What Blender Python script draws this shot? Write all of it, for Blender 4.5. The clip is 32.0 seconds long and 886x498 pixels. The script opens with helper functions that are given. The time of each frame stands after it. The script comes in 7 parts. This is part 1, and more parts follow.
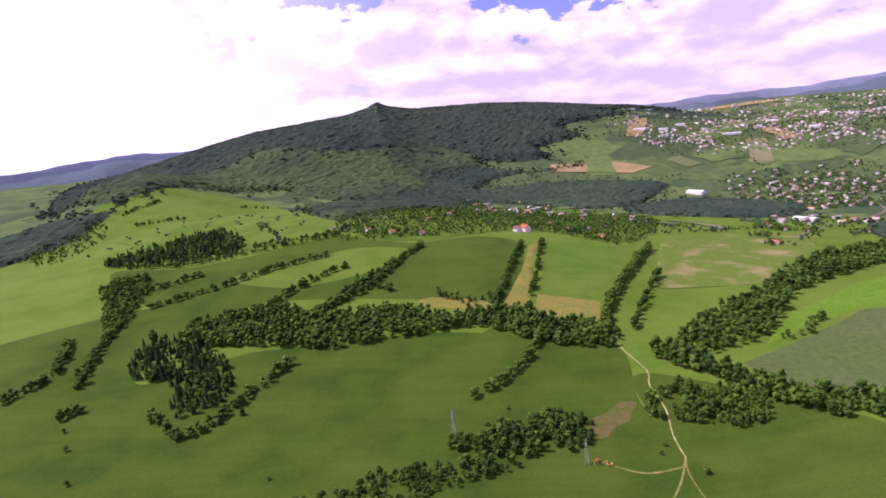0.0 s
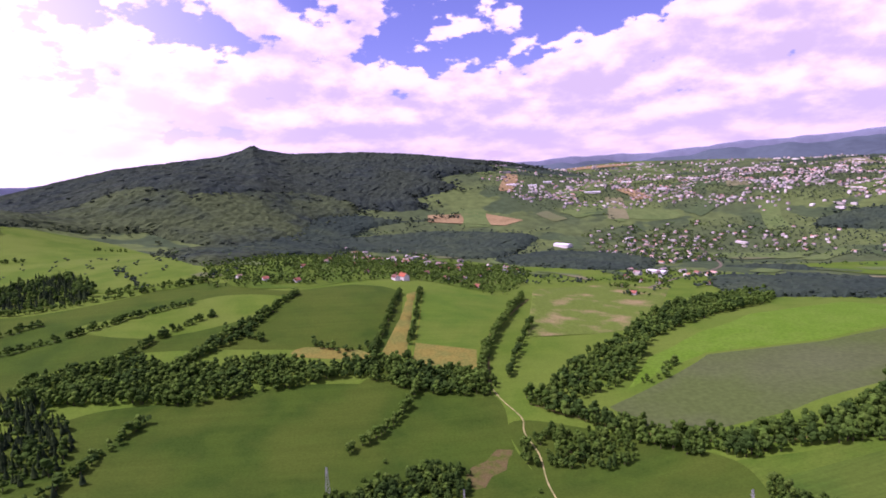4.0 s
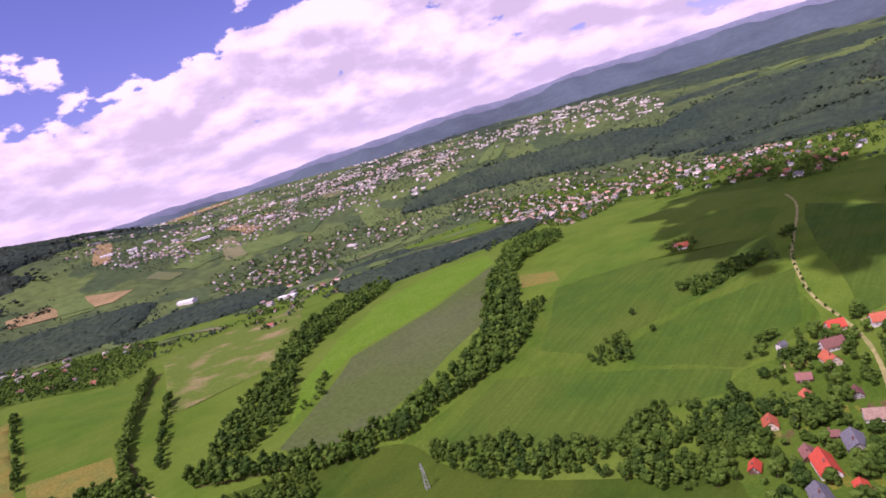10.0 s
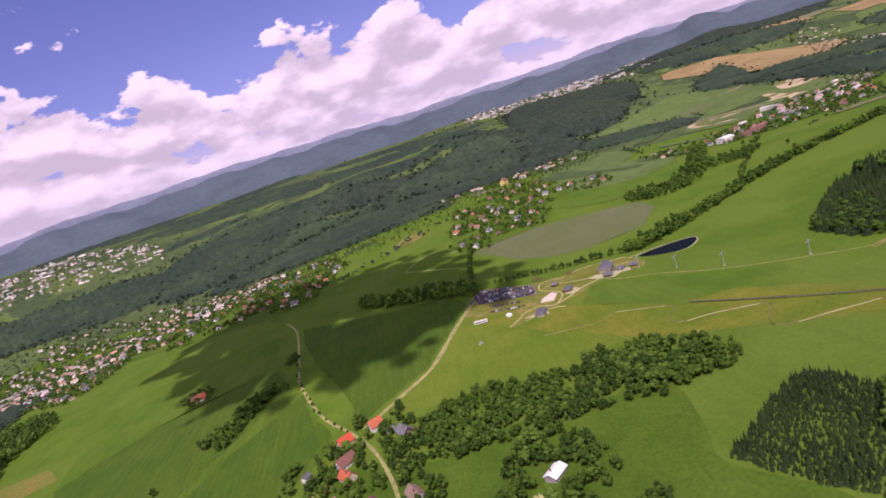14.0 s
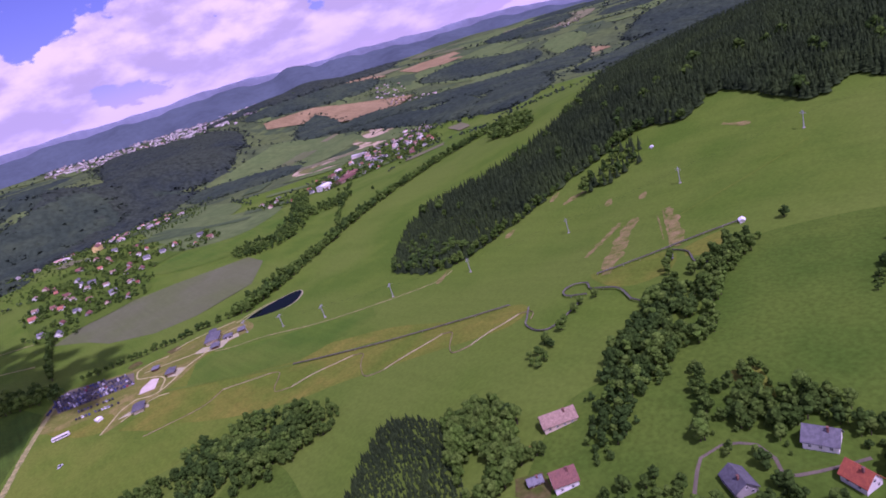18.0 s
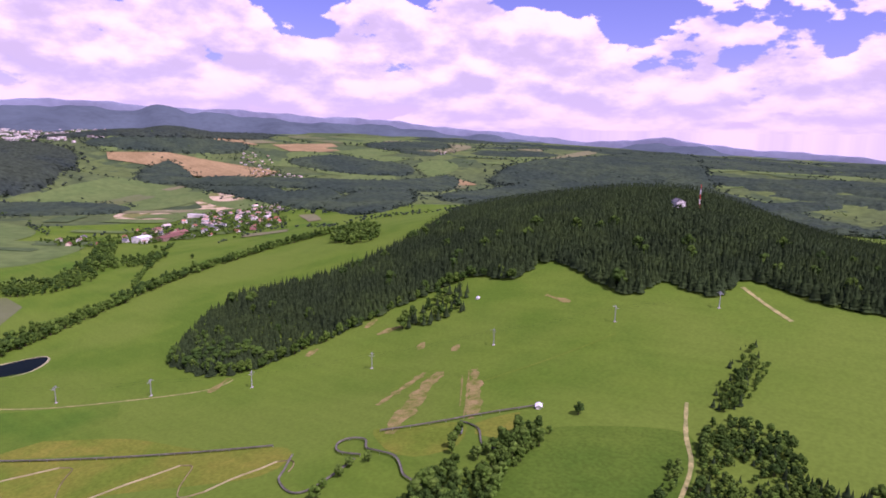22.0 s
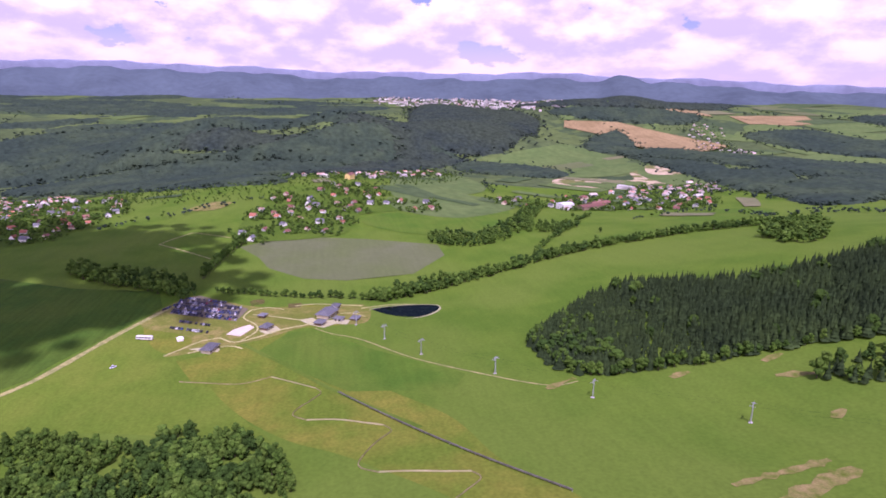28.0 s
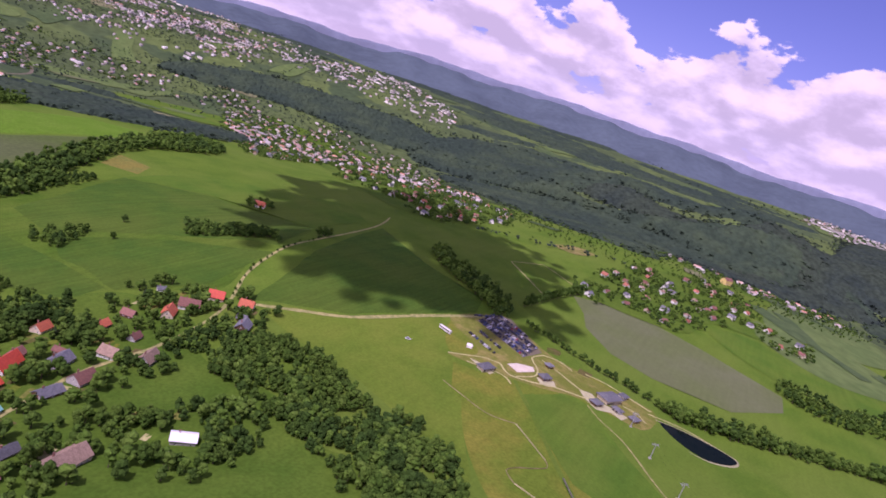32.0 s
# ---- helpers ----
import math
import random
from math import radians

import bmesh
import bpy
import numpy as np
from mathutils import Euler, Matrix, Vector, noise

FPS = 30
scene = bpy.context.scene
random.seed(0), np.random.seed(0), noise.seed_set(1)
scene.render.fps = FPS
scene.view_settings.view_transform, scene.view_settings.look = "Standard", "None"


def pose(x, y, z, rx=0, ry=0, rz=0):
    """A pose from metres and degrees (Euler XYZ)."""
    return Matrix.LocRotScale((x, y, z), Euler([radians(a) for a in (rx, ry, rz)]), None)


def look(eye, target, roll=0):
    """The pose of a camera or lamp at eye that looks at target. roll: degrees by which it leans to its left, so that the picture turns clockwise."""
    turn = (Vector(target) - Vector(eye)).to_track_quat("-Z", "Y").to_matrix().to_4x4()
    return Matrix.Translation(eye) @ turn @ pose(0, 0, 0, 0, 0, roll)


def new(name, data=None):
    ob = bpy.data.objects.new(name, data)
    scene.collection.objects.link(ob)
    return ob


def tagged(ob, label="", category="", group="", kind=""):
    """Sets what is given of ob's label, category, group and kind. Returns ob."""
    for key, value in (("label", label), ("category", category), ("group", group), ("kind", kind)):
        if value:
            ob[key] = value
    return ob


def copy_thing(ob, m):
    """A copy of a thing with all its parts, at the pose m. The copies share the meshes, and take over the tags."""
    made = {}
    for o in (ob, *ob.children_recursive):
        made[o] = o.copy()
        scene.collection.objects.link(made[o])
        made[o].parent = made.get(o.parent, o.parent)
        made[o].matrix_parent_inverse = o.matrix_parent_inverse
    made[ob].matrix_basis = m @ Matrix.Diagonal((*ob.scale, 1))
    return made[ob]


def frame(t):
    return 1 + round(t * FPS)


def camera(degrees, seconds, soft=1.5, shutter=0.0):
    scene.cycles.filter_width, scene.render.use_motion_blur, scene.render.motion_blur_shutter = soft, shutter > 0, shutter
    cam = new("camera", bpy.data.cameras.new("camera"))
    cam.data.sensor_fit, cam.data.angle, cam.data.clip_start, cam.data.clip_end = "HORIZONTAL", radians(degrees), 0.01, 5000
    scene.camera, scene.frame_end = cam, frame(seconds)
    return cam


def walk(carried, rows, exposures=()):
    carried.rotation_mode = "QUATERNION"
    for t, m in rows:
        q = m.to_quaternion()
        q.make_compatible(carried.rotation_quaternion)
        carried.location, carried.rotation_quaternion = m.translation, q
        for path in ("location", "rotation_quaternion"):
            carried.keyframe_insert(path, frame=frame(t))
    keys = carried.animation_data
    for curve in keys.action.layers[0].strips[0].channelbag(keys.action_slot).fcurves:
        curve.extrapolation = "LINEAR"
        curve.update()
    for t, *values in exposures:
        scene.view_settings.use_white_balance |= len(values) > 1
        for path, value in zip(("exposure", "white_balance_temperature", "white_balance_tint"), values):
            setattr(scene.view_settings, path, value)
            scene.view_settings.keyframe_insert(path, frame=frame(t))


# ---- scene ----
from mathutils.geometry import delaunay_2d_cdt

# the camera flies slowly against the wind, banking as it turns
cam = camera(72.5, 32.0, soft=1.75)
ROWS = [
    (0.0, -0.3, 11.0, 233.2, 0.46, -11.56, -5.61),
    (0.5, -0.7, 11.9, 233.1, -0.91, -13.81, -7.81),
    (1.0, -1.2, 12.8, 232.9, -4.13, -14.25, -11.54),
    (1.5, -1.6, 13.6, 232.7, -6.57, -15.53, -7.82),
    (2.0, -2.0, 14.3, 232.4, -10.80, -14.87, -4.42),
    (2.5, -2.4, 14.9, 232.1, -13.39, -11.66, -3.47),
    (3.0, -2.6, 15.5, 231.8, -12.39, -9.36, -4.16),
    (3.5, -2.7, 16.1, 231.4, -11.88, -7.38, -2.43),
    (5.5, 1.6, 20.0, 230.6, -12.52, -11.60, -9.15),
    (6.0, 3.2, 20.9, 230.2, -15.05, -12.68, -13.07),
    (6.5, 4.9, 21.8, 229.7, -19.18, -11.99, -13.39),
    (7.0, 6.6, 22.5, 229.3, -25.20, -9.35, -15.13),
    (7.5, 8.3, 23.1, 229.0, -29.33, -7.83, -11.79),
    (8.0, 10.3, 23.4, 228.9, -33.39, -13.15, -7.67),
    (8.5, 12.4, 23.4, 228.8, -37.51, -16.73, -11.87),
    (9.0, 14.8, 23.4, 228.8, -36.67, -17.06, -16.97),
    (9.5, 17.4, 23.3, 228.9, -41.03, -12.91, -15.31),
    (10.0, 20.3, 23.2, 228.9, -46.02, -10.44, -16.14),
    (10.5, 23.5, 23.2, 229.0, -51.23, -7.55, -17.05),
    (11.0, 26.9, 23.0, 229.0, -57.03, -6.61, -16.50),
    (11.5, 30.4, 22.5, 229.1, -62.63, -6.56, -16.39),
    (12.0, 34.1, 21.6, 229.2, -67.98, -8.36, -18.64),
    (12.5, 37.7, 20.1, 229.4, -72.89, -9.93, -19.61),
    (13.0, 41.3, 18.1, 229.5, -79.28, -10.81, -17.75),
    (13.5, 44.6, 15.4, 229.7, -85.59, -12.32, -18.41),
    (14.0, 47.6, 12.1, 230.0, -91.70, -11.44, -18.66),
    (14.5, 50.3, 8.0, 230.4, -94.02, -9.96, -22.38),
    (15.0, 52.6, 3.5, 230.8, -101.49, -9.43, -18.47),
    (15.5, 54.7, -1.2, 231.3, -108.89, -9.47, -18.38),
    (17.5, 56.5, -24.5, 233.0, -121.71, -19.06, -18.33),
    (18.0, 57.4, -30.7, 233.9, -126.16, -18.50, -17.93),
    (18.5, 58.5, -36.9, 234.7, -131.19, -15.62, -17.08),
    (19.0, 59.6, -43.2, 235.4, -137.98, -13.16, -14.49),
    (19.5, 60.8, -49.4, 236.0, -143.41, -11.49, -9.63),
    (20.0, 62.2, -55.9, 236.4, -144.34, -10.57, -6.86),
    (20.5, 64.0, -62.7, 236.7, -144.82, -10.13, -4.02),
    (21.0, 66.3, -69.9, 236.8, -145.72, -10.62, -0.53),
    (21.5, 69.1, -77.5, 236.7, -144.85, -10.89, -0.13),
    (22.0, 72.4, -85.5, 236.5, -142.49, -11.32, 1.06),
    (22.5, 76.0, -94.0, 236.0, -140.71, -12.76, 1.45),
    (23.0, 79.8, -102.7, 235.3, -139.26, -13.90, 2.84),
    (23.5, 83.7, -111.5, 234.3, -135.93, -14.75, 2.51),
    (24.0, 87.4, -120.4, 233.2, -131.76, -13.83, 1.53),
    (24.5, 91.2, -129.1, 232.1, -129.17, -11.77, -0.45),
    (25.0, 95.2, -137.7, 231.1, -127.72, -11.55, 2.52),
    (25.5, 99.5, -146.0, 230.4, -125.69, -12.54, 4.18),
    (26.0, 104.0, -154.0, 229.9, -120.51, -12.85, 6.50),
    (26.5, 108.6, -161.6, 229.7, -113.35, -13.18, 7.82),
    (28.5, 124.4, -181.8, 231.5, -100.20, -14.63, -0.32),
    (29.0, 128.1, -186.1, 231.9, -102.35, -13.15, 0.93),
    (29.5, 131.7, -190.3, 232.2, -99.64, -11.96, 1.37),
    (30.0, 135.3, -194.6, 232.5, -96.99, -10.58, 7.72),
    (30.5, 138.8, -198.9, 232.7, -93.57, -10.32, 10.99),
    (31.0, 142.1, -203.3, 232.9, -88.14, -11.01, 15.36),
    (31.5, 145.3, -207.8, 233.1, -80.71, -12.02, 22.29),
    (32.0, 148.4, -212.2, 233.2, -66.17, -14.47, 18.80),
]


def aim(x, y, z, yaw, pitch, roll):
    return pose(x, y, z, 90 + pitch, 0, yaw) @ pose(0, 0, 0, 0, 0, roll)


EXPOSURES = [(0.0, -0.02, 6000, 50.0), (1.0, 0.0, 5800, 76.0), (2.0, -0.05, 5800, 76.0), (3.0, -0.1, 5850, 64.0), (6.0, -0.2, 5950, 60.0), (7.0, -0.3, 6150, 50.0), (7.5, -0.58, 6150, 42.0), (8.0, -0.86, 6100, 34.0), (8.5, -0.52, 6000, 46.0),
             (9.0, -0.12, 5650, 68.0), (10.0, -0.22, 6100, 56.0), (11.0, -0.52, 6350, 26.0), (12.0, -0.58, 6400, 30.0), (13.0, -0.42, 6250, 42.0), (14.0, -0.38, 6350, 44.0), (15.5, -0.34, 6300, 52.0), (18.0, -0.6, 5400, 80.0),
             (19.0, -0.15, 5600, 66.0), (21.0, -0.17, 6050, 60.0), (23.0, -0.21, 5650, 64.0), (26.0, -0.12, 5600, 61.0), (29.0, -0.04, 5700, 60.0), (30.0, -0.02, 5950, 56.0), (31.0, -0.24, 6100, 50.0), (32.0, -0.4, 5850, 58.0)]
walk(cam, [(t, aim(x, y, z, a, b, c)) for t, x, y, z, a, b, c in ROWS], EXPOSURES)

# ---- light: a high summer sun, blue sky with fair-weather cumulus ----
SUN_EL, SUN_AZ = 59.0, 275.0    # azimuth in degrees right of +y
world = bpy.data.worlds.new("sky")
scene.world = world
world.use_nodes = True
wn, wl = world.node_tree.nodes, world.node_tree.links
wn.clear()


def wnode(kind, **kw):
    n = wn.new(kind)
    for key, value in kw.items():
        if key == "operation":
            n.operation = value
        elif key == "blend_type":
            n.blend_type = value
    return n


def wmath(op, a, b=None, c=None):
    n = wnode("ShaderNodeMath", operation=op)
    for i, v in enumerate((a, b, c)):
        if v is None:
            continue
        if isinstance(v, (int, float)):
            n.inputs[i].default_value = v
        else:
            wl.new(v, n.inputs[i])
    return n.outputs[0]


def wmix(f, a, b):
    n = wn.new("ShaderNodeMix")
    n.data_type = "RGBA"
    for i, v in ((0, f), (6, a), (7, b)):
        if isinstance(v, (int, float, tuple)):
            n.inputs[i].default_value = v
        else:
            wl.new(v, n.inputs[i])
    return n.outputs[2]


def wramp(f, lo, hi):
    n = wn.new("ShaderNodeMapRange")
    n.interpolation_type = "SMOOTHSTEP"
    wl.new(f, n.inputs[0])
    n.inputs[1].default_value, n.inputs[2].default_value = lo, hi
    return n.outputs[0]


sky = wn.new("ShaderNodeTexSky")
sky.sky_type = "NISHITA"
sky.sun_disc = False
sky.sun_elevation, sky.sun_rotation = radians(SUN_EL), radians(SUN_AZ)
sky.altitude = 600
sky.air_density, sky.dust_density, sky.ozone_density = 1.0, 1.2, 2.0
coord = wn.new("ShaderNodeTexCoord").outputs["Generated"]
sep = wn.new("ShaderNodeSeparateXYZ")
wl.new(coord, sep.inputs[0])
up = wmath("MAXIMUM", sep.outputs[2], 0.0)
# heaped clouds, flatter towards the horizon; the air is bright on the sun's side
comb = wn.new("ShaderNodeCombineXYZ")
wl.new(sep.outputs[0], comb.inputs[0])
wl.new(sep.outputs[1], comb.inputs[1])
wl.new(wmath("MULTIPLY", wmath("POWER", up, 0.8), 1.7), comb.inputs[2])


def wnoise(vec, scale, detail, rough, shift):
    m = wn.new("ShaderNodeMapping")
    m.inputs["Location"].default_value = shift
    wl.new(vec, m.inputs[0])
    n = wn.new("ShaderNodeTexNoise")
    wl.new(m.outputs[0], n.inputs["Vector"])
    n.inputs["Scale"].default_value, n.inputs["Detail"].default_value, n.inputs["Roughness"].default_value = scale, detail, rough
    return n.outputs[0]


def heaps(shift):
    """Lumpy noise of cumulus: broad heaps with rounded knobs on them."""
    broad = wnoise(comb.outputs[0], 7.5, 2, 0.5, (3.1, 1.7, 0.3 + shift))
    knobs = wnoise(comb.outputs[0], 11.5, 7, 0.56, (0.4, 2.2, 1.1 + shift))
    return wmath("ADD", wmath("MULTIPLY", wmath("SUBTRACT", broad, 0.5), 1.9), wmath("MULTIPLY", wmath("SUBTRACT", knobs, 0.5), 2.4))


# how high the bank of cumulus stands, in degrees, by azimuth right of +y
BANK = [(-100, 9), (-20, 9), (-9, 10.5), (-3, 12.5), (2, 10), (6, 7.5), (14, 10), (19, 8.5), (26, 9.5), (32, 12.5), (40, 16), (46, 16.5), (53, 15), (62, 13.5), (68, 9.5), (73, 11), (77, 9), (84, 10.5), (91, 10.5),
        (97, 9.5), (100, 7), (104, 11.5), (113, 12), (124, 12.5), (127.5, 7.5), (132, 9.5), (137, 10.5), (143, 12.2), (149, 11), (155, 8.8), (165, 7.5), (260, 9)]
turn_x = wmath("SUBTRACT", wmath("MULTIPLY", sep.outputs[0], math.cos(radians(80))), wmath("MULTIPLY", sep.outputs[1], math.sin(radians(80))))
turn_y = wmath("ADD", wmath("MULTIPLY", sep.outputs[0], math.sin(radians(80))), wmath("MULTIPLY", sep.outputs[1], math.cos(radians(80))))
round_sky = wmath("MULTIPLY_ADD", wmath("ARCTAN2", turn_x, turn_y), 1 / (2 * math.pi), 0.5)
bank = wn.new("ShaderNodeValToRGB")
wl.new(round_sky, bank.inputs[0])
bank.color_ramp.elements[1].position = 1.0
for e, (az_, el_) in ((bank.color_ramp.elements[0], BANK[0]), (bank.color_ramp.elements[1], BANK[-1])):
    e.color = (el_ / 25, el_ / 25, el_ / 25, 1)
for az_, el_ in BANK[1:-1]:
    bank.color_ramp.elements.new((az_ + 100) / 360).color = (el_ / 25, el_ / 25, el_ / 25, 1)
rise_deg = wmath("MULTIPLY", wmath("ARCSINE", up), 180 / math.pi)
lumps = heaps(0.0)
below = wmath("MULTIPLY", wmath("SUBTRACT", wmath("MULTIPLY", bank.outputs[0], 25.0), rise_deg), 1 / 5.0)
heap = wmath("ADD", wmath("MINIMUM", below, 0.6), lumps)
# loose clouds above the bank, more of them on the sunny side
side = wmath("ADD", wmath("MULTIPLY", sep.outputs[0], math.sin(radians(SUN_AZ))), wmath("MULTIPLY", sep.outputs[1], math.cos(radians(SUN_AZ))))
loose = wmath("SUBTRACT", wmath("ADD", lumps, wmath("MULTIPLY", wramp(side, -0.45, 0.1), 0.62)), 0.44)
dens = wmath("MAXIMUM", heap, loose)
cloud = wramp(dens, 0.0, 0.13)
# tops that face the light are white, undersides grey
top_light = wramp(wmath("ADD", wmath("SUBTRACT", lumps, heaps(0.06)), wmath("MULTIPLY", wmath("SUBTRACT", 0.4, dens), 0.35)), -0.46, 0.46)
lit = wmix(top_light, (9.4, 8.7, 9.7, 1), (16.0, 14.6, 15.5, 1))
gain = wn.new("ShaderNodeMix")
gain.data_type, gain.blend_type = "RGBA", "MULTIPLY"
gain.inputs[0].default_value, gain.inputs[7].default_value = 1.0, (1.5, 1.28, 1.85, 1)
wl.new(sky.outputs[0], gain.inputs[6])
deep = gain.outputs[2]
haze = wmath("SUBTRACT", 1.0, wramp(up, 0.0, 0.1))
clear = wmix(wmath("MULTIPLY", haze, 0.75), deep, (11.8, 10.3, 12.2, 1))
mixed = wmix(wmath("MULTIPLY", cloud, wmath("SUBTRACT", 1.0, wmath("MULTIPLY", haze, 0.45))), clear, lit)
glow = wmath("MULTIPLY", wramp(side, 0.0, 0.85), wmath("SUBTRACT", 1.0, wmath("MULTIPLY", wramp(up, 0.3, 0.65), 0.85)))
whole = wmix(wmath("MULTIPLY", glow, 0.85), mixed, (24.0, 23.0, 22.5, 1))
bg = wn.new("ShaderNodeBackground")
bg.inputs[1].default_value = 0.08
wl.new(whole, bg.inputs[0])
wl.new(bg.outputs[0], wn.new("ShaderNodeOutputWorld").inputs[0])

sun = new("sun", bpy.data.lights.new("sun", "SUN"))
sun.data.energy, sun.data.angle, sun.data.color = 4.9, radians(0.53), (1.0, 0.955, 0.88)
_s = Vector((math.sin(radians(SUN_AZ)) * math.cos(radians(SUN_EL)), math.cos(radians(SUN_AZ)) * math.cos(radians(SUN_EL)), math.sin(radians(SUN_EL))))
sun.matrix_world = look(_s * 3000, (0, 0, 0))

# ---- materials ----


def material(name, base, other=None, scale=1.0, rough=0.85, fine=None, metal=0.0, bump=0.0, spread=0.0, island=0.0, big=None, lo=0.4, hi=0.6, streak=None):
    """Base colour mixed to another by noise of that size in metres, a second larger size, object or island variation, relief."""
    m = bpy.data.materials.new(name)
    m.use_nodes = True
    n, l = m.node_tree.nodes, m.node_tree.links
    b = n["Principled BSDF"]
    b.inputs["Roughness"].default_value, b.inputs["Metallic"].default_value = rough, metal
    b.inputs["Specular IOR Level"].default_value = 0.03 if rough >= 0.8 else 0.3
    geo = n.new("ShaderNodeNewGeometry")

    def noise_at(size, detail=4):
        t = n.new("ShaderNodeTexNoise")
        l.new(geo.outputs["Position"], t.inputs["Vector"])
        t.inputs["Scale"].default_value, t.inputs["Detail"].default_value = 1.0 / size, detail
        return t.outputs[0]

    def mixc(f, a, c, blend="MIX"):
        x = n.new("ShaderNodeMix")
        x.data_type, x.blend_type = "RGBA", blend
        for i, v in ((0, f), (6, a), (7, c)):
            if isinstance(v, (float, int, tuple)):
                x.inputs[i].default_value = v
            else:
                l.new(v, x.inputs[i])
        return x.outputs[2]

    def ramp(f, a, c, low=0.0, high=1.0):
        x = n.new("ShaderNodeMapRange")
        l.new(f, x.inputs[0])
        for i, v in enumerate((a, c, low, high)):
            x.inputs[i + 1].default_value = v
        return x.outputs[0]

    colour = (*base, 1)
    if other:
        colour = mixc(ramp(noise_at(scale), lo, hi), (*base, 1), (*other, 1))
    if big:
        colour = mixc(ramp(noise_at(big[1], 5), 0.42, 0.62), colour, (*big[0], 1))
    if fine:
        colour = mixc(fine[1], colour, ramp(noise_at(fine[0], 5), 0.3, 0.7, 0.25, 1.6), "MULTIPLY")
    if streak:
        turn, wide, depth = streak
        mp = n.new("ShaderNodeMapping")
        mp.inputs["Rotation"].default_value = (0, 0, radians(turn))
        mp.inputs["Scale"].default_value = (0.06 / wide, 1.0 / wide, 0.02 / wide)
        l.new(geo.outputs["Position"], mp.inputs[0])
        tx = n.new("ShaderNodeTexNoise")
        tx.inputs["Scale"].default_value, tx.inputs["Detail"].default_value = 1.0, 5
        l.new(mp.outputs[0], tx.inputs["Vector"])
        colour = mixc(1.0, colour, ramp(tx.outputs[0], 0.32, 0.68, 1 - depth, 1 + depth), "MULTIPLY")
    if spread or island:
        src = n.new("ShaderNodeObjectInfo").outputs["Random"] if spread else geo.outputs["Random Per Island"]
        k = spread or island
        colour = mixc(1.0, colour, ramp(src, 0, 1, 1 - k, 1 + k), "MULTIPLY")
    if isinstance(colour, tuple):
        b.inputs["Base Color"].default_value = colour
    else:
        l.new(colour, b.inputs["Base Color"])
    if bump:
        x = n.new("ShaderNodeBump")
        x.inputs["Strength"].default_value, x.inputs["Distance"].default_value = 0.6, bump
        l.new(noise_at(max(0.15, scale * 0.2)), x.inputs["Height"])
        l.new(x.outputs[0], b.inputs["Normal"])
    return m


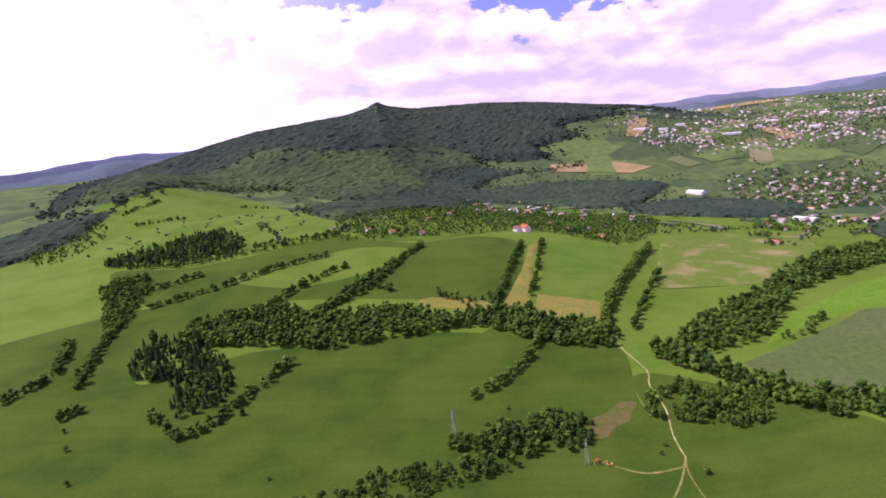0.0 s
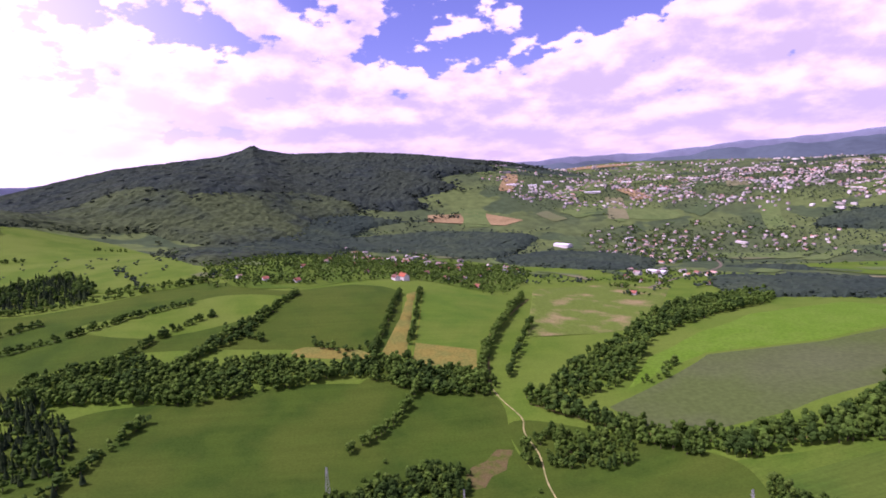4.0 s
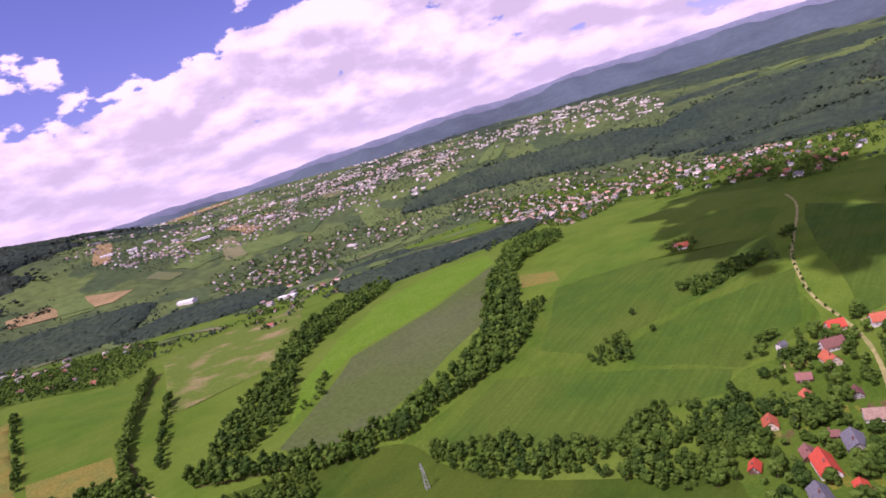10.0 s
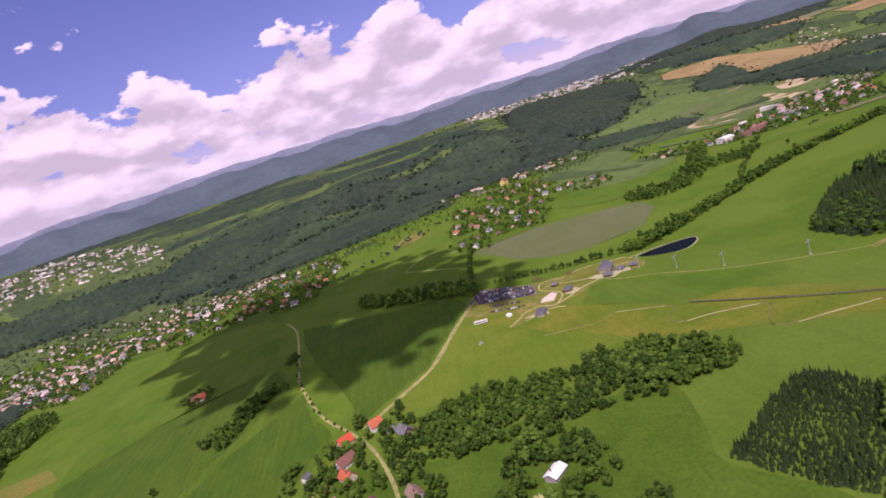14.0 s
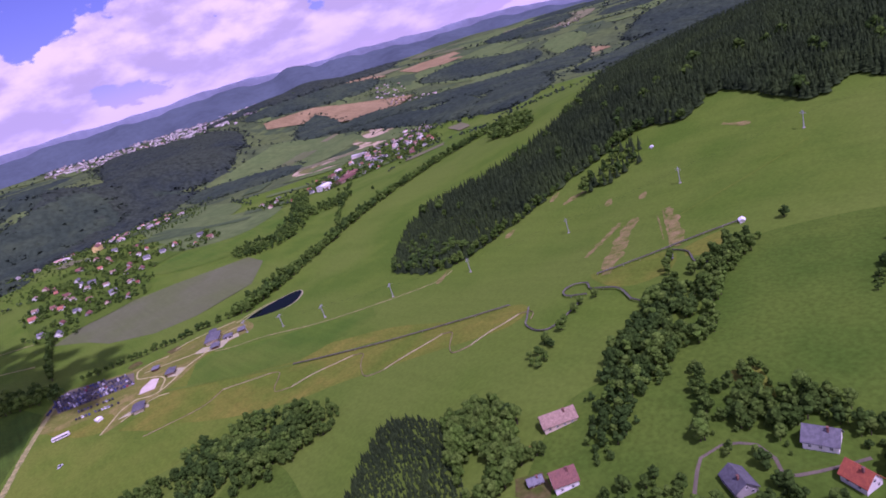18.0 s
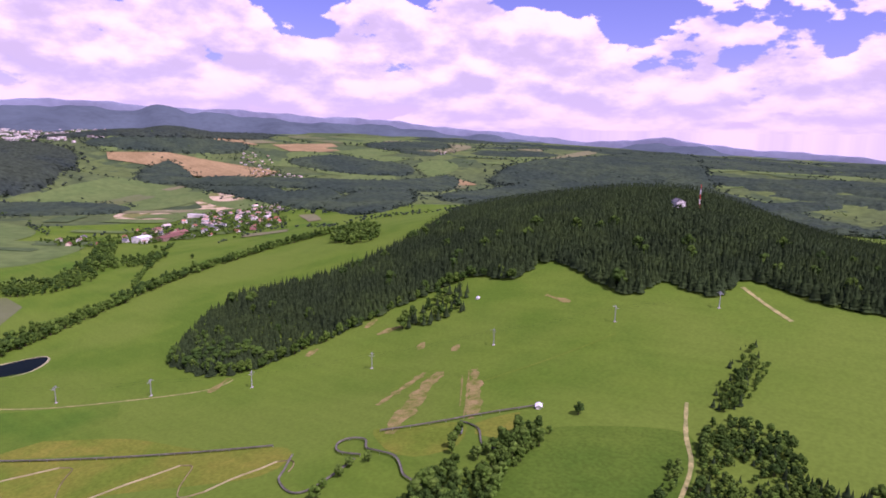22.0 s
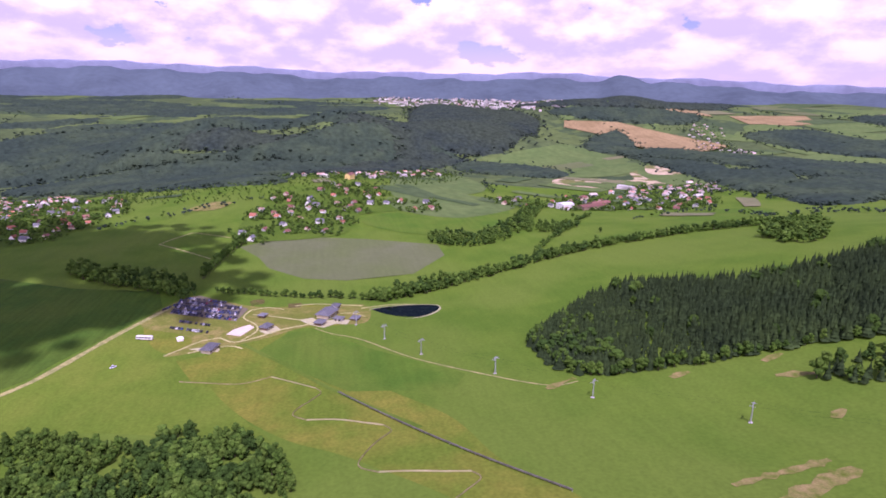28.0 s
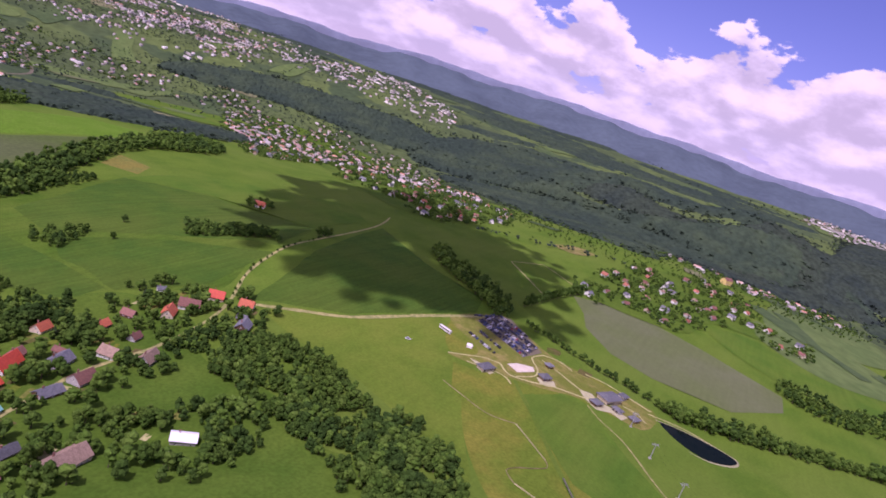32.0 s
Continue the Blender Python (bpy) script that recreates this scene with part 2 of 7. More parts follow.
M = {
    "meadow": material("meadow", (0.0697, 0.1352, 0.0128), (0.0894, 0.1548, 0.0158), 60, 0.9, (2.2, 0.16), big=((0.1025, 0.1617, 0.0218), 120), streak=(35, 7, 0.035)),
    "lush": material("lush_grass", (0.0615, 0.1352, 0.0135), (0.0779, 0.1519, 0.015), 40, 0.9, (2.2, 0.15), big=((0.0943, 0.1568, 0.0188), 90), streak=(-20, 6, 0.06)),
    "bright": material("young_crop", (0.086, 0.1862, 0.0128), (0.0989, 0.196, 0.0176), 30, 0.9, (4, 0.25), bump=0.1),
    "wheat": material("green_wheat", (0.0445, 0.102, 0.0126), (0.0572, 0.1142, 0.0133), 25, 0.9, (3, 0.15), big=((0.0678, 0.1173, 0.0154), 110), streak=(-42, 4, 0.12)),
    # darker green than the ground sheet around it
    "deep": material("dark_meadow_grass", (0.0338, 0.0722, 0.0083), (0.0457, 0.0898, 0.0095), 35, 0.9, (2.2, 0.2), big=((0.0576, 0.095, 0.0114), 80), streak=(60, 9, 0.07)),
    "dry": material("dry_grass", (0.1699, 0.182, 0.0255), (0.1378, 0.1699, 0.021), 18, 0.95, (2.2, 0.25), big=((0.1028, 0.1599, 0.0165), 40), streak=(35, 5, 0.05)),
    "ochre": material("ochre_grass", (0.19, 0.175, 0.035), (0.15, 0.17, 0.035), 22, 0.95, (3, 0.3)),
    "poppy": material("grey_green_crop", (0.125, 0.148, 0.068), (0.114, 0.14, 0.058), 60, 0.95, (6, 0.08), big=((0.108, 0.14, 0.05), 90), streak=(20, 5, 0.04)),
    "rye": material("grey_green_rye", (0.0792, 0.1071, 0.038), (0.0898, 0.1173, 0.0456), 60, 0.95, (5, 0.2), big=((0.0739, 0.1122, 0.0285), 120)),
    "edge": material("rough_field_margin", (0.0541, 0.1156, 0.0112), (0.0697, 0.1323, 0.0135), 30, 0.9, (2.2, 0.2), big=((0.082, 0.1372, 0.0165), 70), streak=(-42, 5, 0.1)),
    # lighter, yellower grass: its sunlit look is put into the base colour
    "sunny": material("brightened_meadow_grass", (0.1082, 0.1725, 0.018), (0.1279, 0.1823, 0.0218), 35, 0.9, (2.2, 0.2), big=((0.0861, 0.1519, 0.015), 90), streak=(35, 6, 0.04)),
    "quarry": material("trodden_gravel_yard", (0.46, 0.38, 0.23), (0.15, 0.17, 0.05), 40, 0.95, (5, 0.3), lo=0.48, hi=0.56),
    "bare": material("patchy_bare_field", (0.25, 0.215, 0.09), (0.1, 0.16, 0.024), 45, 0.95, (3, 0.3), lo=0.3, hi=0.5),
    "tan": material("tan_plough_land", (0.2846, 0.2167, 0.0977), (0.2372, 0.1785, 0.0782), 90, 0.95, (8, 0.25), streak=(30, 14, 0.1)),
    "soil": material("bare_soil_scar", (0.26, 0.215, 0.08), (0.1, 0.145, 0.018), 7.0, 0.95, (1.0, 0.3), lo=0.36, hi=0.7),
    "clearing": material("cleared_brown_ground", (0.117, 0.1, 0.035), (0.0765, 0.105, 0.0175), 9, 0.95, (2, 0.3)),
    "gravel": material("pale_gravel", (0.44, 0.425, 0.18), (0.33, 0.33, 0.13), 6, 0.95, (0.8, 0.3)),
    "asphalt": material("grey_asphalt", (0.1294, 0.1188, 0.0803), (0.1639, 0.1465, 0.0952), 8, 0.9, (0.7, 0.2)),
    "lane": material("pale_worn_lane", (0.35, 0.33, 0.125), (0.22, 0.235, 0.08), 5, 0.95, (1.2, 0.3)),
    "sand": material("light_sand", (0.6, 0.55, 0.43), (0.54, 0.48, 0.36), 4, 0.95),
    "leaf": material("broadleaf_foliage", (0.0428, 0.088, 0.0126), (0.0651, 0.118, 0.0171), 9, 0.9, (0.9, 0.55), island=0.22, big=((0.0307, 0.066, 0.0126), 45), bump=0.5),
    "leaf2": material("light_foliage", (0.0614, 0.122, 0.0162), (0.08, 0.14, 0.0216), 7, 0.85, (0.8, 0.5), island=0.2, bump=0.5),
    "fir": material("conifer_foliage", (0.027, 0.048, 0.016), (0.036, 0.062, 0.018), 16, 0.9, island=0.3, big=((0.024, 0.042, 0.016), 70)),
    # far woodland tinted bluish: distance haze is put into its colour
    "wood_far": material("hazed_distant_woodland", (0.034, 0.056, 0.034), (0.046, 0.072, 0.038), 90, 0.95, (16, 0.35), big=((0.03, 0.05, 0.034), 300)),
    # far field colours are paler and bluer, with haze mixed in
    "far_green": material("hazed_far_meadow_grass", (0.0892, 0.1455, 0.0413), (0.1037, 0.1588, 0.0461), 80, 0.95, (20, 0.2)),
    "far_pale": material("hazed_far_hay_stubble", (0.175, 0.18, 0.085), (0.15, 0.165, 0.075), 80, 0.95, (20, 0.2)),
    "far_deep": material("hazed_far_dark_pasture", (0.0596, 0.1007, 0.037), (0.0704, 0.1121, 0.0405), 80, 0.95, (20, 0.2)),
    "paving": material("pale_paving", (0.45, 0.44, 0.26), (0.37, 0.36, 0.2), 3.0, 0.9, (0.8, 0.2)),
    # spruce darkened and blued: cloud shade and haze are put into the colour
    "wood_dark": material("shade_tinted_spruce_wood", (0.0272, 0.0425, 0.0333), (0.0357, 0.0536, 0.036), 70, 0.95, (14, 0.5), big=((0.0357, 0.0527, 0.0324), 260)),
    # mixed slope woods: sunlit lightening and bluish haze put into the colour
    "wood_slope": material("hazed_mixed_woodland", (0.0476, 0.0704, 0.0323), (0.0295, 0.0464, 0.0323), 110, 0.95, (16, 0.5), big=((0.0615, 0.0896, 0.0342), 330), lo=0.42, hi=0.58),
    # lawn darker than the open grass: tree shade is put into the colour
    "lawn": material("darkened_lawn_grass", (0.0553, 0.115, 0.0119), (0.0695, 0.1314, 0.0143), 25, 0.9, (2.2, 0.25), big=((0.0803, 0.1418, 0.0158), 60)),
    "worn": material("trodden_grass", (0.23, 0.21, 0.06), (0.15, 0.17, 0.03), 9, 0.95, (1.5, 0.3), big=((0.13, 0.16, 0.026), 35)),
    "bark": material("bark", (0.1, 0.075, 0.05), (0.07, 0.055, 0.04), 0.5),
    "white": material("white_render", (0.78, 0.76, 0.71), (0.7, 0.68, 0.62), 2.0, 0.8, spread=0.12),
    "cream": material("cream_render", (0.66, 0.56, 0.4), (0.6, 0.5, 0.36), 2.0, 0.8, spread=0.15),
    "grey_wall": material("grey_render", (0.42, 0.4, 0.37), (0.36, 0.34, 0.32), 2.0, 0.85, spread=0.15),
    "timber": material("dark_timber", (0.13, 0.08, 0.05), (0.17, 0.1, 0.06), 0.6, 0.8, spread=0.2),
    "yellow": material("yellow_render", (0.72, 0.56, 0.2), (0.66, 0.5, 0.18), 3.0),
    "red_roof": material("orange_red_tiles", (0.5, 0.14, 0.06), (0.4, 0.11, 0.055), 1.2, 0.75, (0.35, 0.3), spread=0.2),
    "tile_roof": material("weathered_red_tiles", (0.37, 0.15, 0.095), (0.28, 0.12, 0.08), 1.2, 0.8, (0.35, 0.3), spread=0.3),
    "bright_roof": material("bright_red_sheet_roof", (0.55, 0.085, 0.04), (0.47, 0.07, 0.034), 1.5, 0.6),
    "brown_roof": material("brown_tiles", (0.24, 0.12, 0.09), (0.19, 0.1, 0.08), 1.2, 0.8, (0.35, 0.3), spread=0.2),
    "grey_roof": material("slate_grey_roof", (0.15, 0.155, 0.16), (0.11, 0.115, 0.12), 1.4, 0.7, (0.4, 0.2), spread=0.25),
    "pink_roof": material("faded_pink_tiles", (0.3036, 0.2185, 0.154), (0.2392, 0.1725, 0.121), 1.5, 0.85, (0.4, 0.3), spread=0.1),
    "teal_roof": material("turquoise_sheet_roof", (0.2, 0.5, 0.44), (0.17, 0.44, 0.4), 1.5, 0.5),
    "white_roof": material("white_sheet_roof", (0.82, 0.82, 0.82), (0.76, 0.76, 0.77), 2, 0.5),
    "glass": material("window_glass", (0.03, 0.035, 0.045), None, 1, 0.15),
    "steel": material("galvanised_steel", (0.5, 0.51, 0.52), (0.42, 0.43, 0.44), 0.4, 0.5, metal=0.6),
    "track": material("worn_metal_trough", (0.22, 0.215, 0.165), (0.14, 0.14, 0.105), 3.0, 0.6, metal=0.2),
    # pale trough metal: the shine of the straight runs is put into the colour
    "bright_track": material("shine_painted_worn_metal", (0.54, 0.49, 0.29), (0.32, 0.3, 0.14), 12.0, 0.6, metal=0.15, lo=0.3, hi=0.7),
    "brick_block": material("town_walls", (0.682, 0.6612, 0.61), (0.374, 0.348, 0.3172), 40, 0.85, island=0.4),
    "town_roof": material("town_roofs", (0.4, 0.2, 0.13), (0.38, 0.35, 0.33), 70, 0.8, island=0.45),
    "dull_track": material("dull_grassy_track_bed", (0.3, 0.265, 0.13), (0.2, 0.2, 0.08), 6, 0.8),
    "stone": material("stone_rim", (0.36, 0.345, 0.2), (0.28, 0.28, 0.15), 1.5, 0.9),
    "orange": material("orange_paint", (0.65, 0.25, 0.05), None, 1, 0.5),
    "red_paint": material("red_paint", (0.5, 0.05, 0.035), None, 1, 0.5),
    "cloud": material("cloud_white", (0.9, 0.9, 0.92), None, 1, 1.0),
    "rubber": material("black_rubber", (0.02, 0.02, 0.02), None, 1, 0.8),
}
M["water"] = material("dark_pond_water", (0.004, 0.009, 0.007), (0.006, 0.011, 0.008), 8, 0.1)
M["water"].node_tree.nodes["Principled BSDF"].inputs["Specular IOR Level"].default_value = 0.01
for key, paint in (("car_white", (0.7, 0.7, 0.7)), ("car_silver", (0.4, 0.41, 0.43)), ("car_black", (0.02, 0.02, 0.024)), ("car_blue", (0.04, 0.07, 0.2)), ("car_red", (0.35, 0.03, 0.03)), ("car_grey", (0.12, 0.12, 0.13))):
    M[key] = material(key, paint, None, 1, 0.35)
# ---- terrain heights: spot heights joined by a smooth surface, far hills on top ----
CX, CY = 70.0, -90.0
SPOTS_A = [345, -283, 48, 570, -343, 22, 701, -180, 14, 720, -255, 6, 408, -428, 38, 335, -426, 53, 236, -397, 66, 390, -556, 74,
           724, -65, 17, 637, -16, 18, 627, 174, 26, 497, 121, 12, 748, 323, 8, 651, 512, 2, 811, 680, -8, 763, 915, -28,
           292, 807, -2, 57, 718, 6, 13, 547, -22, 179, 451, -38, 279, 359, -22, 91, 434, -30]
SPOTS_B = [174, 594, -16, 821, 1364, -58, 970, 2287, -105, 117, 913, 30, 1363, -699, -10, 1585, -238, 25, 1751, -1052, -5,
           1865, -1444, 40, 925, 228, 16, 447, -196, 32, 370, -30, 22, 245, -185, 58, 0, 0, 34, -300, 300, 0, -500, 700, 20,
           290, -950, 152, 60, -700, 111, 600, -760, 92, 120, -1020, 78]
SPOTS_C = [-300, -300, 60, -900, 200, 0, -200, 1300, 60, 300, 1600, -30, 1000, -1100, 40, -200, -1100, 110, 400, -1500, 40,
           1500, 600, -40, 1500, 1500, -100, 2400, -400, -60, 2400, -1600, -20, 1200, -2200, -60, -200, -2200, -60, -1600, -400, -60,
           2300, 1200, -120, 500, 3000, -120, -1500, 1200, -20, -1200, -1500, -40]
SPOTS = np.array(SPOTS_A + SPOTS_B + SPOTS_C, float).reshape(-1, 3)


def tps(d):
    d = np.maximum(d, 1e-6)
    return d * d * np.log(d)


_n = len(SPOTS)
_d = np.linalg.norm(SPOTS[:, None, :2] - SPOTS[None, :, :2], axis=-1) / 500
_k = tps(_d) + np.eye(_n) * 0.02
_p = np.c_[np.ones(_n), SPOTS[:, :2] / 500]
_w = np.linalg.solve(np.block([[_k, _p], [_p.T, np.zeros((3, 3))]]), np.r_[SPOTS[:, 2], 0, 0, 0])

# far hills: azimuth (degrees right of +y), distance, top angle over the eye level, width across, depth
HILLS = [(94.0, 2450, -2.0, 330, 230), (84.0, 2480, -2.7, 420, 240), (104.0, 2500, -2.8, 420, 240), (118.3, 3700, -0.3, 240, 300), (116, 3500, -0.6, 420, 300),
         (-27, 2300, -1.9, 260, 500), (-13, 2750, -0.75, 420, 420)]
# the long wooded mountain: azimuth and top angle of its crest
CREST_AZ = [-60, -41, -32, -28, -24, -21, -17, -12, -9, -7.1, -6.2, -5.3, -3.2, -1, 3, 7, 10, 13, 17, 24, 40]
CREST_EL = [-4.5, -4.2, -3.1, -1.8, -0.9, -0.2, 0.6, 1.05, 1.3, 1.75, 2.2, 1.75, 1.35, 1.3, 1.25, 0.95, 0.6, 0.15, -0.25, -1.4, -3.0]


def height(x, y):
    """Height of the ground, for arrays of places."""
    x, y = np.asarray(x, float), np.asarray(y, float)
    s = x.shape
    x, y = x.ravel(), y.ravel()
    z = np.empty(len(x))
    for i in range(0, len(x), 20000):
        a, b = x[i:i + 20000], y[i:i + 20000]
        d = np.hypot(a[:, None] - SPOTS[:, 0], b[:, None] - SPOTS[:, 1]) / 500
        z[i:i + 20000] = tps(d) @ _w[:_n] + _w[_n] + _w[_n + 1] * a / 500 + _w[_n + 2] * b / 500
    r = np.hypot(x - CX, y - CY)
    far = np.clip((r - 2000) / 1200, 0, 1)
    far = far * far * (3 - 2 * far)
    turn = np.degrees(np.arctan2(x - CX, y - CY)) % 360
    low = np.interp(turn, [0, 15, 25, 130, 145, 160, 175, 200, 320, 360], [1.0, 0.6, 0.35, 0.4, 0.8, 1.5, 2.0, 2.2, 1.6, 1.0])
    base = 230 - r * np.tan(np.radians(low + (6 - low) * (np.clip(4900 - r, 0, 2900) / 2900) ** 2))
    z = z * (1 - far) + base * far
    for az, dist, top, across, deep in HILLS:
        ux, uy = math.sin(radians(az)), math.cos(radians(az))
        along = (x - CX) * ux + (y - CY) * uy - dist
        side = (x - CX) * uy - (y - CY) * ux
        peak = 230 + dist * math.tan(radians(top))
        g = np.exp(-(along / deep) ** 2 - (side / across) ** 2)
        z = np.maximum(z, z * (1 - g) + peak * g)
    turn = np.where(turn > 180, turn - 360, turn)
    crest = 230 + 3700 * np.tan(np.radians(np.interp(turn, CREST_AZ, CREST_EL)))
    g = np.where(r < 3700, np.exp(-((r - 3700) / 880) ** 2), np.exp(-((r - 3700) / 400) ** 2))
    g = g * np.clip((turn + 60) / 20, 0, 1) * np.clip((34 - turn) / 18, 0, 1)
    z = np.maximum(z, z * (1 - g) + crest * g)
    return z.reshape(s)


def h(x, y):
    return float(height(np.array([x]), np.array([y]))[0])

# ---- building helpers ----


def part(name, bm, mat, parent=None, label=""):
    """Links a bmesh as one mesh object, under its thing."""
    me = bpy.data.meshes.new(name)
    bm.to_mesh(me)
    bm.free()
    me.materials.append(M[mat] if isinstance(mat, str) else mat)
    ob = new(name, me)
    ob.parent = parent
    return tagged(ob, label)


def mesh_of(name, verts, faces, mats, index=None, smooth=False):
    """A mesh object from arrays of places and faces of one size."""
    me = bpy.data.meshes.new(name)
    verts, faces = np.asarray(verts, np.float32), np.asarray(faces, np.int32)
    k = faces.shape[1]
    me.vertices.add(len(verts))
    me.vertices.foreach_set("co", verts.ravel())
    me.loops.add(faces.size)
    me.loops.foreach_set("vertex_index", faces.ravel())
    me.polygons.add(len(faces))
    me.polygons.foreach_set("loop_start", np.arange(0, faces.size, k, dtype=np.int32))
    for m in mats:
        me.materials.append(M[m])
    if index is not None:
        me.polygons.foreach_set("material_index", np.asarray(index, np.int32))
    me.polygons.foreach_set("use_smooth", np.full(len(faces), smooth))
    me.update(calc_edges=True)
    me.validate()
    return new(name, me)


def box(bm, x, y, z, sx, sy, sz, rz=0.0):
    """A box standing on z, centred on x and y."""
    m = Matrix.Translation((x, y, z + sz / 2)) @ Matrix.Rotation(rz, 4, "Z") @ Matrix.Diagonal((sx, sy, sz, 1))
    return bmesh.ops.create_cube(bm, size=1, matrix=m)["verts"]


def rod(bm, a, b, r, r2=None, n=6):
    a, b = Vector(a), Vector(b)
    m = Matrix.Translation((a + b) / 2) @ (b - a).to_track_quat("Z", "Y").to_matrix().to_4x4()
    return bmesh.ops.create_cone(bm, cap_ends=True, segments=n, radius1=r, radius2=r if r2 is None else r2, depth=(b - a).length, matrix=m)["verts"]


def smooth_line(pts, closed=False, step=6.0):
    """A soft curve through the points, with a point every few metres."""
    p = np.array(pts, float)
    n = len(p)
    out = []
    for i in range(n if closed else n - 1):
        a, b, c, d = (p[(i - 1) % n], p[i], p[(i + 1) % n], p[(i + 2) % n]) if closed else (p[max(i - 1, 0)], p[i], p[i + 1], p[min(i + 2, n - 1)])
        m = max(1, int(np.linalg.norm(c - b) / step))
        for k in range(m):
            u = k / m
            out.append(0.5 * (2 * b + (c - a) * u + (2 * a - 5 * b + 4 * c - d) * u * u + (3 * b - a - 3 * c + d) * u ** 3))
    if not closed:
        out.append(p[-1])
    return np.array(out)


def inside(pts, ring):
    """Which points lie in the ring."""
    x, y = pts[:, 0], pts[:, 1]
    r = np.asarray(ring, float)
    hit = np.zeros(len(x), bool)
    for (ax, ay), (bx, by) in zip(r, np.roll(r, -1, 0)):
        cross = ((ay > y) != (by > y))
        hit ^= cross & (x < (bx - ax) * (y - ay) / ((by - ay) if by != ay else 1e-9) + ax)
    return hit


def drape(name, ring, mat, label, category, lift=0.2, cell=None, kind="structure", round_off=True):
    """A sheet that lies on the ground within the ring."""
    edge = smooth_line(ring, True, 8.0) if round_off else np.array(ring, float)
    lo, hi = edge.min(0), edge.max(0)
    cell = cell or max(10.0, float((hi - lo).max()) / 40)
    gx, gy = np.meshgrid(np.arange(lo[0], hi[0], cell), np.arange(lo[1], hi[1], cell))
    g = np.c_[gx.ravel(), gy.ravel()]
    g = g[inside(g, edge)]
    dist = np.min(np.hypot(g[:, None, 0] - edge[None, :, 0], g[:, None, 1] - edge[None, :, 1]), axis=1) if len(g) else np.zeros(0)
    g = g[dist > cell * 0.3] if len(g) else g
    pts = [Vector(p) for p in np.r_[edge, g]] if len(g) else [Vector(p) for p in edge]
    v, _, f, *_ = delaunay_2d_cdt(pts, [], [list(range(len(edge)))], 1, 1e-4)
    v = np.array(v)
    z = height(v[:, 0], v[:, 1]) + (lift * 0.5 if lift < 0.45 else lift)
    me = bpy.data.meshes.new(name)
    me.from_pydata(np.c_[v, z].tolist(), [], [list(t) for t in f])
    me.materials.append(M[mat])
    if len(me.polygons) and me.polygons[0].normal.z < 0:
        me.flip_normals()
    me.polygons.foreach_set("use_smooth", np.full(len(me.polygons), True))
    return tagged(new(name, me), label, category, kind=kind)


def ribbon(name, line, width, mat, label, category, lift=0.3, kind="structure", step=5.0):
    """A strip of even width along a line on the ground, its edges a little uneven."""
    p = smooth_line(line, False, step)
    d = np.gradient(p, axis=0)
    d /= np.linalg.norm(d, axis=1)[:, None] + 1e-9
    nrm = np.c_[-d[:, 1], d[:, 0]]
    rnd = np.random.RandomState(len(p))
    w = width / 2 * (1 + (0.4 if name == "worn_scar" else 0.12) * rnd.randn(len(p), 1).clip(-1.6, 1.6))
    if name == "worn_scar":
        w *= np.sin(np.linspace(0.25, math.pi - 0.25, len(p)))[:, None] ** 0.5
    rows = np.stack([p - nrm * w, p, p + nrm * w], 1)
    flat = rows.reshape(-1, 2)
    z = height(flat[:, 0], flat[:, 1]) + lift
    n = len(p)
    faces = [(3 * i + j, 3 * i + 3 + j, 3 * i + 4 + j, 3 * i + 1 + j) for i in range(n - 1) for j in (0, 1)]
    ob = mesh_of(name, np.c_[flat, z], [f[::-1] for f in faces], [mat], smooth=True)
    return tagged(ob, label, category, kind=kind)


# ---- the ground: one sheet out to the horizon ----
rings = np.r_[np.arange(0, 300, 12.0), 300 * 1.018 ** np.arange(0, 157)]
rings = rings[rings < 4880]
NAZ = 600
az = np.arange(NAZ) * 2 * math.pi / NAZ
gx = CX + rings[1:, None] * np.sin(az)
gy = CY + rings[1:, None] * np.cos(az)
gz = height(gx, gy)
gv = np.c_[np.r_[CX, gx.ravel()], np.r_[CY, gy.ravel()], np.r_[h(CX, CY), gz.ravel()]]
a = np.arange(len(rings) - 2)[:, None] * NAZ + 1 + np.arange(NAZ)
b = np.arange(len(rings) - 2)[:, None] * NAZ + 1 + (np.arange(NAZ) + 1) % NAZ
quads = np.stack([a, b, b + NAZ, a + NAZ], -1).reshape(-1, 4)[:, ::-1]
M["ground"] = material("grass_ground", (0.0722, 0.1431, 0.0135), (0.0918, 0.1627, 0.0165), 45, 0.9, (2.4, 0.16), big=((0.1033, 0.1686, 0.021), 150), streak=(48, 8, 0.035))
# far ground is greyer and bluer than the near grass: haze in its colour
M["far_ground"] = material("hazed_far_country", (0.095, 0.142, 0.0408), (0.0513, 0.085, 0.0357), 170, 0.95, (30, 0.3), big=((0.0684, 0.104, 0.0382), 420), lo=0.5, hi=0.55)
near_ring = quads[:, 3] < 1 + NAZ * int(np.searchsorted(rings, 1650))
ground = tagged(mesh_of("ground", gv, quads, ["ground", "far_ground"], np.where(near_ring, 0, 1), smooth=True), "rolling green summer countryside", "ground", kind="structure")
hub = [(0, 1 + (i + 1) % NAZ, 1 + i) for i in range(NAZ)]
tagged(mesh_of("ground_hub", np.r_[gv[:1] , gv[1:NAZ + 1]], hub, ["ground"], smooth=True), "patch of green meadow", "ground", kind="structure")

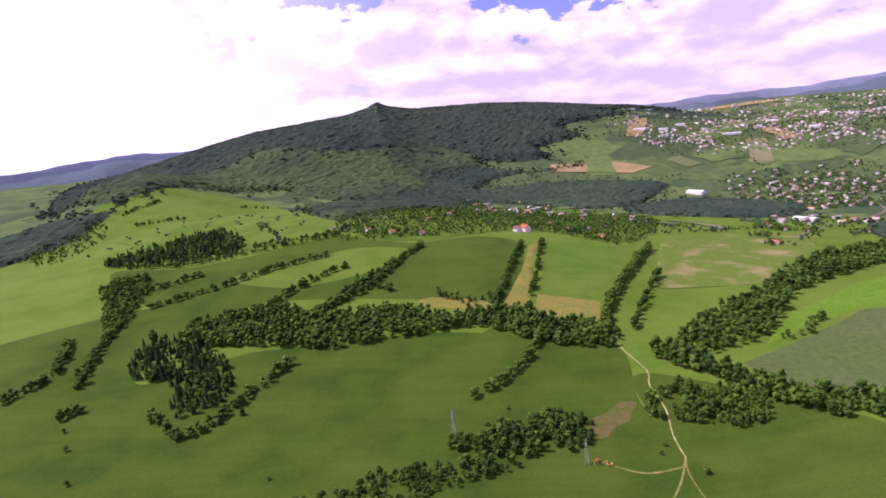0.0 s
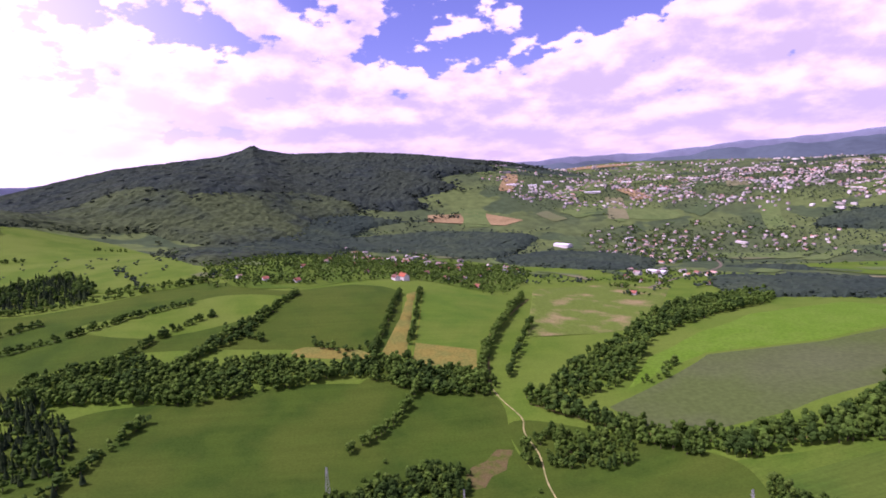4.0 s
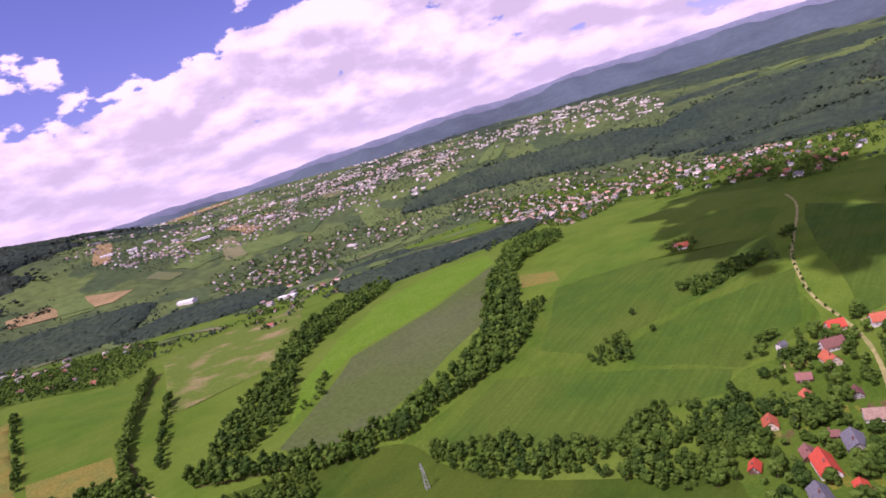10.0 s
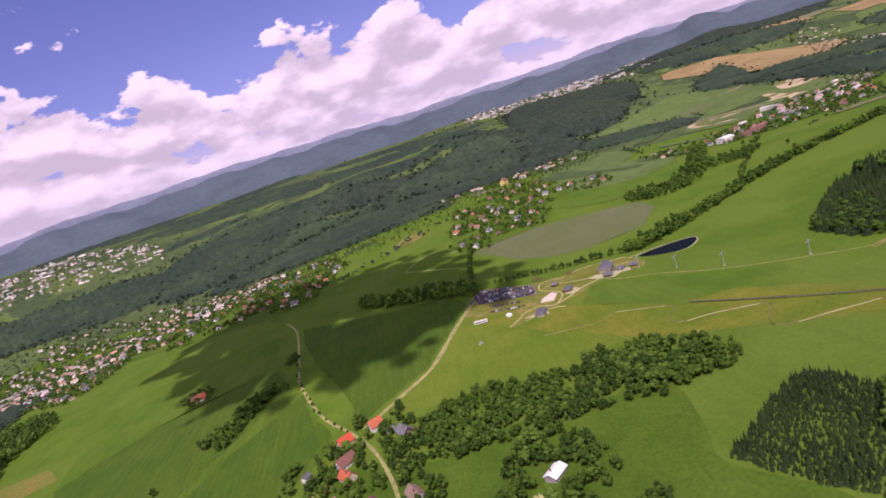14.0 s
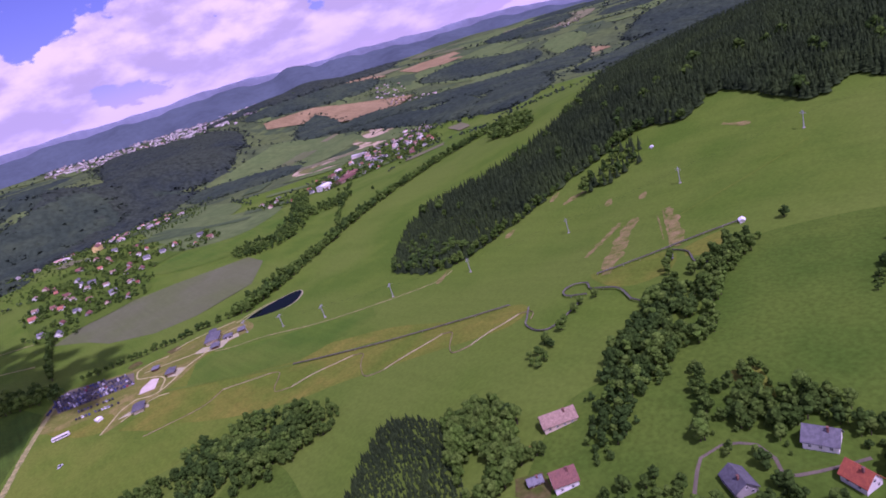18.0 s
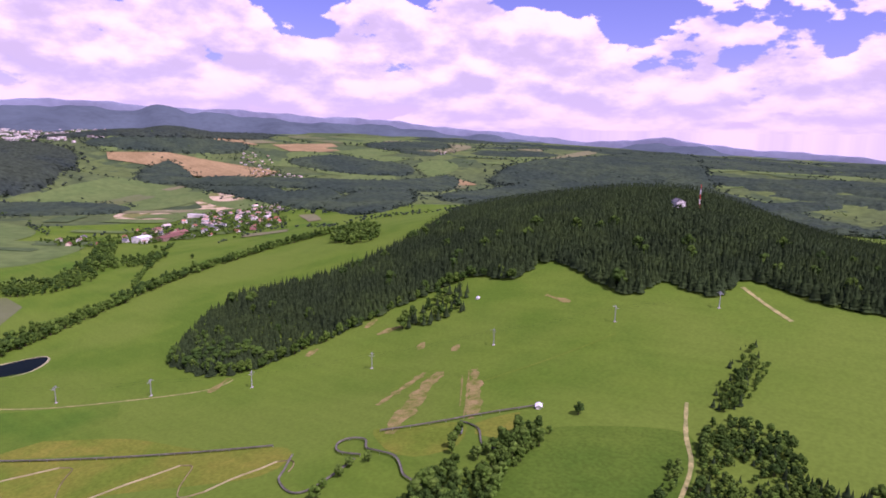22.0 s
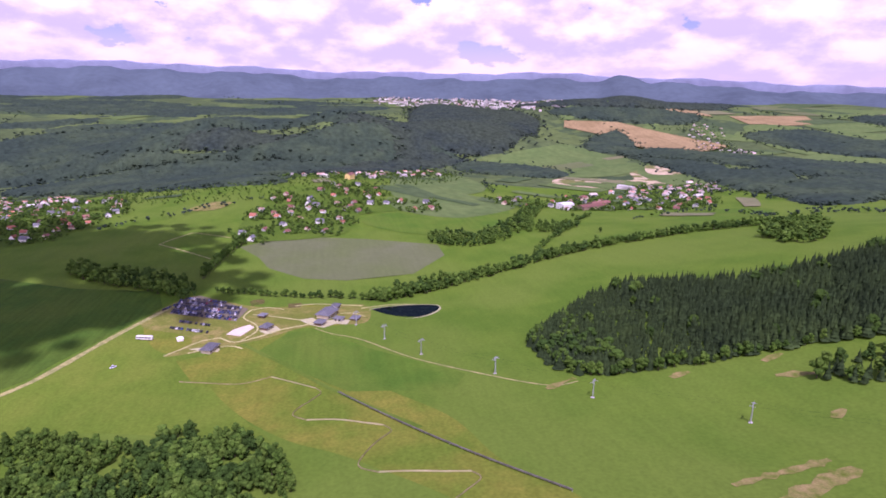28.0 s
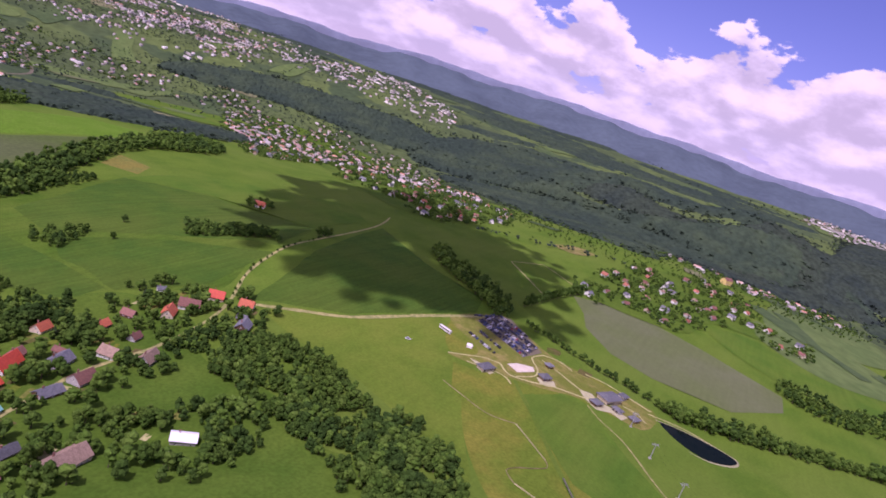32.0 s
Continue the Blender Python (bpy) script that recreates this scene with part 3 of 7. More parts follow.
# ---- fields, lawns and bare land ----
FIELDS = [
    ("west_meadow", [(-620, 300), (-640, 620), (-460, 780), (-330, 780), (-330, 590), (-230, 645), (-139, 655), (-60, 672), (20, 668), (100, 640), (160, 622), (172, 590), (160, 520), (170, 440), (165, 330), (160, 200), (40, 140), (-300, 160)], "deep", "dark green meadow in the west", 0.12),
    ("east_meadow", [(168, 560), (164, 470), (158, 330), (140, 190), (110, 60), (185, 5), (245, 62), (292, 124), (320, 150), (308, 226), (300, 292), (306, 361), (320, 440), (240, 530)], "deep", "dark green meadow beside the railway wood", 0.2),
    ("hay_meadow", [(-560, 1000), (-430, 970), (-330, 1000), (-190, 1080), (-60, 1000), (60, 1030), (120, 960), (60, 720), (-40, 760), (-230, 785), (-330, 750), (-470, 860)], "deep", "green hay meadows between hedges", 0.14),
    ("crop_field", [(987, -57), (1049, -127), (1030, -240), (990, -342), (929, -341), (850, -285), (828, -200), (835, -149), (880, -105), (929, -89)], "poppy", "grey-green crop field beyond the car park", 0.25),
    ("plough_land", [(2913, -1320), (2791, -1537), (2591, -1635), (2234, -1733), (2004, -1387), (2405, -1395), (2644, -1382), (2815, -1281)], "tan", "large tan ploughed field on a far slope", 2.5),
    ("wheat_field", [(523, 107), (664, 158), (800, 196), (878, 210), (806, 94), (785, 0), (735, -14), (659, 14), (582, 46)], "wheat", "dark green wheat field between two lanes", 0.25),
    ("crop_field", [(276, 562), (452, 649), (606, 632), (796, 667), (544, 498), (416, 484), (332, 485), (287, 520)], "rye", "long grey-green crop field along the railway trees", 0.25),
    ("young_crop_field", [(381, 665), (500, 735), (637, 806), (850, 852), (900, 760), (805, 672), (606, 640), (452, 655), (313, 592)], "bright", "bright green young crop beside grey field", 0.25),
    ("bare_field", [(375, 1050), (607, 1164), (681, 1094), (464, 781), (362, 769), (263, 770)], "bare", "patchy field with bare brown soil", 0.35),
    ("strip_field", [(130, 965), (150, 985), (93, 730), (80, 715), (58, 725), (101, 841)], "ochre", "narrow ochre strip field between two hedges", 0.3),
    ("hay_strip", [(109, 759), (182, 731), (166, 672), (96, 704)], "ochre", "ochre hay strip at a field's end", 0.35),
    ("meadow_strip", [(165, 992), (261, 981), (320, 964), (217, 802), (182, 731), (112, 759)], "lush", "pale green meadow between hedge and railway", 0.25),
    ("plough_land", [(444, 2455), (678, 2432), (810, 2327), (718, 2283), (428, 2380)], "tan", "narrow tan field on the far plain", 2.0),
    ("crop_field", [(360, 2086), (730, 2082), (592, 1822), (337, 1753)], "poppy", "far grey-green crop field near a village", 1.5),
    ("hay_strip", [(707, 552), (711, 492), (668, 459), (648, 507)], "ochre", "ochre mown corner of a field", 0.35),
    ("field_margin", [(318, 430), (400, 415), (540, 420), (650, 440), (740, 360), (745, 240), (700, 205), (620, 190), (520, 135), (470, 160), (400, 200), (335, 300), (310, 380)], "edge", "rough green margins between wheat fields", 0.12),
    ("wheat_field", [(639, 446), (709, 369), (738, 225), (634, 182), (547, 257), (485, 297), (469, 313), (476, 372)], "wheat", "dark green wheat field round a lone house", 0.25),
    ("wheat_field", [(640, 448), (712, 372), (745, 230), (880, 240), (935, 310), (850, 420), (760, 470)], "lush", "green meadow behind a lone house", 0.2),
    ("wheat_field", [(466, 288), (508, 267), (552, 235), (615, 169), (514, 146), (445, 173), (447, 248)], "wheat", "green wheat field behind the hamlet", 0.25),
    ("wheat_field", [(330, 394), (425, 392), (436, 319), (442, 235), (442, 179), (411, 174), (390, 210), (344, 222), (333, 327)], "wheat", "green wheat field with tractor lines", 0.25),
    ("village_green", [(1509, -215), (1663, -407), (1477, -501), (1350, -318)], "meadow", "green meadow behind village houses", 0.6),
    ("meadow", [(1172, -243), (1306, -461), (1307, -550), (1083, -454), (1059, -319)], "lush", "green meadow before village houses", 0.5),
    ("sports_meadow", [(530, 92), (585, 40), (700, -12), (690, -50), (640, -60), (600, -75), (560, -85), (500, -115), (450, -140), (475, -90), (500, -20), (508, 50)], "sunny", "yellow-green meadow below the sports ground, sunlight in its colour", 0.14),
    ("dry_meadow", [(600, -75), (628, -92), (655, -135), (600, -170), (530, -205), (460, -250), (395, -266), (345, -292), (330, -262), (385, -215), (425, -180), (452, -150), (500, -115), (560, -85)], "dry", "yellowish dry meadow along the sled track", 0.2),
    ("dry_meadow", [(316, -335), (298, -345), (270, -366), (255, -340), (268, -318), (290, -318)], "dry", "dry yellow grass inside the sled loops", 0.2),
    ("dry_meadow", [(262, -368), (245, -392), (238, -380), (240, -356), (254, -356)], "dry", "dry yellow grass below the top hut", 0.2),
    ("sports_lawn", [(688, -6), (756, -26), (768, -46), (732, -103), (729, -158), (739, -214), (726, -221), (676, -211), (672, -163), (634, -109), (612, -44), (639, -60), (660, -48)], "worn", "trodden yellow-green grass round the sports buildings", 0.24),
    ("mown_meadow", [(602, -55), (620, -104), (611, -114), (560, -148), (515, -180), (508, -150), (532, -116), (556, -77)], "dry", "yellowish mown meadow below the pavilions", 0.26),
    ("mown_meadow", [(611, -117), (655, -141), (659, -164), (603, -212), (531, -278), (500, -262), (516, -189), (560, -155)], "lush", "fresh green mown wedge beside the lift path", 0.28),
    ("sunlit_meadow", [(900, -560), (940, -720), (1010, -900), (1100, -1000), (1150, -900), (1000, -700), (930, -540)], "lush", "bright green meadow beyond tree row", 0.5),
    ("hay_meadow", [(-330, 890), (-230, 940), (-150, 990), (-60, 960), (-100, 880), (-220, 830)], "meadow", "yellow-green hay meadow between hedges", 0.3),
    ("hay_meadow", [(-20, 760), (60, 860), (95, 960), (20, 1000), (-30, 930), (-80, 840)], "deep", "green hay meadow below village", 0.3),
    ("hay_meadow", [(-20, 610), (60, 690), (120, 640), (140, 560), (90, 520), (20, 500), (-60, 520), (-120, 560)], "deep", "domed green meadow beside the brook", 0.2),
    ("mown_bank", [(-40, 742), (45, 722), (40, 745), (-30, 765)], "ochre", "ochre mown bank beside brook trees", 0.35),
    ("quarry", [(1797, -852), (1775, -946), (1689, -1034), (1835, -1102), (1810, -1167), (1596, -1191), (1498, -1102), (1600, -1057), (1552, -956), (1678, -809)], "quarry", "bare pale gravel yard beyond the village", 1.0),
    ("hill_meadow", [(2191, -784), (2282, -984), (2345, -1130), (2017, -1224), (1859, -1175), (1787, -991), (1866, -835), (2118, -749)], "far_green", "green meadow on a far rise", 1.5),
    ("hill_meadow", [(-948, 1645), (-586, 1886), (-218, 1159), (-352, 1064), (-721, 1292)], "meadow", "green meadows under the wooded mountain", 0.8),
    ("plough_land", [(2838, -2164), (2840, -2337), (2490, -2327), (2519, -2150)], "tan", "narrow tan field far off", 2.0),
    ("plough_land", [(2845, -2154), (2769, -2519), (2505, -2367), (2600, -2081)], "tan", "thin tan field on the horizon slope", 2.5),
    ("far_meadow", [(2638, -1847), (2410, -1941), (2231, -1929), (2418, -1765)], "far_green", "green strip field below tan land", 2.0),
    ("far_meadow", [(2060, -1973), (1907, -2091), (1688, -1833), (1712, -1604)], "far_green", "green field behind the spruce hill", 2.0),
    ("far_meadow", [(2407, -2102), (2278, -2311), (2102, -2444), (2136, -2141)], "far_green", "long green field on a far slope", 2.5),
    ("far_meadow", [(1587, -1260), (1496, -1416), (1417, -1267), (1502, -1181)], "far_green", "green field before a dark wood", 2.0),
    ("far_meadow", [(2734, -2987), (2281, -3200), (2119, -2776), (2430, -2624)], "far_pale", "pale field near the horizon", 3.0),
    ("far_meadow", [(1838, -1145), (1676, -1262), (1462, -1314), (1434, -1098), (1689, -1081)], "far_green", "long green meadow behind the factory village", 1.2),
    ("far_meadow", [(1980, -2352), (1955, -2523), (1805, -2453), (1761, -2202)], "far_green", "pale green field among far woods", 2.0),
    ("far_meadow", [(1572, -2751), (1490, -3004), (1403, -2725), (1458, -2603)], "far_green", "small green field before dark wood", 2.0),
    ("far_meadow", [(1630, -3025), (1725, -3719), (1607, -3584), (1582, -2996)], "far_pale", "pale hay field on a far ridge", 2.5),
    ("far_meadow", [(1799, -1550), (1971, -1930), (1764, -1953), (1590, -1721), (1594, -1518)], "far_green", "green field between far tree strips", 1.5),
    ("far_meadow", [(2512, -2290), (2537, -2551), (2279, -2531), (2275, -2292)], "far_green", "thin green field far off", 2.0),
    ("far_meadow", [(2091, -433), (1929, -561), (1576, -576), (1381, -411), (1418, -320)], "far_green", "green meadow beside the valley suburb", 1.0),
    ("far_meadow", [(3219, -2553), (3133, -2843), (2783, -2886), (2792, -2539)], "poppy", "pale grey-green field far off", 2.5),
    ("far_meadow", [(1389, -339), (1450, -494), (1323, -571), (1183, -427), (1253, -312)], "far_green", "green meadow among village houses", 0.8),
    # this lawn sheet carries the gardens' shade as a darker green
    ("garden_lawn", [(236, -205), (226, -225), (220, -262), (212, -295), (222, -340), (224, -375), (180, -400), (148, -405), (137, -376), (132, -335), (125, -305), (112, -262), (92, -240), (70, -200), (80, -140), (150, -112), (212, -142), (228, -168)], "lawn", "green hillside garden lawns with shade in their colour", 0.16),
    ("garden_plot", [(176, -245), (169, -253), (153, -235), (160, -228)], "dry", "yellowish kitchen garden plot on a lawn", 0.3),
    ("farmyard", [(229, -155), (220, -163), (211, -158), (207, -152), (223, -148)], "clearing", "brown trodden yard beside a white house", 0.3),
    ("garden_lawn", [(225, -60), (238, -112), (298, -90), (330, -98), (388, -108), (417, -92), (408, -62), (432, -10), (428, 27), (430, 55), (462, 108), (440, 172), (350, 166), (290, 122), (240, 60), (190, 20)], "lawn", "lush lawns between hamlet gardens", 0.13),
    ("far_meadow", [(2562, -2033), (2454, -2219), (1956, -2095), (1958, -1881), (2224, -1873)], "far_green", "green pasture behind a far hamlet", 2.2),
    ("far_meadow", [(3062, -2733), (2774, -3155), (2515, -3083), (2578, -2628)], "far_green", "pale green field near the skyline", 2.8),
    ("far_meadow", [(1296, 1461), (1646, 1390), (1829, 1234), (1746, 1168), (1352, 1127), (1250, 1359)], "lush", "long green meadow before a village", 1.5),
    ("far_meadow", [(1243, 2341), (1378, 2321), (1451, 2237), (1389, 2184), (1246, 2241)], "far_green", "green meadow at the town's edge", 1.8),
    ("sand_heap", [(1876, -1180), (1795, -1212), (1730, -1240), (1671, -1205), (1737, -1120)], "quarry", "heaps of pale sand in a gravel yard", 1.6),
    ("sand_heap", [(1275, 67), (1343, 40), (1331, -2), (1262, 20)], "soil", "orange bare soil by new houses", 0.7),
    ("soil_scar", [(104, 484), (114, 500), (128, 506), (143, 522), (158, 518), (148, 504), (142, 490), (126, 482), (117, 468), (108, 466)], "clearing", "brown cleared patch beside a track", 0.35),
]
for name, ring, mat, label, lift in FIELDS:
    drape(name, ring, mat, label, name.replace("_", " "), lift, round_off=not (name.endswith("_field") or name in ("plough_land", "hay_strip", "mown_meadow")))

WAYS = [
    ("road", [(262, 40), (300, 52), (359, 76), (415, 82), (472, 97), (512, 117), (560, 148), (639, 176), (712, 190), (875, 219), (960, 250)], 3.0, "lane", "narrow pale worn lane"),
    ("dirt_road", [(512, 107), (545, 72), (582, 40), (659, 9), (700, -8), (737, -24)], 5.0, "lane", "pale gravel lane between fields"),
    ("path", [(663, -164), (647, -179), (627, -206), (572, -246), (519, -299), (494, -332), (496, -354)], 1.6, "lane", "pale mown path under the chairlift"),
    ("dirt_track", [(170, 640), (174, 603), (183, 566), (177, 542), (178, 505), (170, 466), (167, 433)], 1.4, "lane", "pale dirt track by the woods"),
    ("dirt_track", [(167, 433), (148, 396), (125, 364), (100, 346), (60, 330), (10, 322)], 1.6, "soil", "worn dirt track across the meadow"),
    ("dirt_track", [(166, 430), (160, 409), (156, 364), (151, 327), (145, 302), (135, 240)], 1.1, "ochre", "faint dirt track across the meadow"),
    ("dirt_track", [(104, 430), (130, 414), (163, 421)], 2.2, "soil", "short dirt track to a worksite"),
    ("hill_road", [(160, -440), (150, -405), (139, -376), (134, -335), (127, -305), (115, -268), (108, -240)], 2.2, "lane", "pale road through hillside trees"),
    ("hill_road", [(159, -176), (165, -194), (161, -203), (150, -208), (142, -204), (137, -198), (128, -204), (116, -216)], 1.4, "asphalt", "winding pale lane between hillside houses"),
    ("hill_road", [(174, -640), (150, -610), (128, -585)], 3.5, "lane", "bare gravel road into the forest"),
    ("railway", [(170, 630), (188, 700), (215, 780), (260, 850), (337, 964)], 3.5, "clearing", "railway cutting between trees"),
    ("railway", [(200, 590), (290, 500), (380, 440), (475, 452), (564, 504), (666, 568), (760, 605), (853, 640), (1000, 700)], 3.5, "clearing", "railway line between two belts of trees"),
    ("worn_scar", [(343, -367), (346, -385), (350, -427)], 6.5, "soil", "thin bare scar in the meadow"),
    ("worn_scar", [(302, -334), (311, -361), (323, -388), (338, -431)], 9.5, "soil", "long bare scar down the slope"),
    ("worn_scar", [(307, -338), (317, -364), (330, -396), (340, -420)], 7.5, "soil", "bare tyre scar down the slope"),
    ("worn_scar", [(313, -352), (322, -372), (331, -392)], 1.8, "soil", "short bare tyre scar"),
    ("worn_scar", [(268, -372), (284, -399), (313, -441)], 8.0, "soil", "long bare scar beside chairlift"),
    ("worn_scar", [(273, -371), (289, -397), (316, -438)], 2.0, "soil", "bare tyre scar beside chairlift"),
    ("worn_scar", [(286, -385), (304, -412), (316, -429)], 1.4, "soil", "faint bare tyre scar on grass"),
    ("worn_scar", [(479, -418), (482, -426), (482, -434)], 6.5, "soil", "small bare patch on the slope"),
    ("worn_scar", [(385, -464), (389, -469), (391, -475)], 6.5, "soil", "small worn patch on the slope"),
    ("worn_scar", [(351, -466), (354, -472), (355, -477)], 6.5, "soil", "small bare patch under chairlift"),
    ("worn_scar", [(470, -484), (472, -493), (473, -501)], 6.5, "soil", "bare patch near forest edge"),
    ("worn_scar", [(488, -327), (496, -341), (502, -354)], 6.5, "soil", "bare earth at the forest tip"),
    ("worn_scar", [(298, -567), (313, -571), (327, -576)], 6.5, "soil", "small bare patch near the forest edge"),
    ("worn_scar", [(448, -476), (443, -486), (436, -496)], 6.5, "soil", "bare earth along the forest edge"),
    ("path", [(614, -43), (629, -56), (643, -68), (648, -82)], 1.8, "gravel", "pale gravel way below the car park"),
    ("path", [(648, -82), (636, -96), (646, -115), (661, -132), (674, -157), (683, -164)], 2.2, "gravel", "pale gravel way between sports buildings"),
    ("path", [(639, -101), (661, -112), (679, -109), (699, -96), (721, -101)], 1.8, "gravel", "gravel drive beside the car park"),
    ("path", [(721, -101), (728, -117), (721, -133)], 1.8, "gravel", "gravel way behind the court"),
    ("path", [(707, -104), (699, -126), (688, -149), (687, -165)], 2.0, "gravel", "gravel way past the play court"),
    ("path", [(706, -189), (708, -202), (697, -213)], 2.2, "gravel", "gravel way to the pond"),
    ("path", [(617, -61), (628, -91), (620, -104)], 1.8, "gravel", "short gravel way down the meadow"),
    ("path", [(732, -144), (738, -166), (733, -213)], 2.6, "gravel", "gravel way behind the clubhouse"),
    ("path", [(724, -211), (738, -249), (728, -293)], 2.0, "gravel", "gravel way behind the pond"),
    ("mown_strip", [(631, -103), (576, -143), (522, -178), (482, -205), (446, -230)], 4.0, "meadow", "darker mown strip beside the lift run"),
    ("path", [(300, -415), (293, -427), (256, -485), (237, -522)], 1.6, "sunny", "faint worn line up the slope"),
    ("mown_strip", [(160, 991), (126, 829), (96, 723)], 1.2, "dry", "pale mown line beside the lift run"),
    ("lane", [(925, -28), (967, 12), (1010, 54)], 2.6, "lane", "sandy lane beside a plot"),
    ("lane", [(1010, 54), (1045, 40), (1081, 22)], 2.6, "lane", "sandy lane behind a plot"),
    ("lane", [(1081, 22), (1061, -10), (1039, -42)], 2.6, "lane", "sandy lane to the poplars"),
    ("road", [(1300, 1900), (1100, 1500), (800, 1250), (640, 1100)], 8.0, "asphalt", "road into a far estate"),
]
for name, line, width, mat, label in WAYS:
    ribbon(name, line, width, mat, label, name.replace("_", " "), 0.3 if width > 6 else 0.24)

# ---- trees ----
ico = []
for level in (1, 2):
    bmx = bmesh.new()
    bmesh.ops.create_icosphere(bmx, subdivisions=level, radius=1)
    ico.append((np.array([v.co[:] for v in bmx.verts]), np.array([[v.index for v in f.verts] for f in bmx.faces])))
    bmx.free()


def lump(rnd, level, centre, size, rough=0.22):
    v, f = ico[level]
    k = 1 + rough * rnd.randn(len(v), 1)
    return v * k * size + centre, f


def leaf_spray(rnd, n, centre, size, leaf):
    """Small leaf faces standing out round an oval, facing all ways."""
    d = rnd.randn(n, 3)
    d /= np.linalg.norm(d, axis=1)[:, None]
    c = centre + d * size * (0.82 + 0.34 * rnd.rand(n, 1))
    t = np.cross(d, rnd.randn(n, 3))
    t /= np.linalg.norm(t, axis=1)[:, None] + 1e-9
    u = np.cross(d, t) + 0.5 * rnd.randn(n, 3)
    s = leaf * (0.6 + 0.8 * rnd.rand(n, 1))
    v = np.stack([c - t * s, c + t * s, c + u * s * 1.3], 1).reshape(-1, 3)
    return v, np.arange(3 * n).reshape(-1, 3)


def joined(bits):
    v, f, k = [], [], 0
    for a, b in bits:
        v.append(a)
        f.append(b + k)
        k += len(a)
    return np.concatenate(v), np.concatenate(f)


def broadleaf(seed, level=0, clumps=9, leaves=26, slim=1.0, wide=1.0):
    """Crown of clumps and loose leaves for a tree one unit high."""
    rnd = np.random.RandomState(seed)
    bits = []
    fine = (9.0 / clumps) ** 0.33
    for i in range(clumps):
        a, u = rnd.rand() * 6.283, rnd.rand()
        z = 0.3 + 0.55 * u
        r = 0.2 * wide * math.sin(0.5 + 2.3 * u) * (0.6 + 0.6 * rnd.rand())
        c = np.array([r * math.cos(a), r * math.sin(a), z * slim + (1 - slim) * z])
        s = np.array([1, 1, 0.9 * slim]) * (0.13 + 0.07 * rnd.rand()) * (0.8 + 0.2 * wide) * (fine if clumps > 9 else 1.0)
        bits.append(lump(rnd, level, c, s))
        if leaves:
            bits.append(leaf_spray(rnd, leaves, c, s, 0.03))
    return joined(bits)


def conifer(seed, tiers=6, n=8):
    """Crown of drooping jagged tiers, one unit high."""
    rnd = np.random.RandomState(seed)
    bits = []
    for i in range(tiers):
        u = i / (tiers - 1)
        z0, r = 0.14 + 0.68 * u, 0.19 * (1 - u) + 0.025
        ang = np.arange(n) * 6.283 / n + rnd.rand()
        rr = r * (0.72 + 0.5 * rnd.rand(n))
        rim = np.c_[rr * np.cos(ang), rr * np.sin(ang), z0 - 0.05 * rnd.rand(n)]
        v = np.r_[[[0, 0, min(1.0, z0 + 0.24 - 0.06 * u)]], rim]
        f = [(0, 1 + k, 1 + (k + 1) % n) for k in range(n)]
        bits.append((v, np.array(f)))
    return joined(bits)


def trunk_of(n=5, top=0.5, r=0.018):
    ang = np.arange(n) * 6.283 / n
    v = np.r_[np.c_[r * 1.5 * np.cos(ang), r * 1.5 * np.sin(ang), np.full(n, -0.04)], np.c_[r * 0.6 * np.cos(ang), r * 0.6 * np.sin(ang), np.full(n, top)]]
    f = [t for k in range(n) for t in ((k, (k + 1) % n, n + k), ((k + 1) % n, n + (k + 1) % n, n + k))]
    return v, np.array(f)


BROAD = [broadleaf(11 + i, 0, 16, 34) for i in range(5)]
MIDB = [broadleaf(31 + i, 0, 7, 12) for i in range(5)]
GARDEN = [broadleaf(131 + i, 0, 4, 4, 1.0, 1.1) for i in range(5)]
FARB = [broadleaf(51 + i, 0, 2, 3, 1.0, 1.6) for i in range(4)]
FIRS = [conifer(71 + i) for i in range(5)]
FARF = [conifer(91 + i, 3, 6) for i in range(3)]
SLIM = [broadleaf(101 + i, 0, 9, 18, 1.0, 0.35) for i in range(2)]
TRUNK = trunk_of()


def wood(name, where, tall, kinds, mats, label, category="trees", shares=None, wide=1.0, sink=0.0, trunk=True):
    """Many trees joined into one mesh: places, heights, crown shapes with a material each."""
    rnd = np.random.RandomState(len(where) + int(abs(where[0][0])) if len(where) else 0)
    where = np.asarray(where, float)
    if not len(where):
        return None
    z = height(where[:, 0], where[:, 1]) - sink
    pick = rnd.choice(len(kinds), len(where), p=shares)
    vs, fs, ms, base = [], [], [], 0
    for k, (v, f) in enumerate(kinds):
        at = np.where(pick == k)[0]
        if not len(at):
            continue
        for shape, (sv, sf), mi in (("crown", (v, f), mats[k]), ("trunk", TRUNK, len(set(mats)))):
            if shape == "trunk" and not trunk:
                continue
            ang = rnd.rand(len(at)) * 6.283
            s = tall[at]
            w = s * wide * (0.85 + 0.3 * rnd.rand(len(at)))
            x = sv[None, :, 0] * np.cos(ang)[:, None] - sv[None, :, 1] * np.sin(ang)[:, None]
            y = sv[None, :, 0] * np.sin(ang)[:, None] + sv[None, :, 1] * np.cos(ang)[:, None]
            p = np.stack([x * w[:, None] + where[at, 0][:, None], y * w[:, None] + where[at, 1][:, None], sv[None, :, 2] * s[:, None] + z[at][:, None]], -1)
            vs.append(p.reshape(-1, 3))
            fs.append((sf[None] + (np.arange(len(at)) * len(sv))[:, None, None] + base).reshape(-1, 3))
            ms.append(np.full(len(at) * len(sf), mi))
            base += len(at) * len(sv)
    return vs, fs, ms


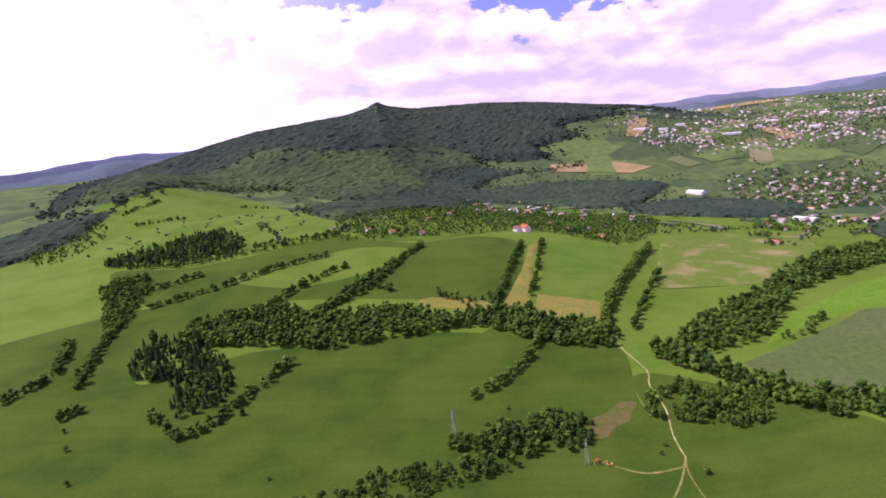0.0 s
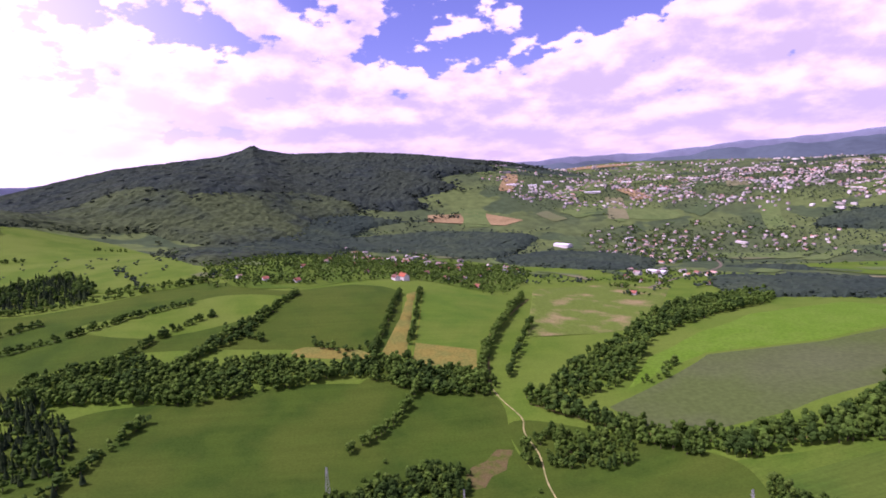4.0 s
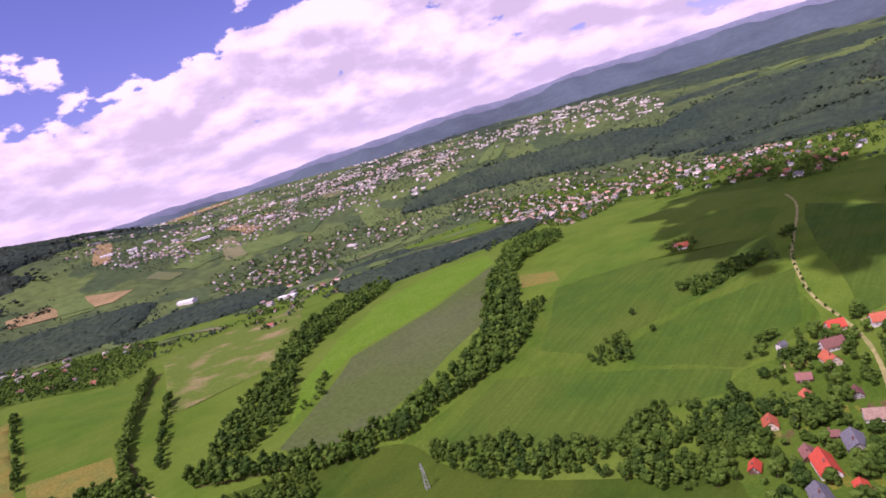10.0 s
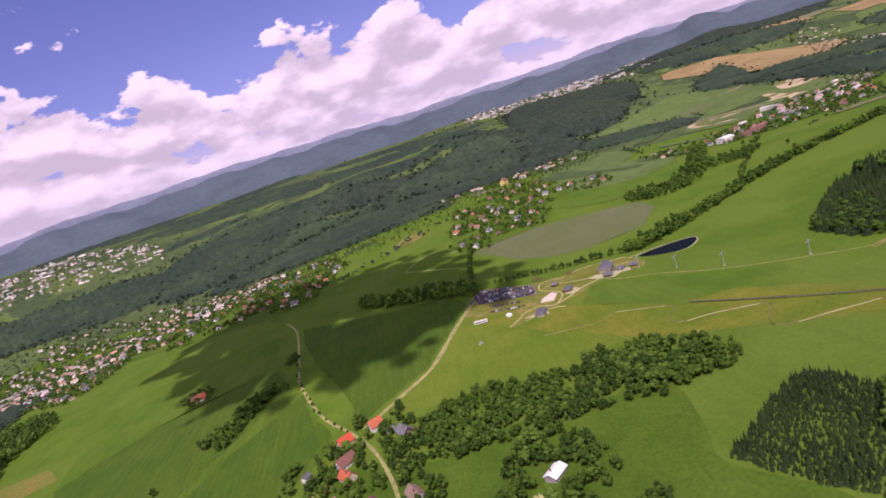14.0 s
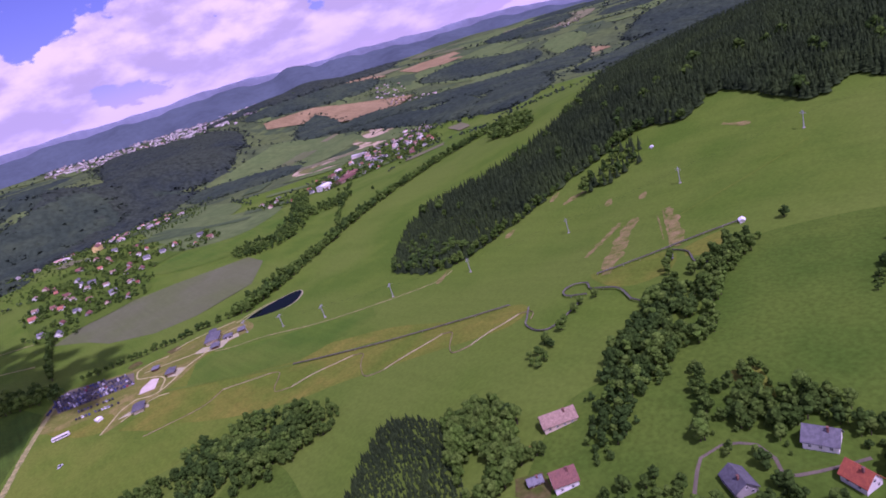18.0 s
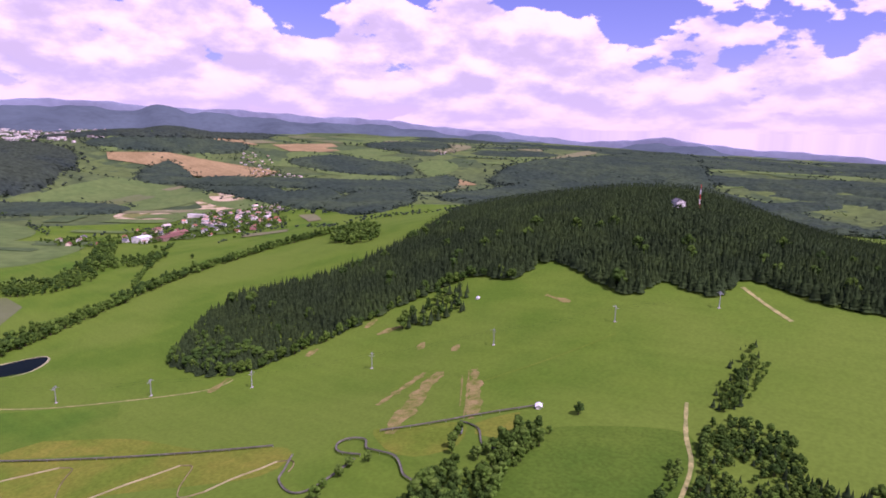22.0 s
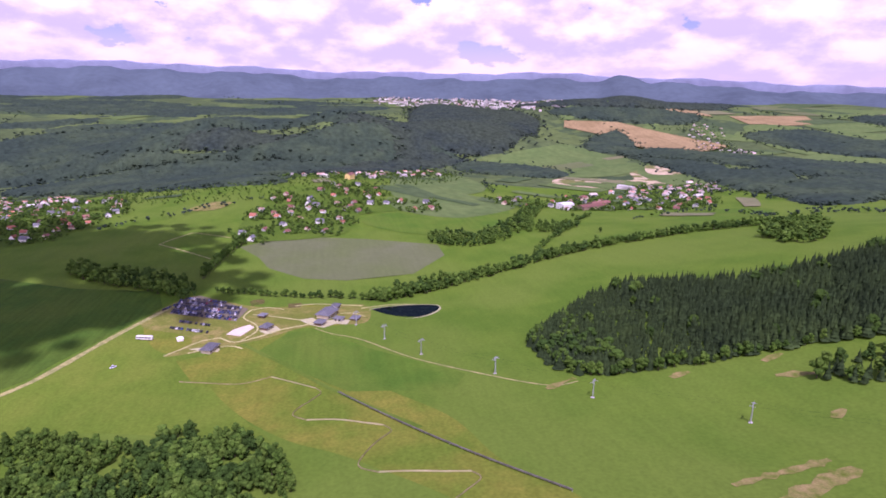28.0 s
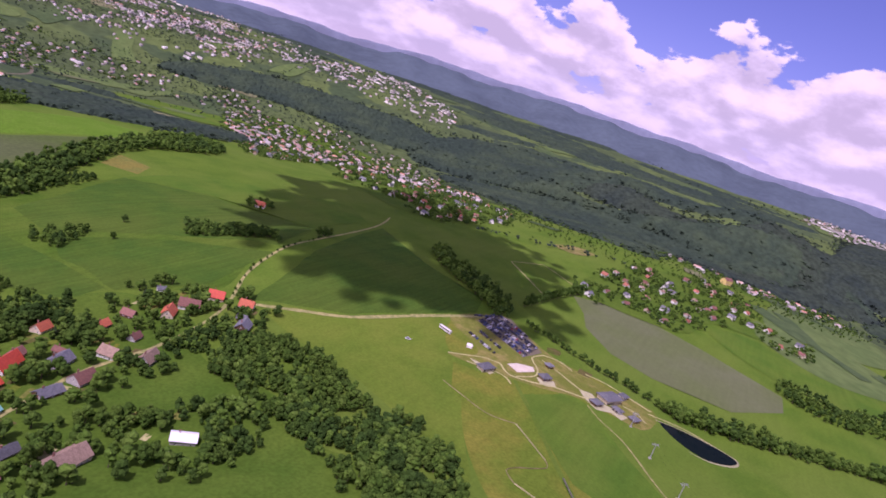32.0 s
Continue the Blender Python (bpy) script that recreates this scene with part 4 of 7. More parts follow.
def plant(name, where, tall, kinds, mat_names, label, category="trees", shares=None, wide=1.0, trunk=True):
    where, tall = np.asarray(where, float), np.asarray(tall, float)
    uniq = sorted(set(mat_names))
    made = wood(name, where, tall, kinds, [uniq.index(m) for m in mat_names], label, category, shares, wide, 0.2, trunk)
    if made is None:
        return None
    vs, fs, ms = made
    ob = mesh_of(name, np.concatenate(vs), np.concatenate(fs), uniq + ["bark"], np.concatenate(ms))
    return tagged(ob, label, category, kind="stuff")


BUILT = [(316, 84), (364, 104), (290, 20), (219, -157), (500, 122), (472, 120), (452, 118), (508, 96), (482, 72), (398, 68), (384, 86), (354, 66), (356, 92), (332, 102), (343, 112), (307, 100), (333, 62), (300, 58), (354, -18), (362, -10), (346, -26), (340, -4), (302, -2), (270, 4), (372, 138),
         (404, 124), (428, 130), (328, 136), (471, 152), (748, 322), (757, 334), (231, -193), (225, -187), (205, -164), (148, -188), (131, -217), (116, -205), (104, -184), (163, -156)]
OPEN = np.array([q for name, line, width, *_ in WAYS if name != "railway" and width < 8 for q in smooth_line(line, False, 4.0)])


def cleared(p):
    """Leaves out trees that would stand in houses or on ways."""
    if not len(p):
        return p
    b = np.array(BUILT, float)
    ok = np.min(np.hypot(p[:, None, 0] - b[:, 0], p[:, None, 1] - b[:, 1]), 1) > 11
    near = np.hypot(p[:, 0] - 300, p[:, 1] - 50) < 900
    for i in np.where(near & ok)[0]:
        ok[i] = np.min(np.hypot(OPEN[:, 0] - p[i, 0], OPEN[:, 1] - p[i, 1])) > 4.2
    return p[ok]


def sown(ring, gap, seed=1, jitter=0.45, keep=1.0):
    """Places spread evenly but irregularly within a ring."""
    r = np.array(ring, float)
    lo, hi = r.min(0), r.max(0)
    rnd = np.random.RandomState(seed)
    gx, gy = np.meshgrid(np.arange(lo[0], hi[0], gap), np.arange(lo[1], hi[1], gap * 0.87))
    gx = gx + (np.arange(len(gx)) % 2)[:, None] * gap / 2
    p = np.c_[gx.ravel(), gy.ravel()] + rnd.uniform(-jitter, jitter, (gx.size, 2)) * gap
    p = p[inside(p, smooth_line(r, True, 10))]
    return p[rnd.rand(len(p)) < keep]


def along(line, gap, seed=1, width=2.0):
    p = smooth_line(line, False, gap)
    rnd = np.random.RandomState(seed)
    return p + rnd.uniform(-width, width, p.shape)


def talls(p, lo, hi, seed=3):
    return np.random.RandomState(seed + len(p)).uniform(lo, hi, len(p))


BELTS = [   # ring, gap, heights, shapes
    ("tree_belt", [(-323, 720), (-276, 743), (-219, 765), (-178, 728), (-116, 734), (-60, 740), (-19, 711), (52, 719), (114, 686), (172, 659), (170, 615), (100, 631), (61, 659), (18, 680), (-62, 664), (-136, 645), (-190, 655), (-249, 660), (-297, 672)], 7.2, 9, 15, "mid", "dense broadleaf belt along a brook"),
    ("copse", [(-606, 1075), (-540, 1150), (-500, 1230), (-440, 1210), (-359, 1077), (-359, 1009), (-465, 1002), (-573, 1031)], 9, 12, 18, "firmid", "dark copse among hay meadows"),
    ("copse", [(-356, 635), (-352, 690), (-280, 664), (-230, 588), (-226, 539), (-261, 515), (-276, 537), (-282, 576), (-337, 596)], 7.5, 9, 16, "firmid", "dark copse in the meadow"),
    ("copse", [(-1126, 1620), (-929, 1582), (-767, 1363), (-734, 1148), (-812, 1171)], 16, 10, 16, "far", "far broadleaf copse on the hill"),
    ("copse", [(-695, 788), (-652, 756), (-616, 707), (-601, 666)], 9, 9, 13, "mid", "broadleaf copse beside hay meadow"),
    ("hillside_wood", [(288, -169), (284, -188), (262, -192), (247, -181), (236, -168), (226, -158), (229, -140), (239, -136), (266, -148)], 5.4, 8, 14, "light", "large bright broadleaf trees round a cottage"),
    ("hillside_wood", [(222, -296), (207, -272), (203, -246), (198, -226), (208, -212), (226, -212), (232, -232), (240, -258), (240, -284)], 5.2, 6, 12, "near", "dense broadleaf belt above the cottage"),
    ("garden_trees", [(236, -214), (226, -205), (216, -194), (206, -176), (197, -172), (194, -190), (204, -214)], 5.6, 4, 9, "near", "bushy trees beside a long cottage"),
    ("garden_trees", [(179, -235), (164, -244), (149, -232), (153, -212), (165, -204), (173, -220)], 9.5, 3, 8, "near", "orchard trees and bushes between gardens"),
    ("village_trees", [(2140, 491), (2130, 165), (1744, -82), (1807, -320), (2025, -591), (1692, -520), (1463, -292), (1420, -124), (1351, -41), (1358, 135), (1562, 290)], 21, 7, 12, "far", "loose trees between a village and the woods"),
    ("copse", [(-530, 905), (-491, 950), (-452, 900), (-430, 819), (-412, 735), (-436, 730), (-470, 800)], 8, 8, 13, "mid", "broadleaf belt between hay meadows"),
    ("thicket", [(15, 447), (-20, 430), (-60, 425), (-90, 400), (-130, 385), (-115, 372), (-70, 376), (-35, 392), (12, 414), (40, 430)], 7, 6, 12, "near", "narrow broadleaf thicket along a ditch"),
    ("garden_trees", [(190, -168), (180, -175), (160, -182), (151, -172), (152, -157), (175, -148)], 6.5, 5, 10, "near", "trees and bushes in a hillside garden"),
    ("garden_trees", [(142, -202), (130, -210), (116, -199), (109, -195), (126, -190), (136, -190)], 7, 6, 11, "near", "trees round hillside houses"),
    ("thicket", [(288, -234), (292, -249), (282, -253), (266, -232), (260, -214)], 9, 4, 8, "near", "few young trees on the meadow"),
    ("garden_trees", [(237, -166), (224, -174), (211, -171), (217, -162), (206, -146), (213, -140)], 6.5, 5, 10, "near", "garden trees beside the cottages"),
    ("garden_trees", [(100, -215), (130, -240), (170, -250), (160, -205), (150, -168), (135, -150), (105, -165)], 5.4, 4, 10, "near", "scattered trees among hillside houses"),
    ("young_wood", [(149, -363), (138, -385), (105, -416), (85, -386), (47, -363), (31, -324), (119, -310), (126, -314), (140, -315)], 4.6, 3, 7.5, "near", "dense young broadleaf wood on the hillside"),
    ("young_wood", [(88, -369), (58, -392), (55, -297), (74, -295)], 6, 7, 12, "firnear", "young mixed wood on the bank"),
    ("young_wood", [(141, -379), (141, -415), (144, -468), (139, -508), (127, -508), (128, -468), (134, -437), (103, -423), (103, -403), (132, -382)], 6, 5, 9, "near", "rows of trees above a road's bend"),
    ("hillside_wood", [(480, -78), (472, -112), (425, -149), (382, -156), (377, -140), (391, -111), (428, -77), (461, -71)], 6.5, 8, 14, "near", "rounded broadleaf wood on the meadow"),
    ("thicket", [(579, 258), (631, 244), (660, 219), (642, 204), (600, 224), (566, 245)], 5.5, 7, 12, "near", "dense hedge between two wheat fields"),
    ("thicket", [(450, 304), (482, 308), (498, 292), (454, 267)], 7, 7, 11, "near", "small thicket between wheat fields"),
    ("thicket", [(580, 459), (607, 445), (535, 415), (478, 400), (448, 394), (458, 408)], 8, 6, 11, "near", "bushy fringe of the railway trees"),
    ("thicket", [(376, 204), (380, 184), (402, 161), (355, 163)], 9, 3, 6, "near", "low bushes on rough grass"),
    ("thicket", [(-19, 460), (39, 495), (98, 501), (109, 469), (66, 442), (15, 447)], 7.5, 8, 14, "near", "broadleaf thicket in a gully"),
    ("thicket", [(165, 521), (215, 537), (263, 499), (238, 462), (160, 493)], 7.5, 8, 14, "near", "broadleaf thicket beside a track"),
    ("railway_trees", [(205, 612), (268, 539), (313, 489), (375, 466), (480, 464), (575, 520), (675, 584), (800, 650), (974, 755), (1000, 666), (915, 603), (777, 594), (606, 484), (543, 424), (461, 399), (391, 422), (329, 430), (283, 472), (241, 541), (201, 583)], 8.2, 10, 17, "mid", "thick belt of broadleaf trees along the railway"),
    ("tree_belt", [(212, 601), (314, 693), (368, 724), (481, 834), (609, 920), (740, 985), (823, 991), (741, 892), (550, 798), (420, 721), (341, 626), (279, 593), (214, 581)], 9, 10, 16, "mid", "broadleaf belt between two fields"),
    ("small_wood", [(321, 389), (341, 322), (347, 228), (374, 157), (385, 143), (333, 129), (303, 167), (310, 226), (297, 292), (302, 361)], 8, 8, 14, "near", "small broadleaf wood on a meadow's edge"),
    ("fir_plantation", [(337, -159), (292, -171), (276, -161), (255, -145), (231, -124), (299, -93), (310, -109)], 2.4, 3.5, 6, "fir", "young fir plantation"),
    ("pond_trees", [(765, -223), (802, -276), (863, -429), (905, -539), (919, -714), (880, -890), (862, -880), (895, -714), (880, -539), (838, -429), (775, -300), (748, -239)], 7.2, 8, 14, "mid", "long row of trees behind the pond"),
    ("tree_belt", [(1041, -333), (1075, -452), (1250, -560), (1380, -632), (1346, -645), (1034, -484), (966, -391), (991, -341)], 10, 9, 14, "mid", "tree belt across meadows"),
    ("tree_belt", [(1097, -505), (1097, -613), (1029, -565), (1052, -499)], 10, 9, 13, "mid", "short tree belt in meadows"),
    ("copse", [(835, -770), (813, -842), (701, -739), (755, -716)], 9, 10, 15, "mid", "copse on the far meadow"),
    ("lane_trees", [(894, 125), (815, -19), (754, -37), (772, -8), (838, 97)], 8, 9, 15, "mid", "dark trees along a lane"),
    ("copse", [(440, -503), (426, -577), (394, -544), (391, -524), (423, -492)], 8, 9, 14, "firnear", "copse on the ski slope"),
    ("tree_belt", [(245, -294), (238, -346), (224, -382), (213, -372), (214, -339), (205, -297), (190, -262), (205, -255), (238, -280)], 6.5, 8, 13, "near", "broadleaf belt below the sled track"),
    ("roadside_wood", [(118, -262), (137, -351), (142, -403), (150, -470), (148, -540), (138, -545), (135, -470), (124, -420), (104, -400), (84, -390), (66, -330), (62, -270), (90, -245)], 6.5, 3, 8, "firnear", "young hillside wood beside a narrow road"),
    ("hillside_wood", [(438, 61), (472, 54), (501, 35), (498, 0), (480, -43), (457, -79), (461, -97), (404, -130), (382, -114), (417, -85), (399, -66), (406, -36), (426, -10), (423, 8), (417, 27)], 6.2, 7, 13, "near", "dense broadleaf wood on the slope"),
    ("hamlet_trees", [(351, 228), (381, 226), (396, 194), (380, 147), (342, 132), (317, 152)], 6.5, 6, 12, "near", "trees at the hamlet's far edge"),
    ("hamlet_trees", [(314, 34), (370, 14), (404, -10), (389, -42), (363, -49), (334, -52), (332, -33), (347, -12), (338, 6)], 6.2, 7, 13, "near", "dense trees round a white roofed barn"),
    ("hamlet_trees", [(279, 71), (293, 57), (292, 23), (309, 21), (302, 0), (279, -8), (267, 9), (255, 21)], 6.2, 7, 13, "near", "dark trees beside the farm"),
    ("hamlet_trees", [(259, -15), (277, -21), (268, -47), (242, -33)], 6.0, 8, 14, "near", "tall trees below the farm"),
    ("hamlet_trees", [(277, -39), (306, -49), (313, -72), (268, -47)], 6.5, 5, 10, "near", "bushy trees below the farm"),
    ("hamlet_trees", [(428, 101), (480, 88), (472, 54), (443, 49), (415, 79)], 5.8, 6, 11, "near", "garden trees behind the lane"),
    ("hamlet_trees", [(390, 173), (410, 170), (398, 119), (380, 107), (369, 129)], 6.0, 7, 12, "near", "dark trees between garden cabins"),
    ("hamlet_trees", [(420, 42), (440, 20), (425, -70), (400, -120), (378, -110), (405, -40)], 9, 6, 12, "near", "scattered trees behind the hamlet"),
    ("village_trees", [(-199, 1096), (-230, 1500), (-27, 1900), (245, 1600), (500, 1500), (388, 1130), (289, 983), (223, 1044), (138, 1087), (14, 1041), (-86, 1043), (-133, 1037)], 13, 8, 14, "far", "trees among village houses"),
]
SHAPES = {
    "near": (BROAD + MIDB[:2], ["leaf", "leaf", "leaf", "leaf2", "leaf", "leaf2", "leaf"]),
    "light": (BROAD, ["leaf2", "leaf2", "leaf", "leaf2", "leaf2"]),
    "mid": (MIDB, ["leaf", "leaf", "leaf", "leaf2", "leaf"]),
    "far": (FARB, ["leaf", "leaf", "leaf", "leaf2"]),
    "fir": (FIRS, ["fir"] * 5),
    "firmid": (FIRS + MIDB[:2], ["fir"] * 5 + ["leaf", "leaf"]),
    "firnear": (FIRS + BROAD[:3], ["fir"] * 5 + ["leaf", "leaf", "leaf2"]),
    "farfir": (FARF + FARB[:2], ["fir", "fir", "fir", "leaf", "leaf"]),
}
for i, (name, ring, gap, lo, hi, shape, label) in enumerate(BELTS):
    p = cleared(sown(ring, gap * (0.8 if shape in ("near", "light") else 0.88 if shape == "mid" else 1.0), 20 + i))
    kinds, mats = SHAPES[shape]
    wave = np.sin(p[:, 0] * 0.13 + p[:, 1] * 0.06) + np.sin(p[:, 1] * 0.11 - p[:, 0] * 0.05 + 2) + 0.6 * np.sin(p[:, 0] * 0.31 + 1) * np.sin(p[:, 1] * 0.27)
    stay = wave > (-1.45 if shape in ("near", "light") else -9 if shape == "fir" else -1.7)
    p, wave = p[stay], wave[stay]
    plant(name, p, talls(p, lo * 0.8, hi * 1.05) * (1 + 0.1 * wave) * (0.82 if shape in ("near", "light") else 1.0), kinds, mats, label, "trees")

for line, gap, wide, lo, hi in (([(189, -240), (178, -221), (168, -200)], 2.4, 2.5, 5, 11), ([(171, -232), (158, -226), (147, -219), (143, -234)], 2.2, 5, 7, 13), ([(178, -172), (162, -180), (150, -160), (170, -148)], 5, 5, 4, 9), ([(128, -212), (108, -214), (96, -205), (100, -185), (120, -170)], 4, 5, 6, 11)):
    p = cleared(along(line, gap, 77, wide))
    plant("hillside_trees", p, talls(p, lo, hi), *SHAPES["near"], "dense broadleaf trees between hillside gardens", "trees")

# the spruce forest on the hill
FOREST = [(581, -346), (510, -357), (494, -427), (476, -508), (451, -565), (425, -604), (378, -601), (356, -646), (256, -591), (238, -626), (191, -608), (174, -654), (137, -643), (95, -625), (20, -640), (-60, -700), (-110, -900), (0, -1120),
          (290, -1180), (560, -1060), (661, -938), (607, -700), (628, -577), (679, -515), (690, -452)]
p = sown(FOREST, 5.6, 5)
tip = p[:, 1] > -470
edge = np.min(np.hypot(p[:, None, 0] - np.array(FOREST)[None, :, 0], p[:, None, 1] - np.array(FOREST)[None, :, 1]), 1)
tt = talls(p, 13.5, 19)
tt[tip] *= 0.62
front = p[:, 1] > -402
plant("forest_tip_trees", p[front], talls(p[front], 8.5, 12), FIRS + MIDB[:2], ["fir"] * 5 + ["leaf"] * 2, "dense young spruces at the forest tip", "trees", [0.17] * 5 + [0.1, 0.05], 1.6)
p, tt = p[~front], tt[~front]
back = p[:, 1] < -760
plant("spruce_forest", p[back], tt[back], FARF, ["fir"] * 3, "dark spruce forest over the summit", "forest", None, 1.0, False)
p, tt = p[~back], tt[~back]
plant("spruce_forest", p, tt, FIRS + BROAD[:2], ["fir"] * 5 + ["leaf", "leaf"], "dense dark spruce forest on the hill", "forest", [0.198] * 5 + [0.006, 0.004], 1.25, False)
rim = along([(581, -350), (510, -361), (494, -431), (476, -512), (451, -569), (425, -604), (378, -601)], 6, 8, 3)
plant("forest_edge_trees", rim, talls(rim, 7, 13), BROAD, ["leaf2", "leaf", "leaf2", "leaf", "leaf"], "lighter broadleaf trees along the forest edge", "trees")

# single trees that stand apart: each a tree with trunk and crown
def tree_master(shape, leaf, label):
    root = new("tree")
    v, f = shape
    crown = mesh_of("crown", v, f, [leaf])
    crown.parent = root
    tv, tf = trunk_of(7, 0.6, 0.02)
    limbs = [(tv, tf)]
    rnd = np.random.RandomState(int(len(v)))
    for k in range(4):
        a = k * 1.6 + rnd.rand()
        q, g = trunk_of(4, 0.3, 0.01)
        q = q.copy()
        q[:, 0] += (q[:, 2] + 0.04) * 0.6 * math.cos(a)
        q[:, 1] += (q[:, 2] + 0.04) * 0.6 * math.sin(a)
        q[:, 2] += 0.28
        limbs.append((q, g))
    lv, lf = joined(limbs)
    trunk = mesh_of("trunk", lv, lf, ["bark"])
    trunk.parent = root
    return tagged(root, label, "tree")


def put_trees(shape, leaf, label, group, places, lo, hi, wide=1.0, seed=9):
    first = tree_master(shape, leaf, label)
    tagged(first, group=group)
    rnd = np.random.RandomState(seed)
    for i, (x, y) in enumerate(places):
        s = rnd.uniform(lo, hi)
        ob = first if i == 0 else copy_thing(first, Matrix.Identity(4))
        ob.matrix_basis = Matrix.Translation((x, y, h(x, y) - 0.2)) @ Matrix.Rotation(rnd.rand() * 6.28, 4, "Z") @ Matrix.Diagonal((s * wide, s * wide, s, 1))


ROWS_OF_TREES = [
    ("tree in a spur of hedge", "spur hedge", [(94, 656), (74, 609), (52, 577), (28, 556), (8, 539)], 5.5, 9, 14, 3),
    ("tree in a strip field hedge", "strip hedge", [(120, 968), (84, 838), (52, 732)], 6, 9, 13, 1),
    ("tree in the second strip hedge", "second strip hedge", [(155, 980), (118, 812), (90, 712)], 6, 9, 13, 4),
    ("tall tree beside the railway cutting", "railway trees", [(325, 964), (232, 800), (188, 713), (166, 645)], 6, 12, 18, 2),
    ("tree beside the railway cutting", "railway trees", [(285, 820), (222, 700), (196, 651)], 8, 9, 15, 3),
    ("roadside tree beside the car park", "car park avenue", [(779, -59), (768, -110), (760, -147), (760, -194), (748, -236)], 5, 6, 10, 1),
    ("broadleaf tree beside the sled track", "sled track trees", [(282, -247), (285, -262), (292, -282), (288, -300)], 8, 6, 9, 4),
    ("tree below the sled track", "sled track trees", [(246, -318), (251, -330), (263, -354)], 8, 6, 10, 3),
]
for i, (label, group, line, gap, lo, hi, k) in enumerate(ROWS_OF_TREES):
    put_trees(BROAD[k], "leaf" if i % 3 else "leaf2", label, group, cleared(along(line, gap, 40 + i, 2.5)), lo, hi, 1.1, i)
put_trees(SLIM[0], "leaf", "tall slim poplar in a row", "row of poplars", along([(833, -36), (914, -45), (1008, -60)], 9, 3, 1.0), 14, 19, 1.0, 3)
put_trees(BROAD[2], "leaf", "lone broadleaf tree standing in a meadow", "lone trees", [(211, -402), (564, -593), (1000, -610), (1180, -640), (540, 300), (505, 265), (470, 300), (482, 292), (640, 190)], 8, 11, 1.15, 5)
put_trees(FIRS[1], "fir", "lone dark conifer near meadow", "lone conifers", [(-200, 520), (-215, 505), (385, 118), (372, 124), (300, 15), (455, 150)], 9, 14, 1.1, 6)
put_trees(BROAD[1], "leaf2", "small bush in the meadow", "meadow bushes", [(-150, 420), (-260, 380), (-180, 360), (-300, 420), (40, 520), (-330, 470), (-350, 500), (150, 440), (158, 452), (172, 408), (330, -5), (345, -40), (400, -70), (395, -95), (380, -30), (440, -70)], 4, 7, 1.3, 7)

# dense hedges between the hay meadows
HEDGES = [([(896, -461), (1017, -549), (1187, -673)], 10), ([(586, 266), (616, 235), (650, 204)], 4), ([(735, 310), (738, 330), (752, 342), (766, 330), (760, 312)], 7), ([(733, 196), (722, 200)], 5),([(-541, 1011), (-428, 981), (-344, 1010), (-197, 1087)], 8), ([(-464, 858), (-417, 885), (-379, 917)], 6), ([(-405, 798), (-315, 865), (-265, 911), (-195, 956)], 6), ([(-245, 757), (-194, 851), (-152, 896)], 6), ([(-280, 517), (-238, 483), (-210, 540), (-179, 612)], 6), ([(-341, 1051), (-218, 1096), (-186, 1152)], 7), ([(-812, 1540), (-765, 1657)], 9), ([(-721, 1421), (-630, 1463)], 9), ([(-561, 1683), (-494, 1704)], 10), ([(-179, 720), (-140, 795), (-87, 882), (-42, 975)], 4.2), ([(-163, 749), (-112, 808), (-73, 901)], 5), ([(-457, 699), (-431, 623), (-434, 593), (-441, 563)], 5), ([(-365, 520), (-354, 536)], 4), ([(-424, 745), (-408, 666), (-385, 584)], 5),
          ([(-130, 834), (-83, 791)], 6), ([(-179, 720), (-240, 690), (-330, 700)], 8), ([(60, 760), (20, 745), (-20, 770)], 8), ([(300, 640), (345, 600), (400, 640)], 12)]
for i, (line, gap) in enumerate(HEDGES):
    p = np.concatenate([along(line, gap, 140 + i, 3.0), along(line, gap * 1.6, 170 + i, 4.5)])
    plant("hedge", p, talls(p, 5, 13), MIDB, ["leaf", "leaf", "leaf", "leaf2", "leaf"], "dense hedge of broadleaf trees between meadows", "hedge", None, 1.25)
put_trees(BROAD[0], "leaf", "small bush along the lane", "lane bushes", [(x + 3, y - 5) for x, y in along([(515, 125), (560, 155), (639, 182), (712, 196)], 11, 5, 1.5)], 2.5, 4.5, 1.3, 11)

